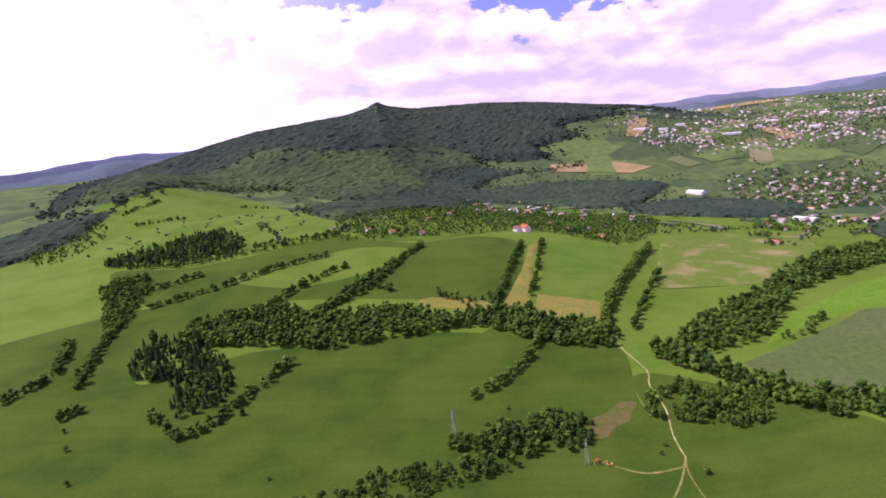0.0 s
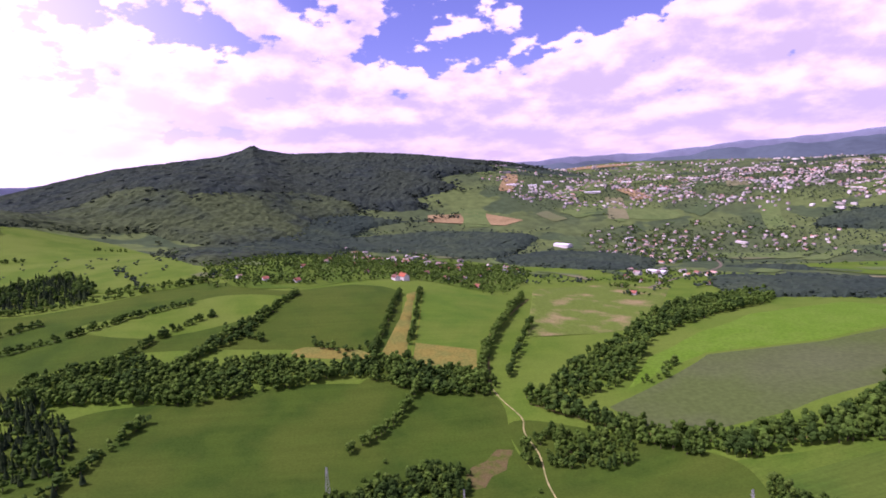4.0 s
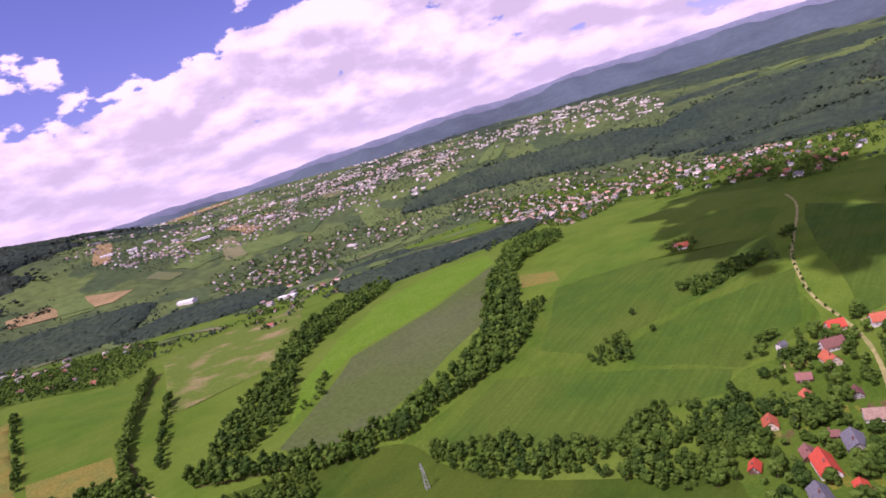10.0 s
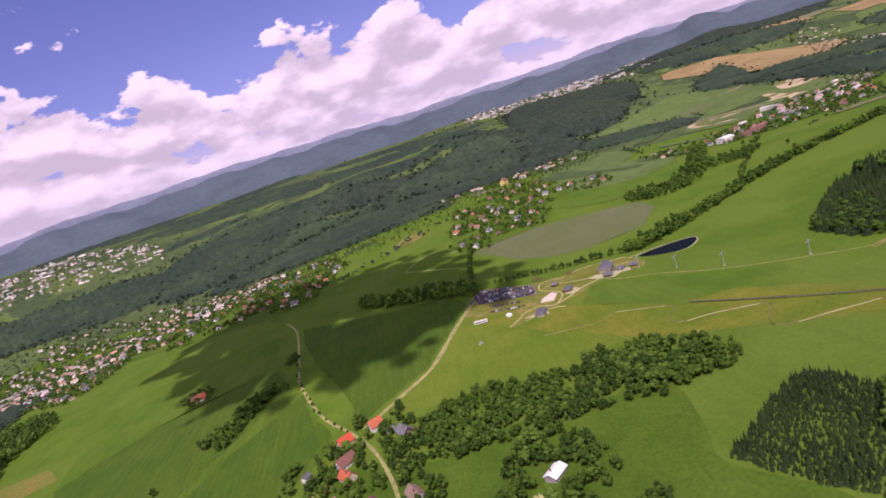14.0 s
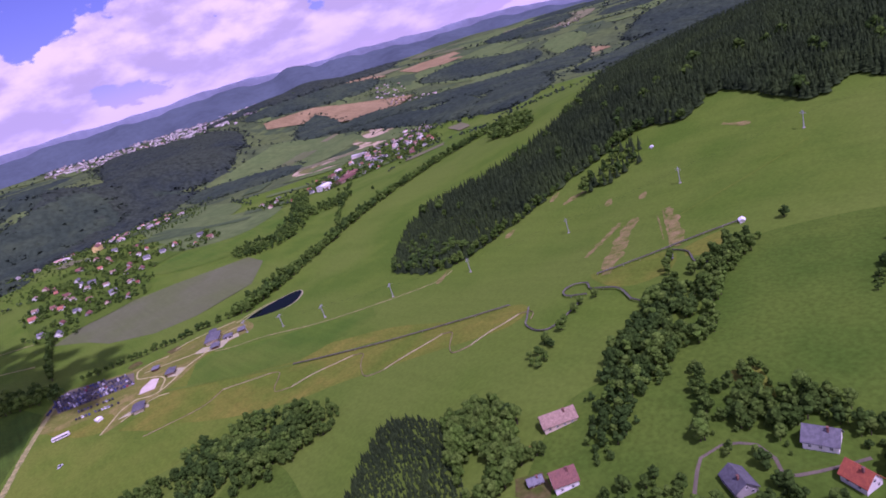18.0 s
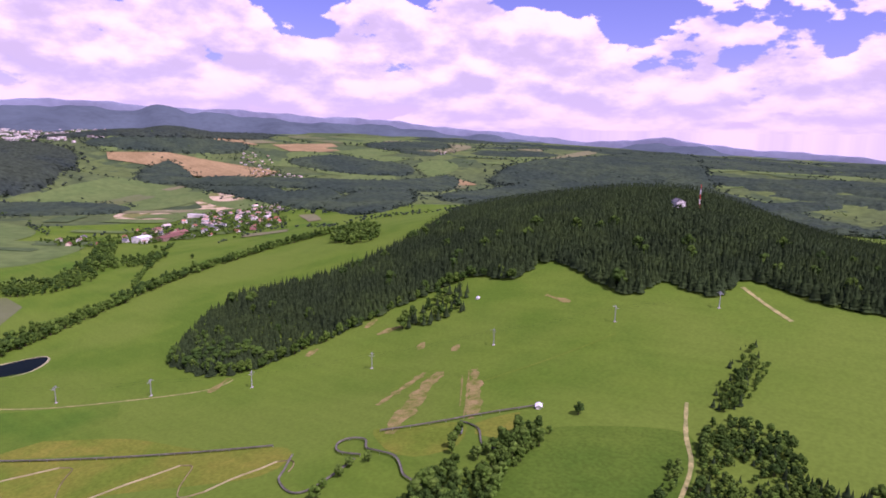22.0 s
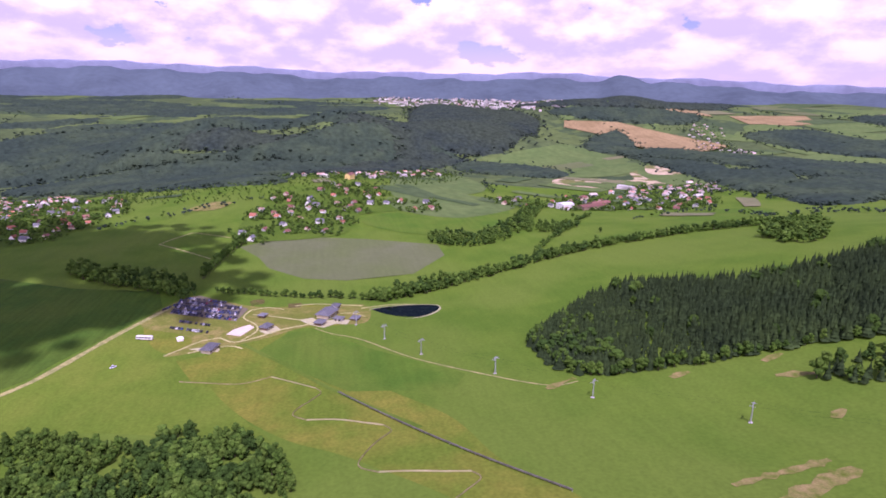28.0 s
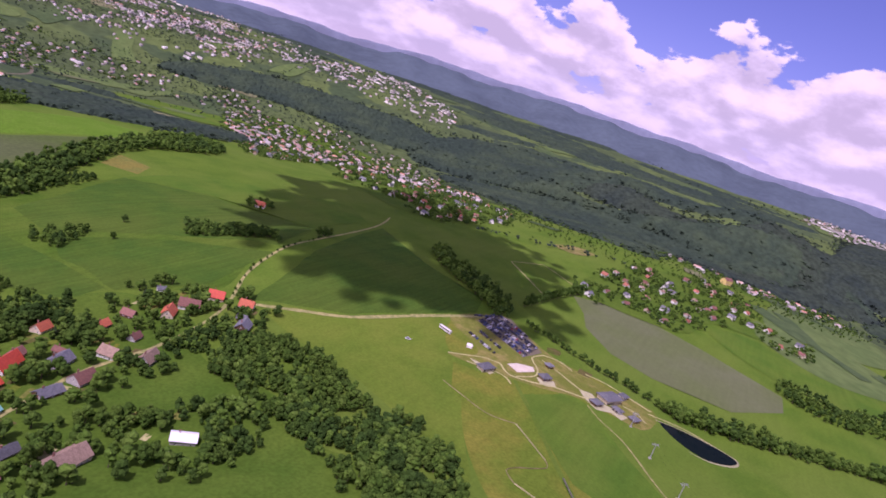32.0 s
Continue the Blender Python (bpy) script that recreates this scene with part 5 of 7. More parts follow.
# far woods: massed crowns on the hills
DARK_WOODS = (1, 3, 11, 12, 18)    # spruce on the hill over the valley and on the mountain, cloud shade in its colour
SLOPE_WOODS = (23, 24)    # mixed woods on the mountain's lower slopes, sunlight and haze in their colour
FARWOODS = [
    ([(2349, 981), (2409, 640), (2298, 216), (2380, -156), (2420, -400), (2200, -440), (2140, -300), (2244, 12), (2253, 478), (2170, 893)], 22, 18, 28),
    ([(2326, -387), (2171, -662), (2126, -580), (1882, -130)], 20, 14, 22), ([(1762, 1834), (2077, 1512), (2237, 1090), (2415, 780), (2567, 1213), (2249, 1726), (1913, 1900)], 24, 16, 24), ([(3615, -702), (3715, -916), (3420, -1071), (3034, -1208), (2735, -1110), (2252, -838), (2246, -583), (2224, -458)], 24, 16, 24), ([(2608, -1360), (2263, -1339), (1999, -1260), (1754, -1325), (1625, -1316), (1610, -1438), (1426, -1341), (1335, -1163), (1675, -1184), (2005, -1217), (2499, -1279)], 20, 13, 18), ([(2174, -644), (2079, -860), (1904, -929), (1823, -836), (2031, -625)], 20, 10, 15), ([(1386, -1244), (1568, -1753), (1449, -1685), (1203, -1403), (1095, -1123), (1233, -1147)], 18, 12, 17), ([(3119, -1350), (2973, -1638), (2865, -1983), (2683, -1828), (2761, -1588), (3003, -1334)], 26, 14, 20), ([(1613, -2525), (1623, -2785), (1519, -3271), (1229, -4039), (836, -3113), (753, -2808), (1057, -2755), (1476, -2312)], 26, 18, 26), ([(2403, -1921), (2377, -2170), (2156, -2246), (1979, -2291), (1860, -2156), (1951, -1973), (2209, -1893)], 24, 14, 20), ([(2640, -2652), (2612, -2991), (2391, -3132), (2240, -2886), (2347, -2605)], 26, 14, 20),
    ([(3720, -1750), (3620, -2250), (3350, -2520), (3080, -2200), (2950, -1850), (3060, -1500), (3380, -1250), (3640, -1350)], 30, 14, 20),
    ([(2352, 320), (2447, 198), (2423, -237), (3252, -472), (2472, -564), (2324, -502), (2280, -233), (2304, 76)], 24, 14, 20), ([(-327, 1579), (-2, 1571), (163, 2283), (558, 2428), (381, 2395), (11, 2404)], 22, 14, 20),
    ([(1562, -73), (1700, -60), (1850, 0), (2143, -300), (2240, 0), (2250, 400), (2100, 750), (1900, 500), (1650, 200)], 20, 14, 20),
    ([(2350, 981), (2700, 1000), (2950, 600), (3000, 0), (2900, -400), (2500, -300), (2420, 300)], 34, 20, 30),
    ([(700, -1500), (1250, -1600), (1450, -2188), (1231, -2715), (700, -2800), (200, -2400), (100, -1600)], 26, 16, 24),
    ([(-900, -1000), (-200, -1300), (100, -1700), (-300, -2300), (-1200, -2000)], 30, 18, 26),
    ([(-1450, 2250), (-1000, 2250), (-700, 2420), (-420, 2340), (-200, 2480), (-60, 2620), (120, 2560), (330, 2520), (459, 2541), (420, 2640), (560, 2700), (640, 2760), (560, 2850), (720, 2960), (920, 3050), (840, 3180), (1020, 3350), (1320, 3480), (1350, 3800), (1500, 4350), (500, 4350), (-1300, 4300), (-1900, 3400)], 34, 24, 38),
    ([(-1766, 2023), (-944, 1591), (-876, 1691), (-865, 1378), (-983, 1176), (-1337, 1329)], 26, 16, 24),
    ([(500, 1700), (760, 1900), (1000, 1700), (820, 1450), (620, 1500)], 26, 12, 18),
    ([(760, 1000), (900, 1250), (1100, 1100), (1350, 950), (1150, 830), (900, 900)], 18, 12, 18),
    ([(46, 2120), (403, 2260), (762, 2168), (740, 2054), (501, 1774), (264, 1878), (40, 1947)], 26, 12, 18),
    ([(-1450, 2300), (-944, 1691), (-760, 1950), (-560, 2080), (-415, 1987), (-260, 1900), (-147, 1969), (-40, 2180), (19, 2377), (120, 2420), (160, 2600), (-60, 2680), (-200, 2540), (-420, 2400), (-700, 2480), (-1000, 2310)], 30, 20, 30),
    ([(-203, 1245), (-330, 1500), (-391, 1750), (-280, 1900), (-100, 1850), (-60, 1650)], 24, 12, 18),
    ([(2221, -1281), (2228, -1499), (1834, -1566), (1732, -2265), (1512, -2003), (1475, -1507), (1585, -1421), (1999, -1286)], 22, 12, 17),
    ([(2534, -1277), (2684, -1473), (2443, -1441), (2202, -1301), (2270, -1160)], 20, 11, 15),
    ([(-700, 1150), (-560, 1500), (-330, 1500), (-260, 1240), (-330, 1130)], 60, 9, 14),
]


def canopy(ring, cell, tall, seed, label, mat="wood_far"):
    """The closed top of a far wood: an uneven leafy surface that falls to the ground at its edge."""
    r = smooth_line(np.array(ring, float), True, 12)
    lo, hi = r.min(0) - 1.5 * cell, r.max(0) + 1.5 * cell
    rnd = np.random.RandomState(seed)
    gx, gy = np.meshgrid(np.arange(lo[0], hi[0] + cell, cell), np.arange(lo[1], hi[1] + cell, cell))
    ny, nx = gx.shape
    p = np.c_[gx.ravel(), gy.ravel()] + rnd.uniform(-0.38, 0.38, (gx.size, 2)) * cell
    ins = inside(p, r)
    z = height(p[:, 0], p[:, 1]) + np.where(ins, tall * (0.58 + 0.36 * rnd.rand(len(p))), -2.0)
    grid = ins.reshape(ny, nx)
    rank = np.ones((ny, nx))
    core = grid.copy()
    for share in (0.4, 0.75):
        pad = np.pad(core, 1)
        inner = pad[:-2, 1:-1] & pad[2:, 1:-1] & pad[1:-1, :-2] & pad[1:-1, 2:] & core
        rank[core & ~inner] = share
        core = inner
    ground_z = height(p[:, 0], p[:, 1])
    z = ground_z + (z - ground_z) * np.where(ins, rank.ravel(), 1.0)
    a = (np.arange(ny - 1)[:, None] * nx + np.arange(nx - 1)).ravel()
    q = np.c_[a, a + 1, a + nx + 1, a + nx]
    q = q[ins[q].any(1)]
    f = np.concatenate([q[:, [0, 1, 2]], q[:, [0, 2, 3]]])
    used = np.unique(f)
    back = np.zeros(len(p), int)
    back[used] = np.arange(len(used))
    return tagged(mesh_of("woodland_canopy", np.c_[p, z][used], back[f], [mat]), label, "woodland", kind="stuff")


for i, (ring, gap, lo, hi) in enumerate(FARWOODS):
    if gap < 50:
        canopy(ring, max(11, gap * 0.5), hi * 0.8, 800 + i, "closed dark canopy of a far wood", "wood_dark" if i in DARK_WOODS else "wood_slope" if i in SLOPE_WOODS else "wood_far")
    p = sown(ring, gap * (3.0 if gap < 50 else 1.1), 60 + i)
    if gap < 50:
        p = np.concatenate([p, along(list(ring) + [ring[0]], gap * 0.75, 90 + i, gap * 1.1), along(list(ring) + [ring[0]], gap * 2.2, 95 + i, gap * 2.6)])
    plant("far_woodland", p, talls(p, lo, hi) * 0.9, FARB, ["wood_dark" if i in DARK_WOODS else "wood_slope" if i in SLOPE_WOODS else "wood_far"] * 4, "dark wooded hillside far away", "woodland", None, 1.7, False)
# patches of wood over the far country, between its fields and villages
KEPT = [[(2845, -2154), (2769, -2519), (2505, -2367), (2600, -2081)], [(2638, -1847), (2410, -1941), (2231, -1929), (2418, -1765)], [(2060, -1973), (1907, -2091), (1688, -1833), (1712, -1604)], [(2407, -2102), (2278, -2311), (2102, -2444), (2136, -2141)], [(1587, -1260), (1496, -1416), (1417, -1267), (1502, -1181)], [(2734, -2987), (2281, -3200), (2119, -2776), (2430, -2624)], [(1838, -1145), (1676, -1262), (1462, -1314), (1434, -1098), (1689, -1081)], [(2191, -784), (2282, -984), (2345, -1130), (2017, -1224), (1859, -1175), (1787, -991), (1866, -835), (2118, -749)], [(1797, -852), (1775, -946), (1689, -1034), (1835, -1102), (1810, -1167), (1596, -1191), (1498, -1102), (1600, -1057), (1552, -956), (1678, -809)], [(2838, -2164), (2840, -2337), (2490, -2327), (2519, -2150)], [(1980, -2352), (1955, -2523), (1805, -2453), (1761, -2202)], [(1572, -2751), (1490, -3004), (1403, -2725), (1458, -2603)], [(1630, -3025), (1725, -3719), (1607, -3584), (1582, -2996)], [(1799, -1550), (1971, -1930), (1764, -1953), (1590, -1721), (1594, -1518)], [(2512, -2290), (2537, -2551), (2279, -2531), (2275, -2292)], [(2091, -433), (1929, -561), (1576, -576), (1381, -411), (1418, -320)], [(3219, -2553), (3133, -2843), (2783, -2886), (2792, -2539)], [(1389, -339), (1450, -494), (1323, -571), (1183, -427), (1253, -312)], [(1888, 1397), (1985, 1042), (1805, 604), (1528, 300), (1257, 208), (1052, 271), (1213, 555), (1704, 1220)], [(1069, -39), (1351, -79), (1509, -215), (1356, -363), (1265, -390), (1202, -245), (1061, -203), (1016, -71)], [(1447, -709), (1589, -968), (1470, -1139), (1200, -937), (1254, -792), (1307, -654)], [(1415, -558), (1444, -668), (1333, -616), (1320, -531)], [(2242, 128), (2063, -516), (1743, -454), (1604, -217), (2154, 23)], [(-156, 1081), (-22, 1325), (252, 1798), (486, 1529), (314, 1030), (149, 1100), (-40, 1013)], [(-27, 2057), (197, 2169), (331, 1722), (121, 1393), (-11, 1581)], [(1039, 2193), (1398, 1956), (1129, 1601), (831, 1654)], [(768, 1436), (900, 1454), (581, 1004), (569, 1082)], [(889, 1379), (939, 1202), (742, 1069)], [(1921, 1623), (1704, 897), (1092, 646), (1203, 826), (1776, 1520)], [(2070, 1355), (2145, 937), (1574, 304), (1152, 227), (1420, 493), (1942, 1190)], [(1457, 2139), (1661, 1746), (1489, 1615), (1395, 1898), (977, 1569), (1054, 2003)], [(1918, 766), (1622, 302), (1257, 176), (1160, 268), (1159, 373)], [(2913, -1320), (2791, -1537), (2591, -1635), (2234, -1733), (2004, -1387), (2405, -1395), (2644, -1382), (2815, -1281)], [(444, 2455), (678, 2432), (810, 2327), (718, 2283), (428, 2380)], [(360, 2086), (730, 2082), (592, 1822), (337, 1753)], [(1680, -799), (1888, -1085), (1745, -1203), (1627, -1218), (1633, -991)], [(851, 2589), (1610, 2724), (2476, 2820), (2751, 2450), (2368, 1992), (2192, 1929), (1890, 2136), (1426, 2457), (1027, 2390)], [(2723, 2150), (3542, 1996), (3025, 1196), (2749, 1107), (2616, 1516), (2446, 1882)], [(4391, -539), (4588, -1219), (4143, -1818), (3117, -1402), (3518, -972), (3871, -528)],
        [(821, 2901), (1574, 2940), (2250, 2950), (2500, 2400), (2322, 1869), (1726, 2189), (1256, 2366), (746, 2653)]]
rnd = np.random.RandomState(41)
made = 0
for _ in range(900):
    ang, r = rnd.uniform(0.25, 3.35), rnd.uniform(1300, 4300)
    if rnd.rand() < 0.45:
        ang = rnd.uniform(1.9, 3.35)
    if 1.8 < ang < 2.95 and r < 3300:
        continue
    across, deep_ = rnd.uniform(90, 330) * r / 2600, rnd.uniform(30, 85) * r / 2600
    turn = -ang + rnd.uniform(-0.5, 0.5)
    x, y = CX + r * math.sin(ang), CY + r * math.cos(ang)
    k = np.arange(11) * 2 * math.pi / 11
    w = 1 + 0.35 * rnd.randn(11).clip(-1, 1)
    ring = np.c_[x + np.cos(k) * w * across * math.cos(turn) - np.sin(k) * w * deep_ * math.sin(turn), y + np.cos(k) * w * across * math.sin(turn) + np.sin(k) * w * deep_ * math.cos(turn)]
    if any(inside(ring, np.array(q, float)).any() for q in KEPT):
        continue
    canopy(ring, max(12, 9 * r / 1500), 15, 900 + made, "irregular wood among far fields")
    made += 1
    if made == 120:
        break
# hedges and scattered trees over the far country
rnd = np.random.RandomState(12)
far_p = []
for i in range(270):
    ang, r = rnd.uniform(-0.3, 3.3), rnd.uniform(1150, 4200)
    x, y = CX + r * math.sin(ang), CY + r * math.cos(ang)
    a, n, g = rnd.rand() * 3.14, rnd.randint(4, 26), rnd.uniform(9, 16) * (r / 1500)
    k = np.arange(n)[:, None] * g
    far_p.append(np.array([x, y]) + k * [math.cos(a), math.sin(a)] + rnd.randn(n, 2) * g * 0.4)
far_p = np.concatenate(far_p)
for q in KEPT:
    far_p = far_p[~inside(far_p, np.array(q, float))]
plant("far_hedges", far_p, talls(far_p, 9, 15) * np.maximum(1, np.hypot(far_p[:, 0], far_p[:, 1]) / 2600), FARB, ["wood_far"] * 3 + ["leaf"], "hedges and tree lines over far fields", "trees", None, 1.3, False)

# gardens round the hamlet's houses
rnd = np.random.RandomState(31)
garden_at = []
for bx, by in BUILT:
    if 255 < bx < 525 and by > -35:
        for _ in range(16):
            a, r = rnd.rand() * 6.283, rnd.uniform(9, 26)
            garden_at.append((bx + r * math.cos(a), by + r * math.sin(a)))
garden_at = cleared(np.array(garden_at))
put_trees(BROAD[3], "leaf2", "small fruit tree in a hamlet garden", "garden fruit trees", garden_at[::7].tolist(), 3.5, 6, 1.4, 21)
rest_of = np.concatenate([garden_at[k::7] for k in range(1, 7)])
plant("garden_trees", rest_of, talls(rest_of, 6, 12), *SHAPES["near"], "dense dark trees between hamlet gardens", "trees", None, 1.15)
for i, (bx, by) in enumerate(BUILT[:22]):
    a = radians(115 + rnd.uniform(-15, 15))
    ox, oy = bx + rnd.uniform(-16, 16), by + rnd.choice([-15, 15])
    for k in range(rnd.randint(1, 4)):
        w, l = rnd.uniform(2.5, 6), rnd.uniform(6, 13)
        cx_, cy_ = ox + k * 7 * math.cos(a), oy + k * 7 * math.sin(a)
        ring = [(cx_ + u * w / 2 * math.cos(a) - v * l / 2 * math.sin(a), cy_ + u * w / 2 * math.sin(a) + v * l / 2 * math.cos(a)) for u, v in ((-1, -1), (1, -1), (1, 1), (-1, 1))]
        drape("garden_plot", ring, ["ochre", "clearing", "dry", "lush", "gravel"][rnd.randint(0, 5)], "small garden plot beside a house", "garden", 0.3, cell=4.0, round_off=False)

# ---- distance: ridges behind the land, haze put into their colour and glow ----
SKY_AZ = [-60, -40, -33, -28, -21, -10, 12, 16, 22, 28, 33, 39, 44, 49, 54, 58, 63, 68, 74, 79, 84, 90, 95, 100, 105, 110, 114, 117, 120, 124, 128, 134, 140, 145, 150, 155, 158, 162, 166, 172, 178, 185, 220, 260, 300]
SKY_EL = [-0.9, -0.9, -0.25, 0, 0, -0.2, 0.1, 0.1, 0.2, 0.4, 0.6, 1.0, 1.3, 1.4, 1.5, 1.75, 1.95, 2.05, 2.05, 2.1, 1.9, 1.7, 1.7, 1.6, 1.7, 1.7, 1.65, 1.55, 1.35, 1.2, 1.1, 0.8, 0.4, 0.0, -0.5, -0.8, -0.8, -0.5, -0.9, -1.4, -1.7, -1.9, -1.5, -1.2, -0.9]


def ridge(name, dist, drop, colour, seed, label, deep=60, glow=0.5):
    """A ridge all round, standing behind the land like the far mountains do; its colour and glow imitate haze."""
    rnd = np.random.RandomState(seed)
    turn = np.arange(-60, 300, 0.25)
    el = np.interp(turn, SKY_AZ, SKY_EL) - drop
    for k, amp in ((0.5, 0.09), (1.3, 0.05), (3.1, 0.025)):
        el = el + amp * np.sin(turn * k + rnd.rand() * 6) * (1 + drop)
    if drop:
        el = el + 0.75 * np.exp(-((turn - 118.0) / 1.7) ** 2)
    rows, steps = [], 26
    foot = np.interp(turn, [-60, 0, 15, 25, 130, 145, 160, 175, 200, 300], [-2.2, -2.2, -1.6, -1.3, -1.4, -1.8, -2.4, -2.8, -3.0, -2.5])
    for u in np.linspace(0, 1, steps):
        d = dist - deep * (1 - u)
        spur = sum(amp * np.sin(turn * k + u * bend + k) for k, amp, bend in ((0.3, 0.32, 2.5), (0.71, 0.2, -4.5), (1.3, 0.1, 7.0)))
        e = foot + (el - foot) * (u * u * (3 - 2 * u)) + spur * 4 * u * (1 - u) * min(1.0, deep / 300)
        rows.append(np.c_[CX + d * np.sin(np.radians(turn)), CY + d * np.cos(np.radians(turn)), 230 + d * np.tan(np.radians(e))])
    v = np.concatenate(rows)
    n = len(turn)
    f = [(r * n + i, r * n + i + 1, (r + 1) * n + i + 1, (r + 1) * n + i) for r in range(steps - 1) for i in range(n - 1)]
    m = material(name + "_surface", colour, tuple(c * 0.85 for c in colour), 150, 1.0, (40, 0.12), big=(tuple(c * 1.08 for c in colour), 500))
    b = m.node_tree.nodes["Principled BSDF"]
    # the ridge emits its own bluish colour to imitate haze
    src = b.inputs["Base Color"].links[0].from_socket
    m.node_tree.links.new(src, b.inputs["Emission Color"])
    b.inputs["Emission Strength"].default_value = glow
    M[name] = m
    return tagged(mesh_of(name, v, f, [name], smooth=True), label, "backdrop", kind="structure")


ridge("backdrop_far_ridge", 4890, 0.0, (0.15, 0.172, 0.225), 1, "far mountain ridge, blue haze in its colour and glow")
ridge("backdrop_near_ridge", 4860, 0.55, (0.068, 0.094, 0.11), 2, "nearer wooded ridge, blue-green haze in its colour and glow", 900, 0.28)

# patchwork of far fields
rnd = np.random.RandomState(77)
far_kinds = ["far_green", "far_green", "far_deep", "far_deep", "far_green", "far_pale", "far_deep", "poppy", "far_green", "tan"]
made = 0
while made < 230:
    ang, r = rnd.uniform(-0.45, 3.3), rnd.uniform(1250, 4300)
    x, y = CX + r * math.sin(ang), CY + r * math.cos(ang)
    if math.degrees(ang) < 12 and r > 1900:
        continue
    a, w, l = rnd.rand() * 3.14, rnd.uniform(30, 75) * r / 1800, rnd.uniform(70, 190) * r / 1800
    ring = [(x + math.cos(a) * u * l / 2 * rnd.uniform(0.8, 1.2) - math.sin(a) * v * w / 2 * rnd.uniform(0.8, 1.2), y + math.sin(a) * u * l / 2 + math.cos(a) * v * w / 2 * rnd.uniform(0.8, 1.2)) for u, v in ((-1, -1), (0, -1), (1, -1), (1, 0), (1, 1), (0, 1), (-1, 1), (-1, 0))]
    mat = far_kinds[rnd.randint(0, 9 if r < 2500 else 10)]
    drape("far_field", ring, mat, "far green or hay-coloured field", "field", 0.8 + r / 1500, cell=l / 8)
    made += 1

# ---- houses ----


def gable(bm, w, l, hw, hr):
    """Walls of a house with gable ends, along y."""
    v = [bm.verts.new(p) for p in ((-w / 2, -l / 2, -1), (w / 2, -l / 2, -1), (w / 2, l / 2, -1), (-w / 2, l / 2, -1), (-w / 2, -l / 2, hw), (w / 2, -l / 2, hw), (w / 2, l / 2, hw), (-w / 2, l / 2, hw), (0, -l / 2, hw + hr), (0, l / 2, hw + hr))]
    for f in ((0, 1, 5, 8, 4), (2, 3, 7, 9, 6), (1, 2, 6, 5), (3, 0, 4, 7), (5, 6, 9, 8), (7, 4, 8, 9)):
        bm.faces.new([v[i] for i in f])
    return bm


def roof_mesh(bm, w, l, hw, hr, over=0.6, thick=0.28):
    k = hr / (w / 2)
    for s in (-1, 1):
        ex, ez = s * (w / 2 + over), hw - over * k
        ring = [(0, hw + hr + 0.06), (ex, ez + 0.06), (ex, ez + 0.06 + thick), (0, hw + hr + 0.06 + thick * 1.2)]
        a = [bm.verts.new((p[0], -l / 2 - over, p[1])) for p in ring]
        b = [bm.verts.new((p[0], l / 2 + over, p[1])) for p in ring]
        for i in range(4):
            j = (i + 1) % 4
            bm.faces.new([a[i], a[j], b[j], b[i]])
        bm.faces.new(a[::-1])
        bm.faces.new(b)
    bmesh.ops.recalc_face_normals(bm, faces=bm.faces)
    return bm


def window_part(parent, x, y, z, nx, ny, w=1.1, t=1.3):
    frame_bm, pane_bm = bmesh.new(), bmesh.new()
    sx, sy = (0.1, w) if abs(nx) > 0.5 else (w, 0.1)
    for dz, ht in ((0, 0.09), (t - 0.09, 0.09)):
        box(frame_bm, 0, 0, dz, sx, sy, ht)
    for k in (-1, 0, 1):
        box(frame_bm, 0 if abs(nx) > 0.5 else k * (w - 0.09) / 2, k * (w - 0.09) / 2 if abs(nx) > 0.5 else 0, 0, 0.1 if abs(nx) > 0.5 else 0.09, 0.09 if abs(nx) > 0.5 else 0.1, t)
    win = part("window", frame_bm, "white", parent)
    win.location = (x + nx * 0.04, y + ny * 0.04, z)
    box(pane_bm, -nx * 0.02, -ny * 0.02, 0.05, sx * 0.6 if abs(nx) > 0.5 else sx - 0.1, sy - 0.1 if abs(nx) > 0.5 else sy * 0.6, t - 0.1)
    part("pane", pane_bm, "glass", win)
    return win


def house(label, w, l, hw, hr, wall, roof, detail=2, category="house", chimney=True):
    root = tagged(new("house"), label, category)
    part("wall", gable(bmesh.new(), w, l, hw, hr), wall, root)
    part("roof", roof_mesh(bmesh.new(), w, l, hw, hr), roof, root)
    if chimney:
        c = bmesh.new()
        box(c, w * 0.14, l * 0.2, hw + hr * 0.5, 0.7, 0.7, hr * 0.5 + 1.1)
        box(c, w * 0.14, l * 0.2, hw + hr + 1.1, 0.9, 0.9, 0.18)
        part("chimney", c, "brown_roof", root)
    if detail:
        n = max(2, int(l / 3.4))
        for s in (-1, 1):
            for i in range(n):
                if detail == 1 and i % 2:
                    continue
                window_part(root, s * w / 2, (i + 0.5) / n * l * 0.9 - l * 0.45, 1.0, s, 0)
        for s in (-1, 1):
            window_part(root, 0.0, s * l / 2, hw + 0.2, 0, s, 1.2, 1.3)
            if detail == 2:
                window_part(root, -w * 0.25, s * l / 2, 1.0, 0, s)
        d = bmesh.new()
        box(d, w * 0.22, -l / 2 - 0.03, 0, 1.0, 0.12, 2.05)
        part("door", d, "timber", root)
    return root


def stand(ob, x, y, deg, scale=1.0, lift=0.0):
    """Puts a thing upright on the ground, its floor at the lowest ground under it."""
    z = min(h(x + dx, y + dy) for dx in (-4, 4) for dy in (-4, 4)) + 0.2 + lift
    ob.matrix_basis = Matrix.Translation((x, y, z)) @ Matrix.Rotation(radians(deg), 4, "Z") @ Matrix.Scale(scale, 4)
    return ob


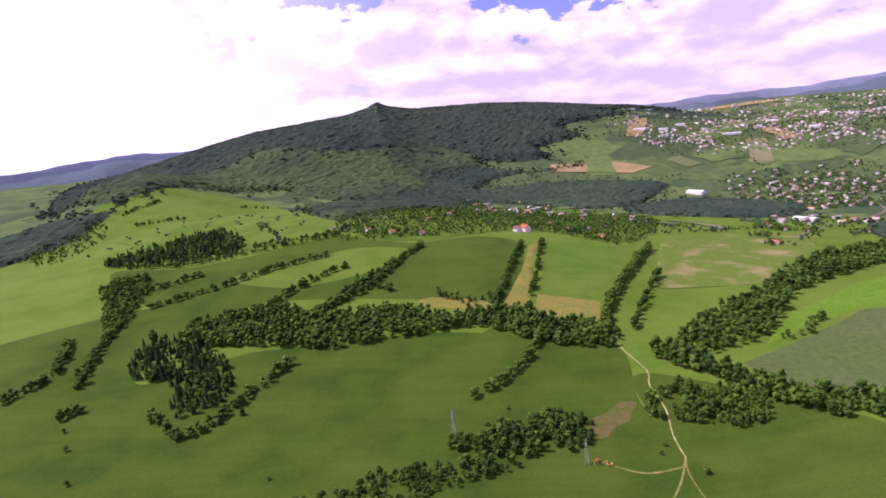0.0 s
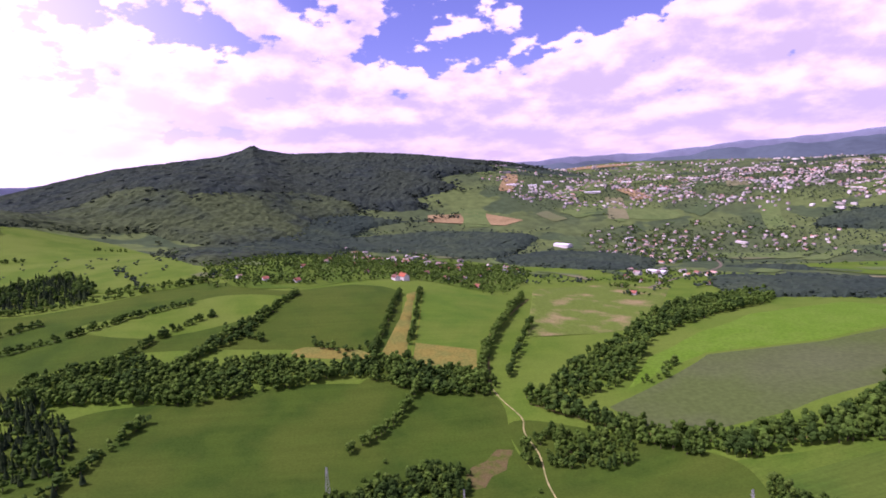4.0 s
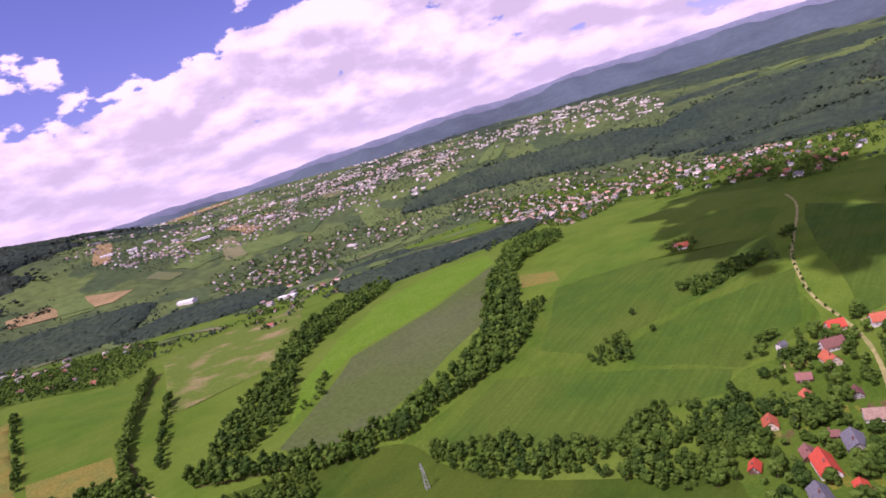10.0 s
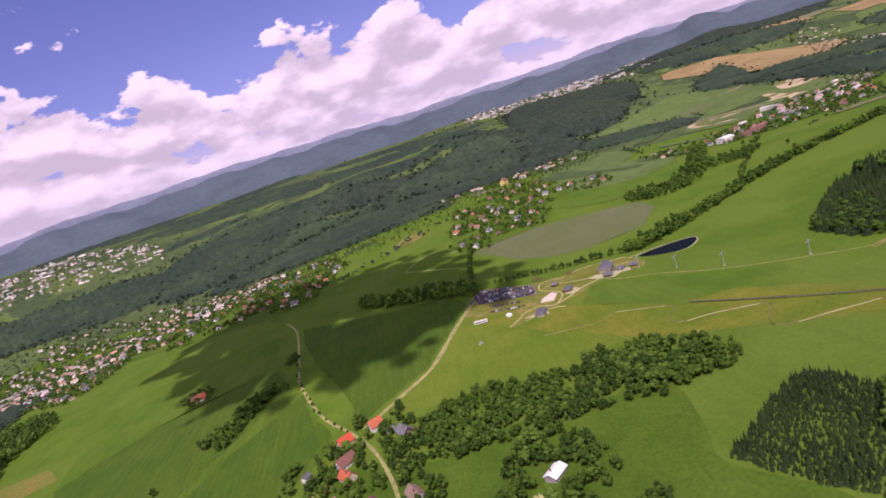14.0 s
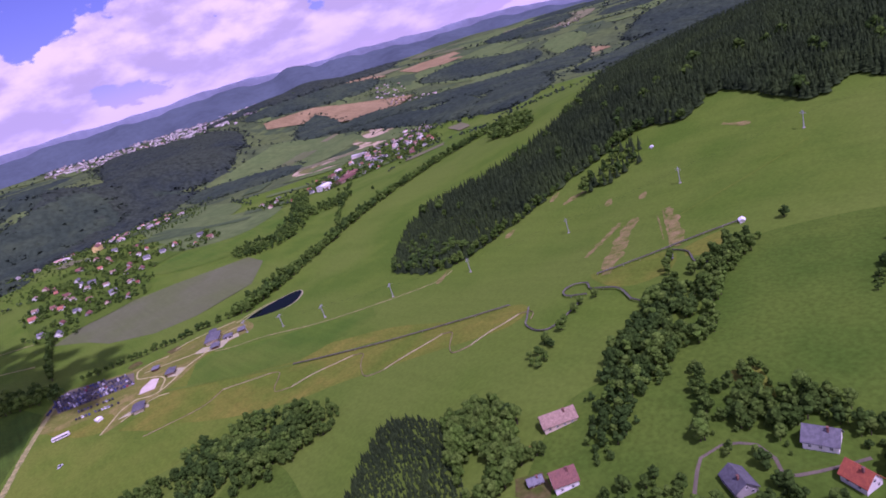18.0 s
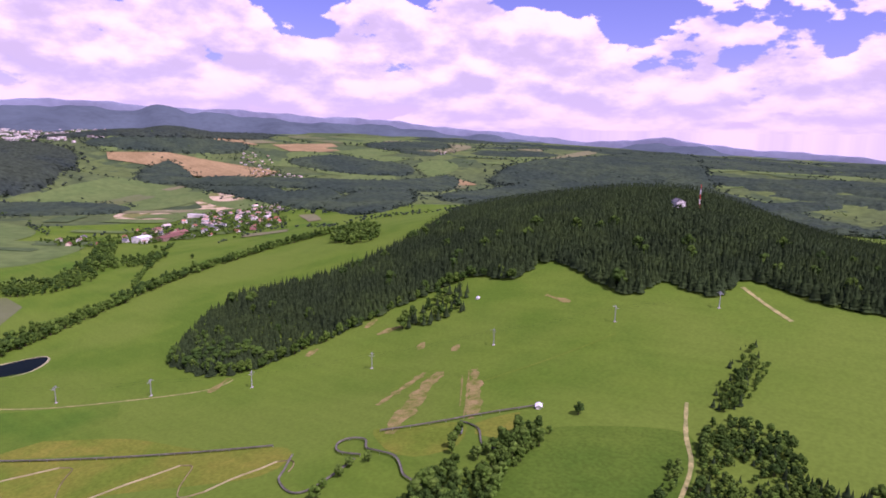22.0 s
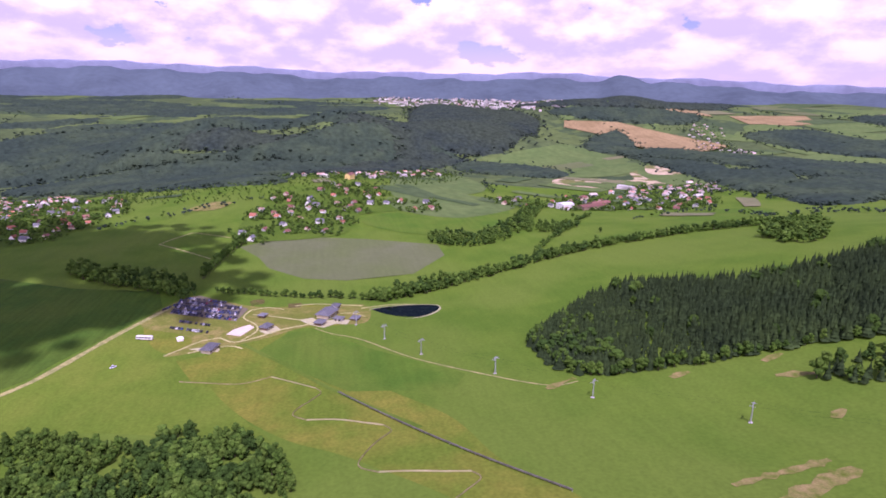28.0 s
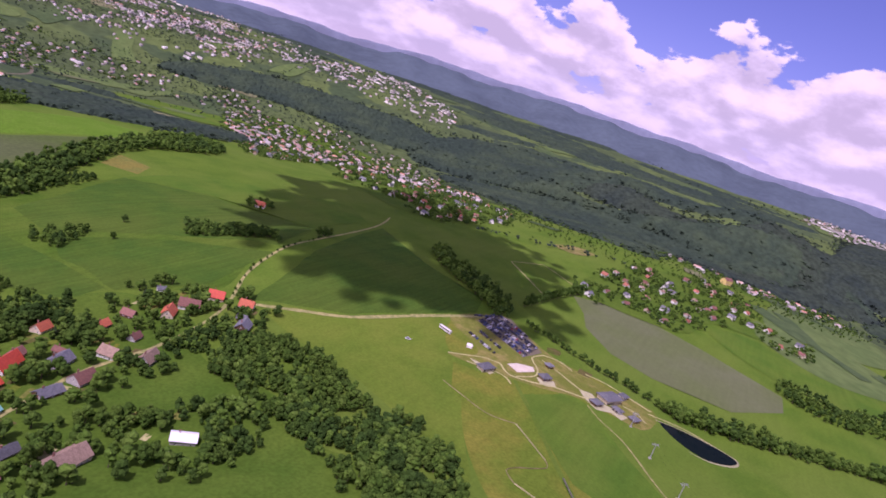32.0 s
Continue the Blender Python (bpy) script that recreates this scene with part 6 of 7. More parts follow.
# the hamlet beside the lane
HAMLET = [
    (500, 122, 38, 8.5, 12, 3.4, 4.6, "cream", "bright_roof", "cream house with a steep bright red roof"),
    (472, 120, 40, 9, 15, 3.4, 4.8, "white", "brown_roof", "white house with a brown roof"),
    (452, 118, 128, 9, 13, 3.2, 4.4, "cream", "red_roof", "cream cottage with orange tiled roof"),
    (508, 96, 30, 9, 11, 4.0, 4.5, "white", "red_roof", "white gabled house with orange roof"),
    (482, 72, 118, 10, 13, 3.4, 4.2, "timber", "grey_roof", "timber house with grey roof"),
    (492, 84, 30, 6, 7, 2.6, 2.4, "timber", "grey_roof", "small timber shed with grey roof"),
    (398, 68, 115, 9, 14, 3.2, 4.0, "grey_wall", "pink_roof", "grey house with faded pink roof"),
    (384, 86, 20, 9, 11, 3.2, 4.0, "white", "pink_roof", "white cottage with faded tiles"),
    (354, 66, 100, 10, 12, 3.2, 4.2, "grey_wall", "brown_roof", "rambling house with brown roof"),
    (356, 92, 112, 10, 15, 3.0, 3.8, "grey_wall", "grey_roof", "long house with dark grey roof"),
    (332, 102, 118, 10, 17, 3.6, 5.0, "white", "bright_roof", "white gabled house with bright red roof"),
    (343, 112, 118, 7, 9, 2.8, 3.0, "timber", "brown_roof", "brown shed beside red-roofed house"),
    (307, 100, 120, 9, 12, 3.0, 3.8, "grey_wall", "grey_roof", "small house with dark roof"),
    (333, 62, 95, 8, 13, 2.6, 2.4, "timber", "grey_roof", "low dark shed with panels"),
    (300, 58, 110, 8, 12, 2.8, 2.6, "white", "teal_roof", "low building with a turquoise metal roof"),
    (355, -17, 45, 8, 12.5, 3.6, 1.8, "grey_wall", "white_roof", "barn with a gleaming white metal roof"),
    (302, -2, 100, 11, 21, 3.6, 4.2, "cream", "pink_roof", "long farmhouse with faded pink roof"),
    (270, 4, 98, 8, 14, 3.0, 3.2, "white", "brown_roof", "small farm outbuilding with brown roof"),
    (372, 138, 110, 8, 10, 3.0, 3.6, "cream", "red_roof", "garden house with orange roof"),
    (404, 124, 110, 7, 9, 2.8, 3.0, "timber", "red_roof", "small cabin with orange roof"),
    (428, 130, 20, 7, 9, 2.8, 3.0, "timber", "brown_roof", "garden cabin with brown roof"),
    (328, 136, 100, 6, 8, 2.6, 2.6, "timber", "bright_roof", "little cabin with red roof"),
    (471, 152, 60, 5, 6, 4.0, 2.0, "white", "grey_roof", "narrow white hut beside trees"),
    (410, 98, 110, 6, 8, 2.6, 2.6, "grey_wall", "brown_roof", "small garden shed among trees"),
    (316, 84, 110, 6, 9, 2.6, 2.2, "timber", "bright_roof", "small timber shed with red roof"),
    (364, 104, 20, 5, 7, 2.4, 2.0, "timber", "brown_roof", "little brown garden hut beside a lane"),
    (290, 20, 100, 6, 9, 2.6, 2.4, "grey_wall", "grey_roof", "grey outbuilding beside the farm"),
    (219, -157, -213, 4, 6, 2.2, 1.4, "timber", "grey_roof", "low timber shed in a farmyard"),
    (748, 322, 30, 9, 12, 3.6, 4.6, "white", "red_roof", "lone white farmhouse with orange roof"),
    (757, 334, 30, 6, 9, 2.8, 2.8, "timber", "brown_roof", "shed behind the lone farmhouse"),
    (231, -190, -213, 8, 16, 3.2, 3.6, "cream", "pink_roof", "long cottage with weathered pinkish roof"),
    (207, -162, -213, 8, 10, 4.0, 4.0, "white", "brown_roof", "white house with dark red-brown roof"),
    (148, -188, 55, 8, 10, 2.8, 3.0, "grey_wall", "grey_roof", "small grey-roofed house inside a lane bend"),
    (163, -156, 70, 7, 9, 2.8, 3.4, "white", "bright_roof", "small house with bright red roof"),
    (116, -205, 70, 7, 9, 3.2, 3.8, "white", "red_roof", "white house with rusty red roof"),
    (131, -217, 100, 8, 11, 3.4, 4.2, "white", "grey_roof", "dark-roofed house beside a lane"),
    (104, -184, 70, 9, 12, 3.2, 4.0, "cream", "red_roof", "cream cottage with orange roof tiles"),
]
for x, y, deg, w, l, hw, hr, wall, roof, label in HAMLET:
    stand(house(label, w, l, hw, hr, wall, roof, 2 if x < 520 else 1), x, y, deg)

# villages: a few kinds of houses, each standing many times
MASTERS = []
for i, (w, l, hw, hr, wall, roof, label) in enumerate([
        (10, 13, 4.2, 4.8, "white", "tile_roof", "white family house with red tiled roof"),
        (10, 12, 5.4, 4.0, "cream", "brown_roof", "cream family house with brown roof"),
        (11, 14, 5.6, 4.4, "white", "grey_roof", "white house with slate grey roof"),
        (9, 12, 3.2, 4.6, "white", "tile_roof", "white cottage with orange-red roof"),
        (9, 15, 3.2, 4.4, "grey_wall", "brown_roof", "old farmhouse with brown roof"),
        (10, 11, 6.0, 2.6, "white", "pink_roof", "two-storey villa with faded roof"),
        (9, 11, 3.4, 4.8, "timber", "tile_roof", "timber cottage with red roof")]):
    MASTERS.append(house(label, w, l, hw, hr, wall, roof, 0))
    window_part(MASTERS[-1], w / 2, 0, 1.1, 1, 0, 3.2, 1.4)
    window_part(MASTERS[-1], -w / 2, 0, 1.1, -1, 0, 3.2, 1.4)
    window_part(MASTERS[-1], 0, l / 2, 1.1, 0, 1, 2.6, 1.4)
VILLAGES = [   # ring, gap, how many stay, share of size
    ([(1888, 1397), (1985, 1042), (1805, 604), (1528, 300), (1257, 208), (1052, 271), (1213, 555), (1704, 1220)], 38, 0.36, "houses of the hillside village"), ([(1069, -39), (1351, -79), (1509, -215), (1356, -363), (1265, -390), (1202, -245), (1061, -203), (1016, -71)], 36, 0.55, "houses round the far lanes"), ([(1447, -709), (1589, -968), (1470, -1139), (1200, -937), (1254, -792), (1307, -654)], 36, 0.7, "houses of the factory village"),
    ([(1415, -558), (1444, -668), (1333, -616), (1320, -531)], 36, 0.7, "houses of the factory village"), ([(2242, 128), (2063, -516), (1743, -454), (1604, -217), (2154, 23)], 44, 0.4, "houses under the wooded hill"), ([(-156, 1081), (-22, 1325), (252, 1798), (486, 1529), (314, 1030), (149, 1100), (-40, 1013)], 46, 0.35, "houses of the church village"),
    ([(-27, 2057), (197, 2169), (331, 1722), (121, 1393), (-11, 1581)], 52, 0.28, "houses of the church village"), ([(1039, 2193), (1398, 1956), (1129, 1601), (831, 1654)], 42, 0.5, "houses of the new estate"), ([(768, 1436), (900, 1454), (581, 1004), (569, 1082)], 40, 0.4, "houses of the new estate"), ([(889, 1379), (939, 1202), (742, 1069)], 46, 0.42, "houses of the new estate"),
    ([(1921, 1623), (1704, 897), (1092, 646), (1203, 826), (1776, 1520)], 35, 0.75, "houses of the upper village"), ([(2070, 1355), (2145, 937), (1574, 304), (1152, 227), (1420, 493), (1942, 1190)], 40, 0.42, "houses of the hillside village"), ([(1457, 2139), (1661, 1746), (1489, 1615), (1395, 1898), (977, 1569), (1054, 2003)], 46, 0.5, "houses of the valley suburb"), ([(1918, 766), (1622, 302), (1257, 176), (1160, 268), (1159, 373)], 38, 0.42, "houses of the hillside village"),
]
for ring, _, _, _ in VILLAGES[:6]:
    drape("garden_lawn", ring, "lawn", "lawns and gardens between village houses", "lawn", 0.6, cell=20.0)
taken, spots, garden, far_garden = [], [], [], []
for vi, (ring, gap, keep, group) in enumerate(VILLAGES):
    rnd = np.random.RandomState(300 + vi)
    tilt = rnd.uniform(0, 180)
    for x, y in sown(ring, gap, 200 + vi, 0.4, keep):
        if any((x - a) ** 2 + (y - b) ** 2 < 400 for a, b in taken):
            continue
        taken.append((x, y))
        spots.append((math.hypot(x - CX, y - CY), x, y, tilt + rnd.choice([0, 90]) + rnd.uniform(-12, 12), rnd.uniform(0.68, 0.95), rnd.choice(len(MASTERS), p=[0.2, 0.16, 0.22, 0.14, 0.08, 0.17, 0.03]), group))
        close = math.hypot(x - CX, y - CY) < 1500
        for _ in range(17 if close else 13):
            a, r = rnd.rand() * 6.283, rnd.uniform(8, 30)
            (garden if close else far_garden).append((x + r * math.cos(a), y + r * math.sin(a)))
spots.sort()
first_used = set()
for _, x, y, deg, size, k, group in spots[:235]:
    ob = MASTERS[k] if k not in first_used else copy_thing(MASTERS[k], Matrix.Identity(4))
    first_used.add(k)
    tagged(ob, group=group)
    stand(ob, x, y, deg, size)
rest = np.array([(x, y) for _, x, y, *_ in spots[235:]])
garden, far_garden = np.array(garden), np.array(far_garden)
plant("garden_trees", far_garden, talls(far_garden, 6, 12), FARB, ["leaf", "leaf", "wood_far", "leaf2"], "trees between far village houses", "trees", None, 1.7, False)
plant("garden_trees", garden, talls(garden, 5, 11), GARDEN, ["leaf", "leaf", "leaf", "leaf2", "leaf"], "garden trees between village houses", "trees", None, 1.35)

# larger village buildings
for x, y, deg, w, l, hw, hr, wall, roof, label, cat in [
        (1309, -677, 20, 24, 30, 12, 1.5, "white", "white_roof", "white factory hall at the village edge", "factory"),
        (1300, -730, 20, 26, 60, 8, 3.0, "pink_roof", "brown_roof", "long red-brick factory building", "factory"),
        (1340, -770, 20, 22, 50, 8, 3.0, "pink_roof", "brown_roof", "long red-brick factory wing with brown roof", "factory"),
        (1599, -240, 60, 14, 26, 11, 4.5, "yellow", "brown_roof", "large yellow house on the hill", "house"),
        (143, 1087, 20, 11, 22, 8, 5.0, "white", "red_roof", "white church with red roof", "church"),
        (128, 1082, 20, 10, 16, 6, 4.0, "white", "brown_roof", "white parish house beside a church", "house"),
        (806, 1343, 30, 24, 46, 8, 2.0, "white", "white_roof", "white hall by the new estate", "hall"),
        (831, 1981, 30, 30, 60, 10, 3.0, "white", "white_roof", "white farm hall on the plain", "hall"),
        (1860, 330, 60, 14, 18, 8, 4.0, "white", "grey_roof", "white house alone on a wooded slope", "house")]:
    stand(house(label, w, l, hw, hr, wall, roof, 1, cat), x, y, deg)


# ---- towns: dense far building blocks ----
def town(name, ring, gap, lo, hi, label, seed, keep=0.8, blocks=0.12):
    p = ring if gap == 0 else sown(ring, gap, seed, 0.45, keep)
    if gap and blocks < 0.3:
        wave = np.sin(p[:, 0] / 67 + p[:, 1] / 110) + np.sin(p[:, 1] / 59 - p[:, 0] / 140 + 1.7) + 0.7 * np.sin(p[:, 0] / 29 + 0.6) * np.sin(p[:, 1] / 33)
        p = p[wave > -0.35]
    rnd = np.random.RandomState(seed)
    vs, fs, ms, k = [], [], [], 0
    unit = np.array([(-.5, -.5, -.4), (.5, -.5, -.4), (.5, .5, -.4), (-.5, .5, -.4), (-.5, -.5, 1), (.5, -.5, 1), (.5, .5, 1), (-.5, .5, 1), (0, -.5, 1.5), (0, .5, 1.5)])
    tri = np.array([(0, 1, 5), (0, 5, 4), (1, 2, 6), (1, 6, 5), (2, 3, 7), (2, 7, 6), (3, 0, 4), (3, 4, 7), (4, 5, 8), (6, 7, 9), (5, 6, 9), (5, 9, 8), (7, 4, 8), (7, 8, 9)])
    z = height(p[:, 0], p[:, 1])
    for (x, y), g in zip(p, z):
        far = max(0.66, min(0.95, 1500 / math.hypot(x, y)))
        big = rnd.rand() < blocks
        w, l, t = (rnd.uniform(14, 20), rnd.uniform(30, 70), rnd.uniform(lo * 1.1, hi * 1.4)) if big else (rnd.uniform(10, 15), rnd.uniform(11, 22), rnd.uniform(lo, hi))
        a = rnd.choice([0.3, 1.87]) + rnd.uniform(-0.2, 0.2)
        q = unit * np.array([w, l, t]) * far
        if big:
            q[8:, 2] = t * far * 1.02
        c, s = math.cos(a), math.sin(a)
        vs.append(np.c_[q[:, 0] * c - q[:, 1] * s + x, q[:, 0] * s + q[:, 1] * c + y, q[:, 2] + g])
        fs.append(tri + k)
        k += 10
        ms += [0] * 10 + [0 if big and rnd.rand() < 0.6 else 1] * 4
    return tagged(mesh_of(name, np.concatenate(vs), np.concatenate(fs), ["brick_block", "town_roof"], ms), label, "town", kind="stuff")


CITY = [[(821, 2901), (1574, 2940), (2250, 2950), (2500, 2400), (2322, 1869), (1726, 2189), (1256, 2366), (746, 2653)], [(851, 2589), (1610, 2724), (2476, 2820), (2751, 2450), (2368, 1992), (2192, 1929), (1890, 2136), (1426, 2457), (1027, 2390)], [(2723, 2150), (3542, 1996), (3025, 1196), (2749, 1107), (2616, 1516), (2446, 1882)], [(4391, -539), (4588, -1219), (4143, -1818), (3117, -1402), (3518, -972), (3871, -528)]]
town("far_suburb", rest, 0, 5, 8, "far village houses with mixed roofs", 9, 1.0, 0.02)
for i, (ring, gap) in enumerate((([(2679, -1780), (2615, -1933), (2217, -1719), (2050, -1707), (1896, -1473), (2433, -1675)], 42), ([(2545, -2691), (2330, -3083), (2079, -2752), (2294, -2486)], 48), ([(1600, -1100), (1535, -1180), (1450, -1320), (1420, -1300), (1510, -1160), (1570, -1090)], 34))):
    town("far_hamlet", ring, gap, 4, 6, "far hamlet of white houses with red roofs", 60 + i, 0.75, 0.02)
    p = sown(ring, gap * 0.6, 70 + i)
    plant("hamlet_trees", p, talls(p, 7, 13), FARB, ["leaf", "wood_far", "wood_far", "leaf"], "dark trees between far hamlet houses", "trees", None, 1.4, False)
town("far_town", CITY[0], 34, 5, 8, "far town of pale walls and red roofs", 1, 0.62, 0.08)
town("far_town", CITY[1], 36, 5, 9, "far town in the wide valley", 2, 0.55, 0.15)
town("far_town", CITY[2], 42, 6, 9, "pale apartment blocks of the far town", 3, 0.5, 0.4)
town("far_town", CITY[3], 46, 7, 12, "white apartment blocks on the horizon", 4, 0.6, 0.5)
town("far_town", [(900, 2650), (1500, 2300), (1900, 1950), (2400, 2000), (3200, 2000), (3450, 2600), (2900, 3200), (2200, 3700), (1500, 3900), (1000, 3600)], 52, 6, 10, "wide far town spread over the valley", 7, 0.55, 0.2)
town("far_suburb", [(1100, 2000), (1500, 2000), (1900, 1700), (2100, 1300), (1900, 1200), (1500, 1650), (1100, 1850)], 44, 5, 8, "far suburb among trees", 6, 0.6, 0.03)
for i, ring in enumerate(CITY + [[(1000, 1600), (1100, 2100), (1600, 2100), (2000, 1700), (2200, 1300), (1900, 1100), (1450, 1600)]]):
    p = sown(ring, 26, 500 + i, 0.5, 0.9)
    plant("town_trees", p, talls(p, 6, 12), FARB, ["wood_far", "wood_far", "wood_far", "leaf"], "trees between far town houses", "trees", None, 1.5, False)
for x, y, deg, w, l in [(896, 2728, 70, 26, 60), (999, 2724, 70, 22, 50), (1242, 2600, 75, 30, 90), (1500, 2760, 70, 26, 60), (1560, 2544, 60, 26, 50), (1100, 2790, 75, 26, 50)]:
    stand(house("pale industrial hall in the far town", w, l, 9, 2, "white", "white_roof", 0, "hall", False), x, y, deg, 0.8)

# ---- the sports ground: car park, pavilions, pond ----
drape("car_park", [(756, -26), (771, -43), (725, -98), (689, -90), (716, -25)], "asphalt", "grey gravelled car park full of cars", "car park", 0.35, round_off=False)
drape("parking_meadow", [(720, -24), (688, -91), (655, -82), (620, -43), (679, -11)], "dry", "trodden yellow grass beside the car park", "meadow", 0.22)
drape("sports_yard", [(717, -100), (731, -130), (735, -166), (724, -211), (680, -205), (666, -168), (661, -132), (637, -102), (647, -86), (697, -97)], "dry", "trodden yard between pavilions", "yard", 0.2)
drape("sand_court", [(656, -86), (668, -91), (679, -104), (671, -109), (650, -99)], "sand", "pale sand play court", "court", 0.35, round_off=False)
drape("paved_terrace", [(661, -114), (673, -128), (663, -133), (651, -122)], "paving", "pale terrace beside a pavilion", "terrace", 0.33)
drape("paved_terrace", [(688, -149), (693, -161), (683, -169), (689, -188), (685, -198), (672, -194), (675, -184), (664, -172), (670, -163)], "paving", "pale terrace round the clubhouse", "terrace", 0.33)
drape("paved_terrace", [(626, -60), (620, -71), (616, -85), (623, -86), (628, -69)], "paving", "pale terrace round the lower pavilion", "terrace", 0.33)


def pavilion(label, w, l, hw, hr, wall, roof, posts=True):
    """A low building with a wide hipped roof, posts under the eaves and a glazed front."""
    root = tagged(new("pavilion"), label, "pavilion")
    b = bmesh.new()
    box(b, 0, 0, -1, w, l, hw + 1)
    part("wall", b, wall, root)
    r = bmesh.new()
    o = 1.4
    low = [r.verts.new(p) for p in ((-w / 2 - o, -l / 2 - o, hw - 0.1), (w / 2 + o, -l / 2 - o, hw - 0.1), (w / 2 + o, l / 2 + o, hw - 0.1), (-w / 2 - o, l / 2 + o, hw - 0.1))]
    mid = [r.verts.new((v.co.x, v.co.y, hw + 0.15)) for v in low]
    top = [r.verts.new(p) for p in ((0, -l / 2 + w * 0.35, hw + hr), (0, l / 2 - w * 0.35, hw + hr))]
    r.faces.new(low[::-1])
    for i in range(4):
        r.faces.new([low[i], low[(i + 1) % 4], mid[(i + 1) % 4], mid[i]])
    r.faces.new([mid[0], mid[1], top[0]])
    r.faces.new([mid[2], mid[3], top[1]])
    r.faces.new([mid[1], mid[2], top[1], top[0]])
    r.faces.new([mid[3], mid[0], top[0], top[1]])
    part("roof", r, roof, root)
    for s in (-1, 1):
        n = max(2, int(l / 3))
        for i in range(n):
            window_part(root, s * w / 2, (i + 0.5) / n * l - l / 2, 0.4, s, 0, 2.2, 2.1)
        if posts:
            for i in range(4):
                pb = bmesh.new()
                rod(pb, (s * (w / 2 + 1.1), (i / 3 - 0.5) * l, -0.6), (s * (w / 2 + 1.1), (i / 3 - 0.5) * l, hw), 0.12)
                part("post", pb, "timber", root)
    d = bmesh.new()
    box(d, 0, -l / 2 - 0.04, 0, 1.8, 0.12, 2.1)
    part("door", d, "timber", root)
    return root


for x, y, deg, w, l, hw, hr, wall, roof, label in [
        (700, -176, 62, 13, 21, 4.4, 3.6, "cream", "grey_roof", "large clubhouse with a wide grey roof"),
        (674, -169, 62, 7, 9, 3.2, 2.0, "timber", "grey_roof", "low grey-roofed clubhouse wing"),
        (685, -187, 152, 6, 8, 3.0, 2.0, "white", "grey_roof", "white clubhouse wing beside the terrace"),
        (727, -185, 70, 6, 8, 3.0, 1.8, "white", "grey_roof", "small kiosk with grey roof"),
        (687, -203, 65, 6, 8, 2.8, 1.6, "pink_roof", "grey_roof", "small brown kiosk near the pond"),
        (666, -120, 60, 7, 9, 3.2, 3.0, "pink_roof", "grey_roof", "round-edged pavilion with red walls"),
        (699, -114, 60, 5, 6, 2.8, 1.6, "timber", "grey_roof", "small grey-roofed hut beside the court"),
        (621, -78, 70, 8, 14, 3.2, 2.4, "cream", "grey_roof", "lower pavilion with grey roof")]:
    stand(pavilion(label, w, l, hw, hr, wall, roof), x, y, deg)

# pond with a pale rim
POND = [(714, -214), (725, -232), (728, -267), (722, -292), (706, -288), (691, -268), (691, -240), (696, -220)]
ring = smooth_line(POND, True, 3.0)
mid = ring.mean(0)
lev = float(height(ring[:, 0], ring[:, 1]).mean()) + 0.4


def pond_part():
    n = len(ring)
    outer = mid + (ring - mid) * 1.025
    foot = mid + (ring - mid) * 1.06
    low = height(foot[:, 0], foot[:, 1]) - 0.6
    v = np.r_[np.c_[ring, np.full(n, lev - 0.3)], np.c_[ring, np.full(n, lev + 0.35)], np.c_[outer, np.full(n, lev + 0.4)], np.c_[foot, low]]
    f = [(k * n + i, k * n + (i + 1) % n, (k + 1) * n + (i + 1) % n, (k + 1) * n + i) for k in range(3) for i in range(n)]
    rim_ob = tagged(mesh_of("pond_rim", v, f, ["stone"], smooth=False), "pale stone rim round the pond", "pond rim", kind="structure")
    w = np.r_[[[mid[0], mid[1], lev]], np.c_[mid + (ring - mid) * 1.01, np.full(n, lev)]]
    return tagged(mesh_of("water", w, [(0, 1 + i, 1 + (i + 1) % n) for i in range(n)], ["water"]), "dark still water of a small reservoir", "pond", kind="structure")


pond_part()


# cars
def car(label, paint, l=4.3, tall=1.45):
    root = tagged(new("car"), label, "car", "cars in the car park")
    b = bmesh.new()
    prof = [(-l / 2, 0.35), (-l / 2, 0.8), (-l / 2 + 0.25, 0.92), (-l * 0.22, 1.0), (l * 0.34, 0.98), (l / 2 - 0.1, 0.85), (l / 2, 0.6), (l / 2, 0.35)]
    side = [[b.verts.new((s * 0.86, y, z)) for y, z in prof] for s in (-1, 1)]
    for i in range(len(prof)):
        j = (i + 1) % len(prof)
        b.faces.new([side[0][i], side[1][i], side[1][j], side[0][j]])
    b.faces.new(side[0])
    b.faces.new(side[1][::-1])
    bmesh.ops.recalc_face_normals(b, faces=b.faces)
    part("body", b, paint, root)
    g = bmesh.new()
    a = [g.verts.new(p) for p in ((-0.78, -l * 0.28, 0.97), (0.78, -l * 0.28, 0.97), (0.78, l * 0.33, 0.97), (-0.78, l * 0.33, 0.97))]
    c = [g.verts.new(p) for p in ((-0.62, -l * 0.1, tall), (0.62, -l * 0.1, tall), (0.62, l * 0.22, tall), (-0.62, l * 0.22, tall))]
    for i in range(4):
        g.faces.new([a[i], a[(i + 1) % 4], c[(i + 1) % 4], c[i]])
    g.faces.new(c)
    part("cabin", g, "glass", root)
    t = bmesh.new()
    box(t, 0, l * 0.06, tall, 1.26, l * 0.33, 0.04)
    part("roof", t, paint, root)
    for sx in (-1, 1):
        for sy in (-1, 1):
            w = bmesh.new()
            rod(w, (sx * 0.7, sy * l * 0.31, 0.32), (sx * 0.9, sy * l * 0.31, 0.32), 0.32, None, 10)
            part("wheel", w, "rubber", root)
    return root


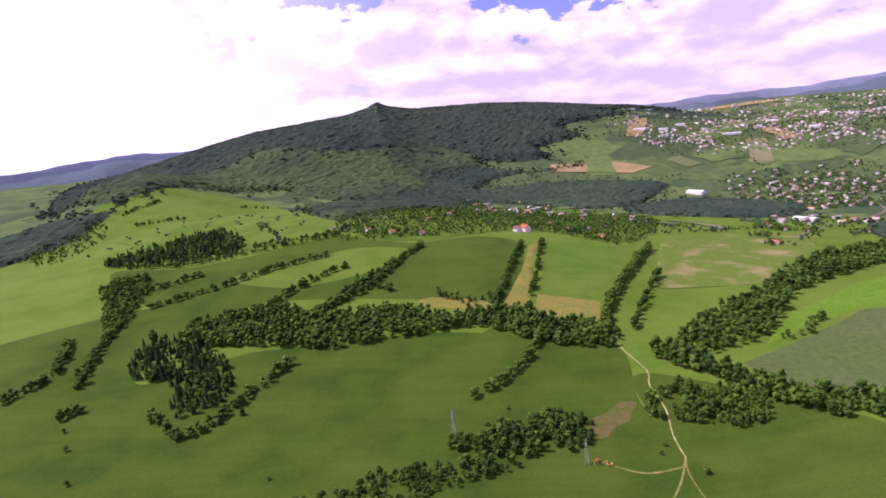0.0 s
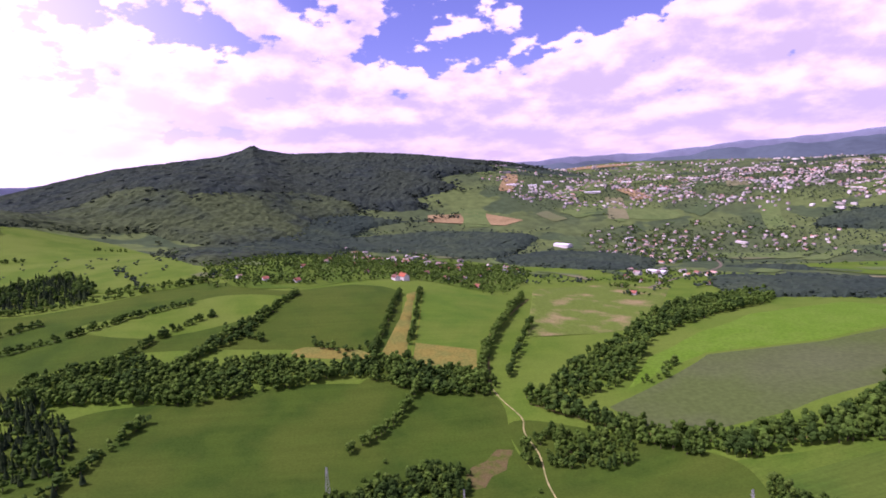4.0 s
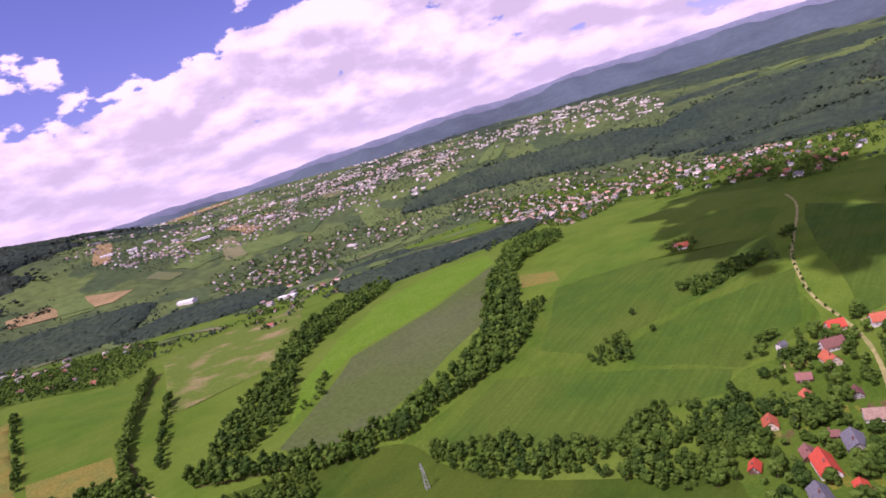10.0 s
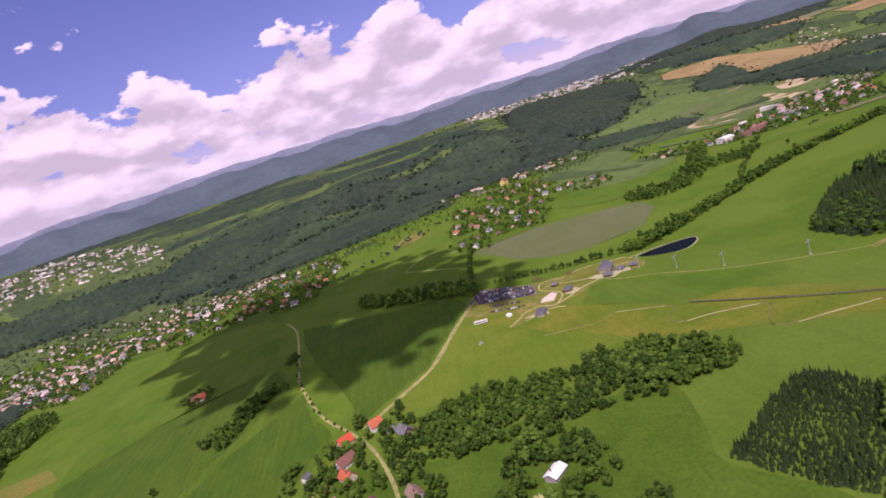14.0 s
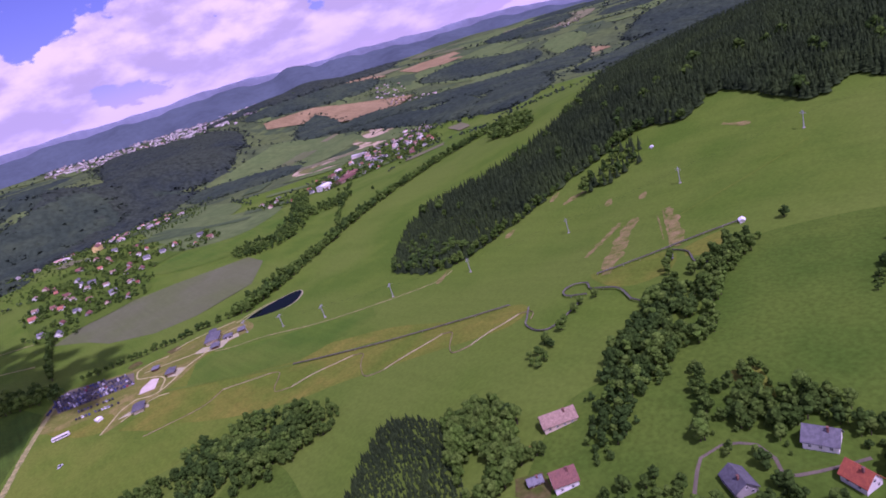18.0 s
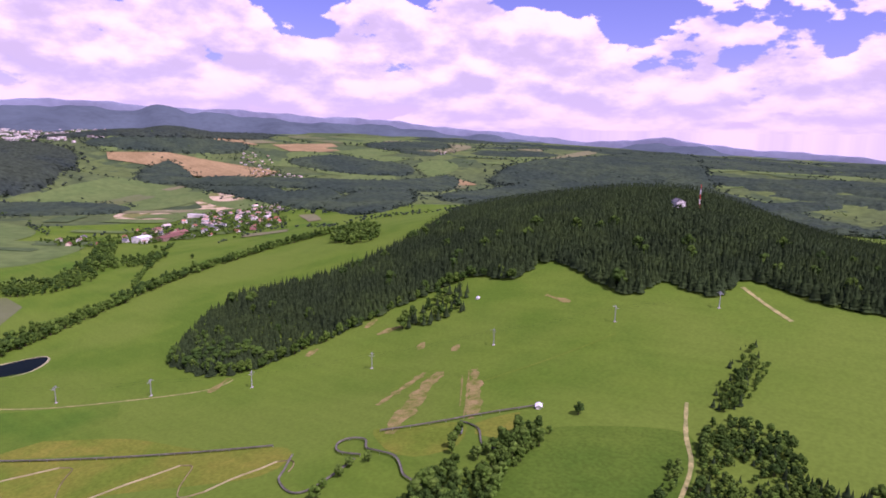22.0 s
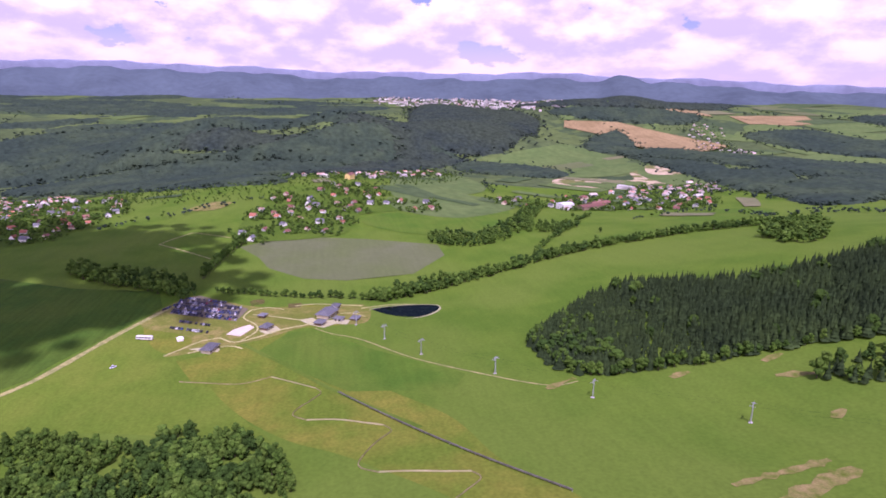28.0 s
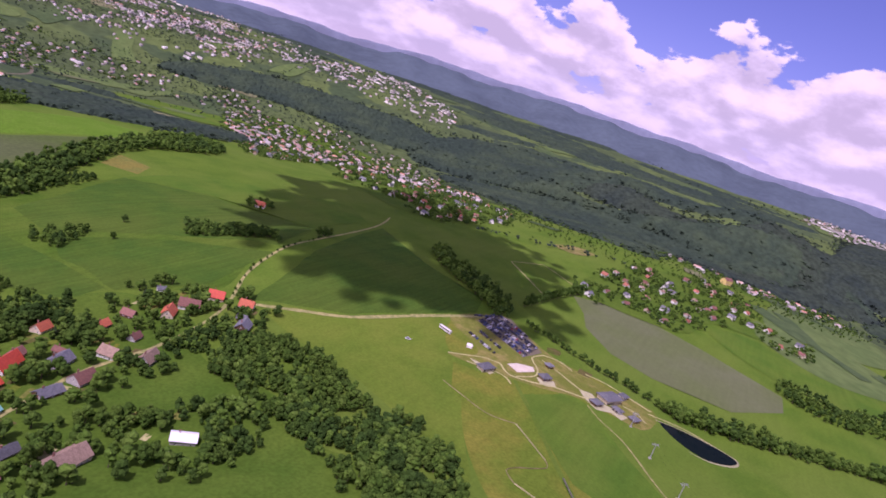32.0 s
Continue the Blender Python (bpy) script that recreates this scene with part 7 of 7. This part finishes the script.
CARS = [car("white parked car", "car_white"), car("silver parked car", "car_silver"), car("black parked car", "car_black", 4.6), car("dark blue parked car", "car_blue"), car("red parked car", "car_red", 3.9), car("dark grey parked van", "car_grey", 4.7, 1.85)]
for c, label in zip(CARS, ("white car parked in a row", "silver car parked in a row", "black car parked in a row", "dark blue car parked in a row", "red car parked in a row", "dark grey van parked in a row")):
    tagged(c, label)
rnd = np.random.RandomState(8)
used = set()
PARK = np.array([(756, -26), (771, -43), (725, -98), (689, -90), (716, -25)], float)
O = PARK[4]
U, V = PARK[0] - PARK[4], PARK[3] - PARK[4]
wide_u, long_v = np.linalg.norm(U), np.linalg.norm(V)
U, V = U / wide_u, V / long_v
spots = [(O + V * (2 + i * 2.7) + U * r, r) for r in (3, 8.6, 18, 23.6, 33, 38.6, 48) if r < wide_u + 12 for i in range(int(long_v / 2.7))]
for a, b in (((677, -35), (660, -74)), ((692, -40), (679, -70)), ((723, -16), (746, -29))):
    a, b = np.array(a, float), np.array(b, float)
    n = int(np.linalg.norm(b - a) / 2.7)
    spots += [(a + (b - a) * i / n, 99) for i in range(n) if i % 7 != 5]
park_deg = math.degrees(math.atan2(U[1], U[0])) - 90
for (x, y), r in spots:
    if rnd.rand() < 0.07 or (r < 90 and not inside(np.array([[x, y]]), PARK)[0]):
        continue
    k = rnd.choice(6, p=[0.12, 0.12, 0.42, 0.14, 0.03, 0.17])
    ob = CARS[k] if k not in used else copy_thing(CARS[k], Matrix.Identity(4))
    used.add(k)
    ob.matrix_basis = Matrix.Translation((x, y, h(x, y) + 0.36)) @ Matrix.Rotation(radians(park_deg + rnd.choice([0, 180]) + rnd.uniform(-3, 3)), 4, "Z")

# coach, marquee and little white things on the meadow
coach = tagged(new("coach"), "long white coach parked on the meadow", "coach")
b = bmesh.new()
box(b, 0, 0, 0.45, 2.5, 12, 2.6)
bmesh.ops.bevel(b, geom=b.edges[:], offset=0.25, segments=2, affect="EDGES")
part("body", b, "white", coach)
for s in (-1, 1):
    g = bmesh.new()
    box(g, s * 1.25, 0, 1.6, 0.05, 10.6, 0.9)
    part("window_band", g, "glass", coach)
    for yy in (-3.8, 3.6):
        w = bmesh.new()
        rod(w, (s * 0.95, yy, 0.48), (s * 1.26, yy, 0.48), 0.48, None, 12)
        part("wheel", w, "rubber", coach)
stand(coach, 652, -19, -15, 1.2)
tent = tagged(new("marquee"), "small white marquee on the meadow", "tent")
b = bmesh.new()
box(b, 0, 0, 0, 5, 5, 2.2)
part("side_wall", b, "white", tent)
b = bmesh.new()
bmesh.ops.create_cone(b, cap_ends=True, segments=4, radius1=3.9, radius2=0.1, depth=1.6, matrix=Matrix.Translation((0, 0, 3.0)) @ Matrix.Rotation(radians(45), 4, "Z"))
part("canopy", b, "white", tent)
stand(tent, 647, -49, 20)
van = car("white van on the meadow", "car_white", 4.9, 2.0)
tagged(van, "white van standing on the meadow", "van")
stand(van, 597, -10, 40)


# ---- chairlift ----
LIFT = [(671, -203), (628, -226), (582, -252), (526, -300), (467, -352), (404, -424), (323, -482), (246, -541), (180, -590)]


def lift_pylon(x, y, deg, tall=12.5):
    root = tagged(new("lift_pylon"), "grey steel chairlift pylon with crossarm", "pylon", "chairlift pylons")
    b = bmesh.new()
    rod(b, (0, 0, -0.5), (0, 0, tall), 0.42, 0.26, 10)
    part("mast", b, "steel", root)
    b = bmesh.new()
    box(b, 0, 0, -0.6, 2.2, 2.2, 0.9)
    part("footing", b, "grey_wall", root)
    b = bmesh.new()
    box(b, 0, 0, tall - 0.3, 5.2, 0.35, 0.4)
    part("crossarm", b, "steel", root)
    b = bmesh.new()
    box(b, 0, 0, tall + 0.9, 4.4, 0.25, 0.25)
    box(b, -1.9, 0, tall, 0.2, 0.2, 1.0)
    box(b, 1.9, 0, tall, 0.2, 0.2, 1.0)
    part("lifting_frame", b, "steel", root)
    for s in (-1, 1):
        b = bmesh.new()
        box(b, s * 2.5, 0, tall - 0.75, 0.3, 3.2, 0.3)
        for k in range(4):
            rod(b, (s * 2.5 - 0.15, k - 1.5, tall - 0.5), (s * 2.5 + 0.15, k - 1.5, tall - 0.5), 0.22, None, 8)
        part("sheave_train", b, "steel", root)
    b = bmesh.new()
    for k in range(12):
        box(b, 0, -0.45, 0.8 + k * 0.95, 0.5, 0.06, 0.06)
    part("ladder", b, "steel", root)
    root.matrix_basis = Matrix.Translation((x, y, h(x, y))) @ Matrix.Rotation(radians(deg), 4, "Z")
    return root


for i, (x, y) in enumerate(LIFT):
    a, c = LIFT[max(i - 1, 0)], LIFT[min(i + 1, len(LIFT) - 1)]
    lift_pylon(x, y, math.degrees(math.atan2(c[1] - a[1], c[0] - a[0])) - 90)
for s in (-1, 1):
    b = bmesh.new()
    for (ax, ay), (cx, cy) in zip(LIFT, LIFT[1:]):
        dx, dy = cx - ax, cy - ay
        n = math.hypot(dx, dy)
        px, py = -dy / n * 2.5 * s, dx / n * 2.5 * s
        prev = None
        for k in range(9):
            u = k / 8
            q = (ax + dx * u + px, ay + dy * u + py, h(ax, ay) * (1 - u) + h(cx, cy) * u + 12 - 5.0 * u * (1 - u))
            if prev:
                rod(b, prev, q, 0.022, None, 4)
            prev = q
    tagged(part("lift_cable", b, "rubber"), "thin steel haul rope of the chairlift", "cable")


# ---- the summer sled track ----
def trough(name, line, width, raise_by, label, metal="track"):
    """A raised trough with side lips, on short posts."""
    root = tagged(new("sled_track"), label, "sled track", "sled track runs")
    p = smooth_line(line, False, 2.5)
    d = np.gradient(p, axis=0)
    d /= np.linalg.norm(d, axis=1)[:, None] + 1e-9
    nrm = np.c_[-d[:, 1], d[:, 0]]
    z = height(p[:, 0], p[:, 1]) + raise_by
    prof = [(-0.5, 0.55), (-0.42, 0.55), (-0.3, 0.05), (0.3, 0.05), (0.42, 0.55), (0.5, 0.55), (0.36, -0.1), (-0.36, -0.1)]
    n, k = len(p), len(prof)
    v = np.concatenate([np.c_[p + nrm * (u * width), z + w] for u, w in prof]).reshape(k, n, 3).transpose(1, 0, 2).reshape(-1, 3)
    f = [(i * k + j, i * k + (j + 1) % k, (i + 1) * k + (j + 1) % k, (i + 1) * k + j) for i in range(n - 1) for j in range(k)]
    ob = mesh_of(name, v, f, [metal])
    ob.parent = root
    for i in range(0, n, 4):
        b = bmesh.new()
        rod(b, (p[i, 0], p[i, 1], z[i] - raise_by - 0.4), (p[i, 0], p[i, 1], z[i]), 0.14, None, 5)
        part("post", b, "steel", root)
    return root


trough("trough", [(515, -182), (452, -221), (400, -256), (355, -289)], 0.95, 1.0, "long grey lift run of the sled track")
trough("trough", [(309, -334), (289, -353), (263, -380), (239, -401)], 0.95, 1.2, "upper grey lift run of the sled track")
trough("trough", [(296, -300), (292, -267), (299, -258), (315, -263), (323, -273), (334, -287)], 1.1, 0.6, "grey sled track bend on the meadow")
trough("trough", [(296, -304), (310, -301), (319, -308), (318, -317), (308, -320), (299, -312), (291, -312), (278, -312), (268, -306), (258, -298), (244, -295)], 1.2, 1.3, "spiral loop of the grey sled track")
trough("trough", [(272, -366), (256, -362), (243, -347), (233, -345), (228, -351)], 1.0, 0.6, "grey hooked bend below the top hut")
# straight runs get the colour with painted shine, bends the dull one
PALE, DULL = "narrow pale metal sled track run down the meadow", "narrow dull sled track bend in the grass"
for run in ([(556, -133), (545, -146), (527, -166)], [(476, -161), (471, -180), (462, -196), (455, -208)], [(398, -200), (394, -218), (389, -234), (386, -247)], [(343, -237), (341, -253), (337, -266), (335, -277)]):
    trough("trough", run, 0.75, 0.2, PALE, "bright_track")
for run in ([(556, -133), (548, -112), (556, -84), (562, -66)], [(527, -166), (518, -170), (506, -163), (497, -156), (486, -152), (476, -161)], [(455, -208), (446, -212), (436, -204), (424, -196), (408, -190), (398, -200)], [(386, -247), (378, -250), (368, -240), (360, -232), (350, -227), (343, -237)], [(335, -277), (328, -282), (322, -278), (319, -272)]):
    trough("trough", run, 0.6, 0.15, DULL, "dull_track")
for ring in ([(748, -96), (759, -108), (742, -112), (734, -100)], [(740, -136), (743, -150), (728, -149), (725, -137)]):
    drape("gravel_lot", ring, "clearing", "trodden brown lot beside trees", "lot", 0.3)

for x, y, label, w, l in ((237, -401, "white top hut of the sled track", 3.2, 3.8), (391, -558, "little white hut on the ski slope", 2.6, 3.4), (263, -352, "wooden hut beside sled track", 3.5, 5)):
    stand(house(label, w, l, 2.4, 0.8, "white" if "white" in label else "timber", "white_roof" if "white" in label else "grey_roof", 0, "hut", False), x, y, 30)
stand(house("hotel building on the forested summit", 14, 22, 8, 4, "white", "grey_roof", 1, "hotel"), 293, -843, 40, 0.75, 6)

# red and white mast on the summit
mast = tagged(new("radio_mast"), "red and white radio mast above the forest", "mast")
for k in range(6):
    b = bmesh.new()
    rod(b, (0, 0, k * 6), (0, 0, k * 6 + 6), 0.9 - k * 0.1, 0.8 - k * 0.1, 8)
    part("section", b, "red_paint" if k % 2 else "white", mast)
stand(mast, 270, -849, 0)


# power line pylons of lattice steel
def lattice(x, y, deg, tall=22):
    root = tagged(new("power_pylon"), "grey lattice steel power pylon in the meadow", "pylon", "power pylons")
    for sx in (-1, 1):
        for sy in (-1, 1):
            b = bmesh.new()
            rod(b, (sx * 1.7, sy * 1.7, -0.5), (sx * 0.35, sy * 0.35, tall), 0.13, 0.09, 4)
            part("leg", b, "steel", root)
    for k in range(7):
        b = bmesh.new()
        z0, z1 = k * tall / 7, (k + 1) * tall / 7
        r0, r1 = 1.7 - 1.35 * z0 / tall, 1.7 - 1.35 * z1 / tall
        for s in (-1, 1):
            rod(b, (-r0, s * r0, z0), (r1, s * r1, z1), 0.07, None, 4)
            rod(b, (r0, s * r0, z0), (-r1, s * r1, z1), 0.07, None, 4)
            rod(b, (s * r0, -r0, z0), (s * r1, r1, z1), 0.07, None, 4)
            rod(b, (s * r0, r0, z0), (s * r1, -r1, z1), 0.07, None, 4)
        part("bracing", b, "steel", root)
    for z, w in ((tall * 0.72, 4.2), (tall * 0.86, 3.2)):
        b = bmesh.new()
        box(b, 0, 0, z, w * 2, 0.3, 0.3)
        rod(b, (-w, 0, z), (0, 0, z + 1.6), 0.07, None, 4)
        rod(b, (w, 0, z), (0, 0, z + 1.6), 0.07, None, 4)
        part("crossarm", b, "steel", root)
    root.matrix_basis = Matrix.Translation((x, y, h(x, y))) @ Matrix.Rotation(radians(deg), 4, "Z")


PYLONS = [(-10, 483), (90, 430), (279, 358)]
for x, y in PYLONS:
    lattice(x, y, 75)


# orange excavators on the little worksite
def digger(label):
    root = tagged(new("excavator"), label, "excavator", "worksite machines")
    for s in (-1, 1):
        b = bmesh.new()
        box(b, s * 1.0, 0, 0, 0.55, 3.6, 0.8)
        bmesh.ops.bevel(b, geom=b.edges[:], offset=0.25, segments=2, affect="EDGES")
        part("crawler", b, "rubber", root)
    b = bmesh.new()
    box(b, 0, -0.3, 0.9, 2.4, 3.0, 1.1)
    part("body", b, "orange", root)
    b = bmesh.new()
    box(b, -0.65, 0.5, 2.0, 1.0, 1.4, 1.2)
    part("cab", b, "glass", root)
    b = bmesh.new()
    rod(b, (0.3, 1.0, 1.6), (0.3, 3.4, 3.8), 0.25, 0.2, 4)
    part("boom", b, "orange", root)
    b = bmesh.new()
    rod(b, (0.3, 3.4, 3.8), (0.3, 5.2, 1.0), 0.2, 0.15, 4)
    part("arm", b, "orange", root)
    b = bmesh.new()
    box(b, 0.3, 5.2, 0.3, 0.9, 0.8, 0.7)
    part("bucket", b, "steel", root)
    return root


stand(digger("orange crawler excavator on bare soil"), 107, 427, 60)
stand(digger("orange excavator beside another one"), 99, 433, 140)

# ---- cumulus overhead, whose shadows lie on the fields ----


def cumulus(shade, top, seed, label):
    """A cloud of rounded heaps on a flat base, over the place where its shadow falls."""
    rnd = np.random.RandomState(seed)
    c = np.mean(shade, axis=0)
    k = (top - h(*c)) / math.tan(radians(SUN_EL))
    off = np.array((math.sin(radians(SUN_AZ)), math.cos(radians(SUN_AZ)))) * k
    bits = []
    for x, y in sown(shade, 58, seed):
        s = rnd.uniform(30, 58)
        bits.append(lump(rnd, 1, np.array((x + off[0], y + off[1], top + s * 0.5)), np.array((s, s, s * 0.9)), 0.06))
    for x, y in smooth_line(shade, True, 16.0):
        for _ in range(4):
            s, a, r = rnd.uniform(7, 20), rnd.rand() * 6.283, rnd.uniform(10, 75)
            bits.append(lump(rnd, 1, np.array((x + off[0] + r * math.cos(a), y + off[1] + r * math.sin(a), top + s * 0.5)), np.array((s, s, s * 0.9)), 0.06))
    v, f = joined(bits)
    v[:, 2] = np.maximum(v[:, 2], top)
    return tagged(mesh_of("cumulus_cloud", v, f, ["cloud"], smooth=True), label, "cloud", kind="structure")


cumulus([(700, 225), (760, 300), (860, 345), (960, 420), (1120, 420), (1220, 330), (1120, 200), (1060, 60), (940, 10), (830, -30), (760, -25), (720, 30), (668, 90), (672, 160)], 1250, 1, "white cumulus cloud high over the fields")
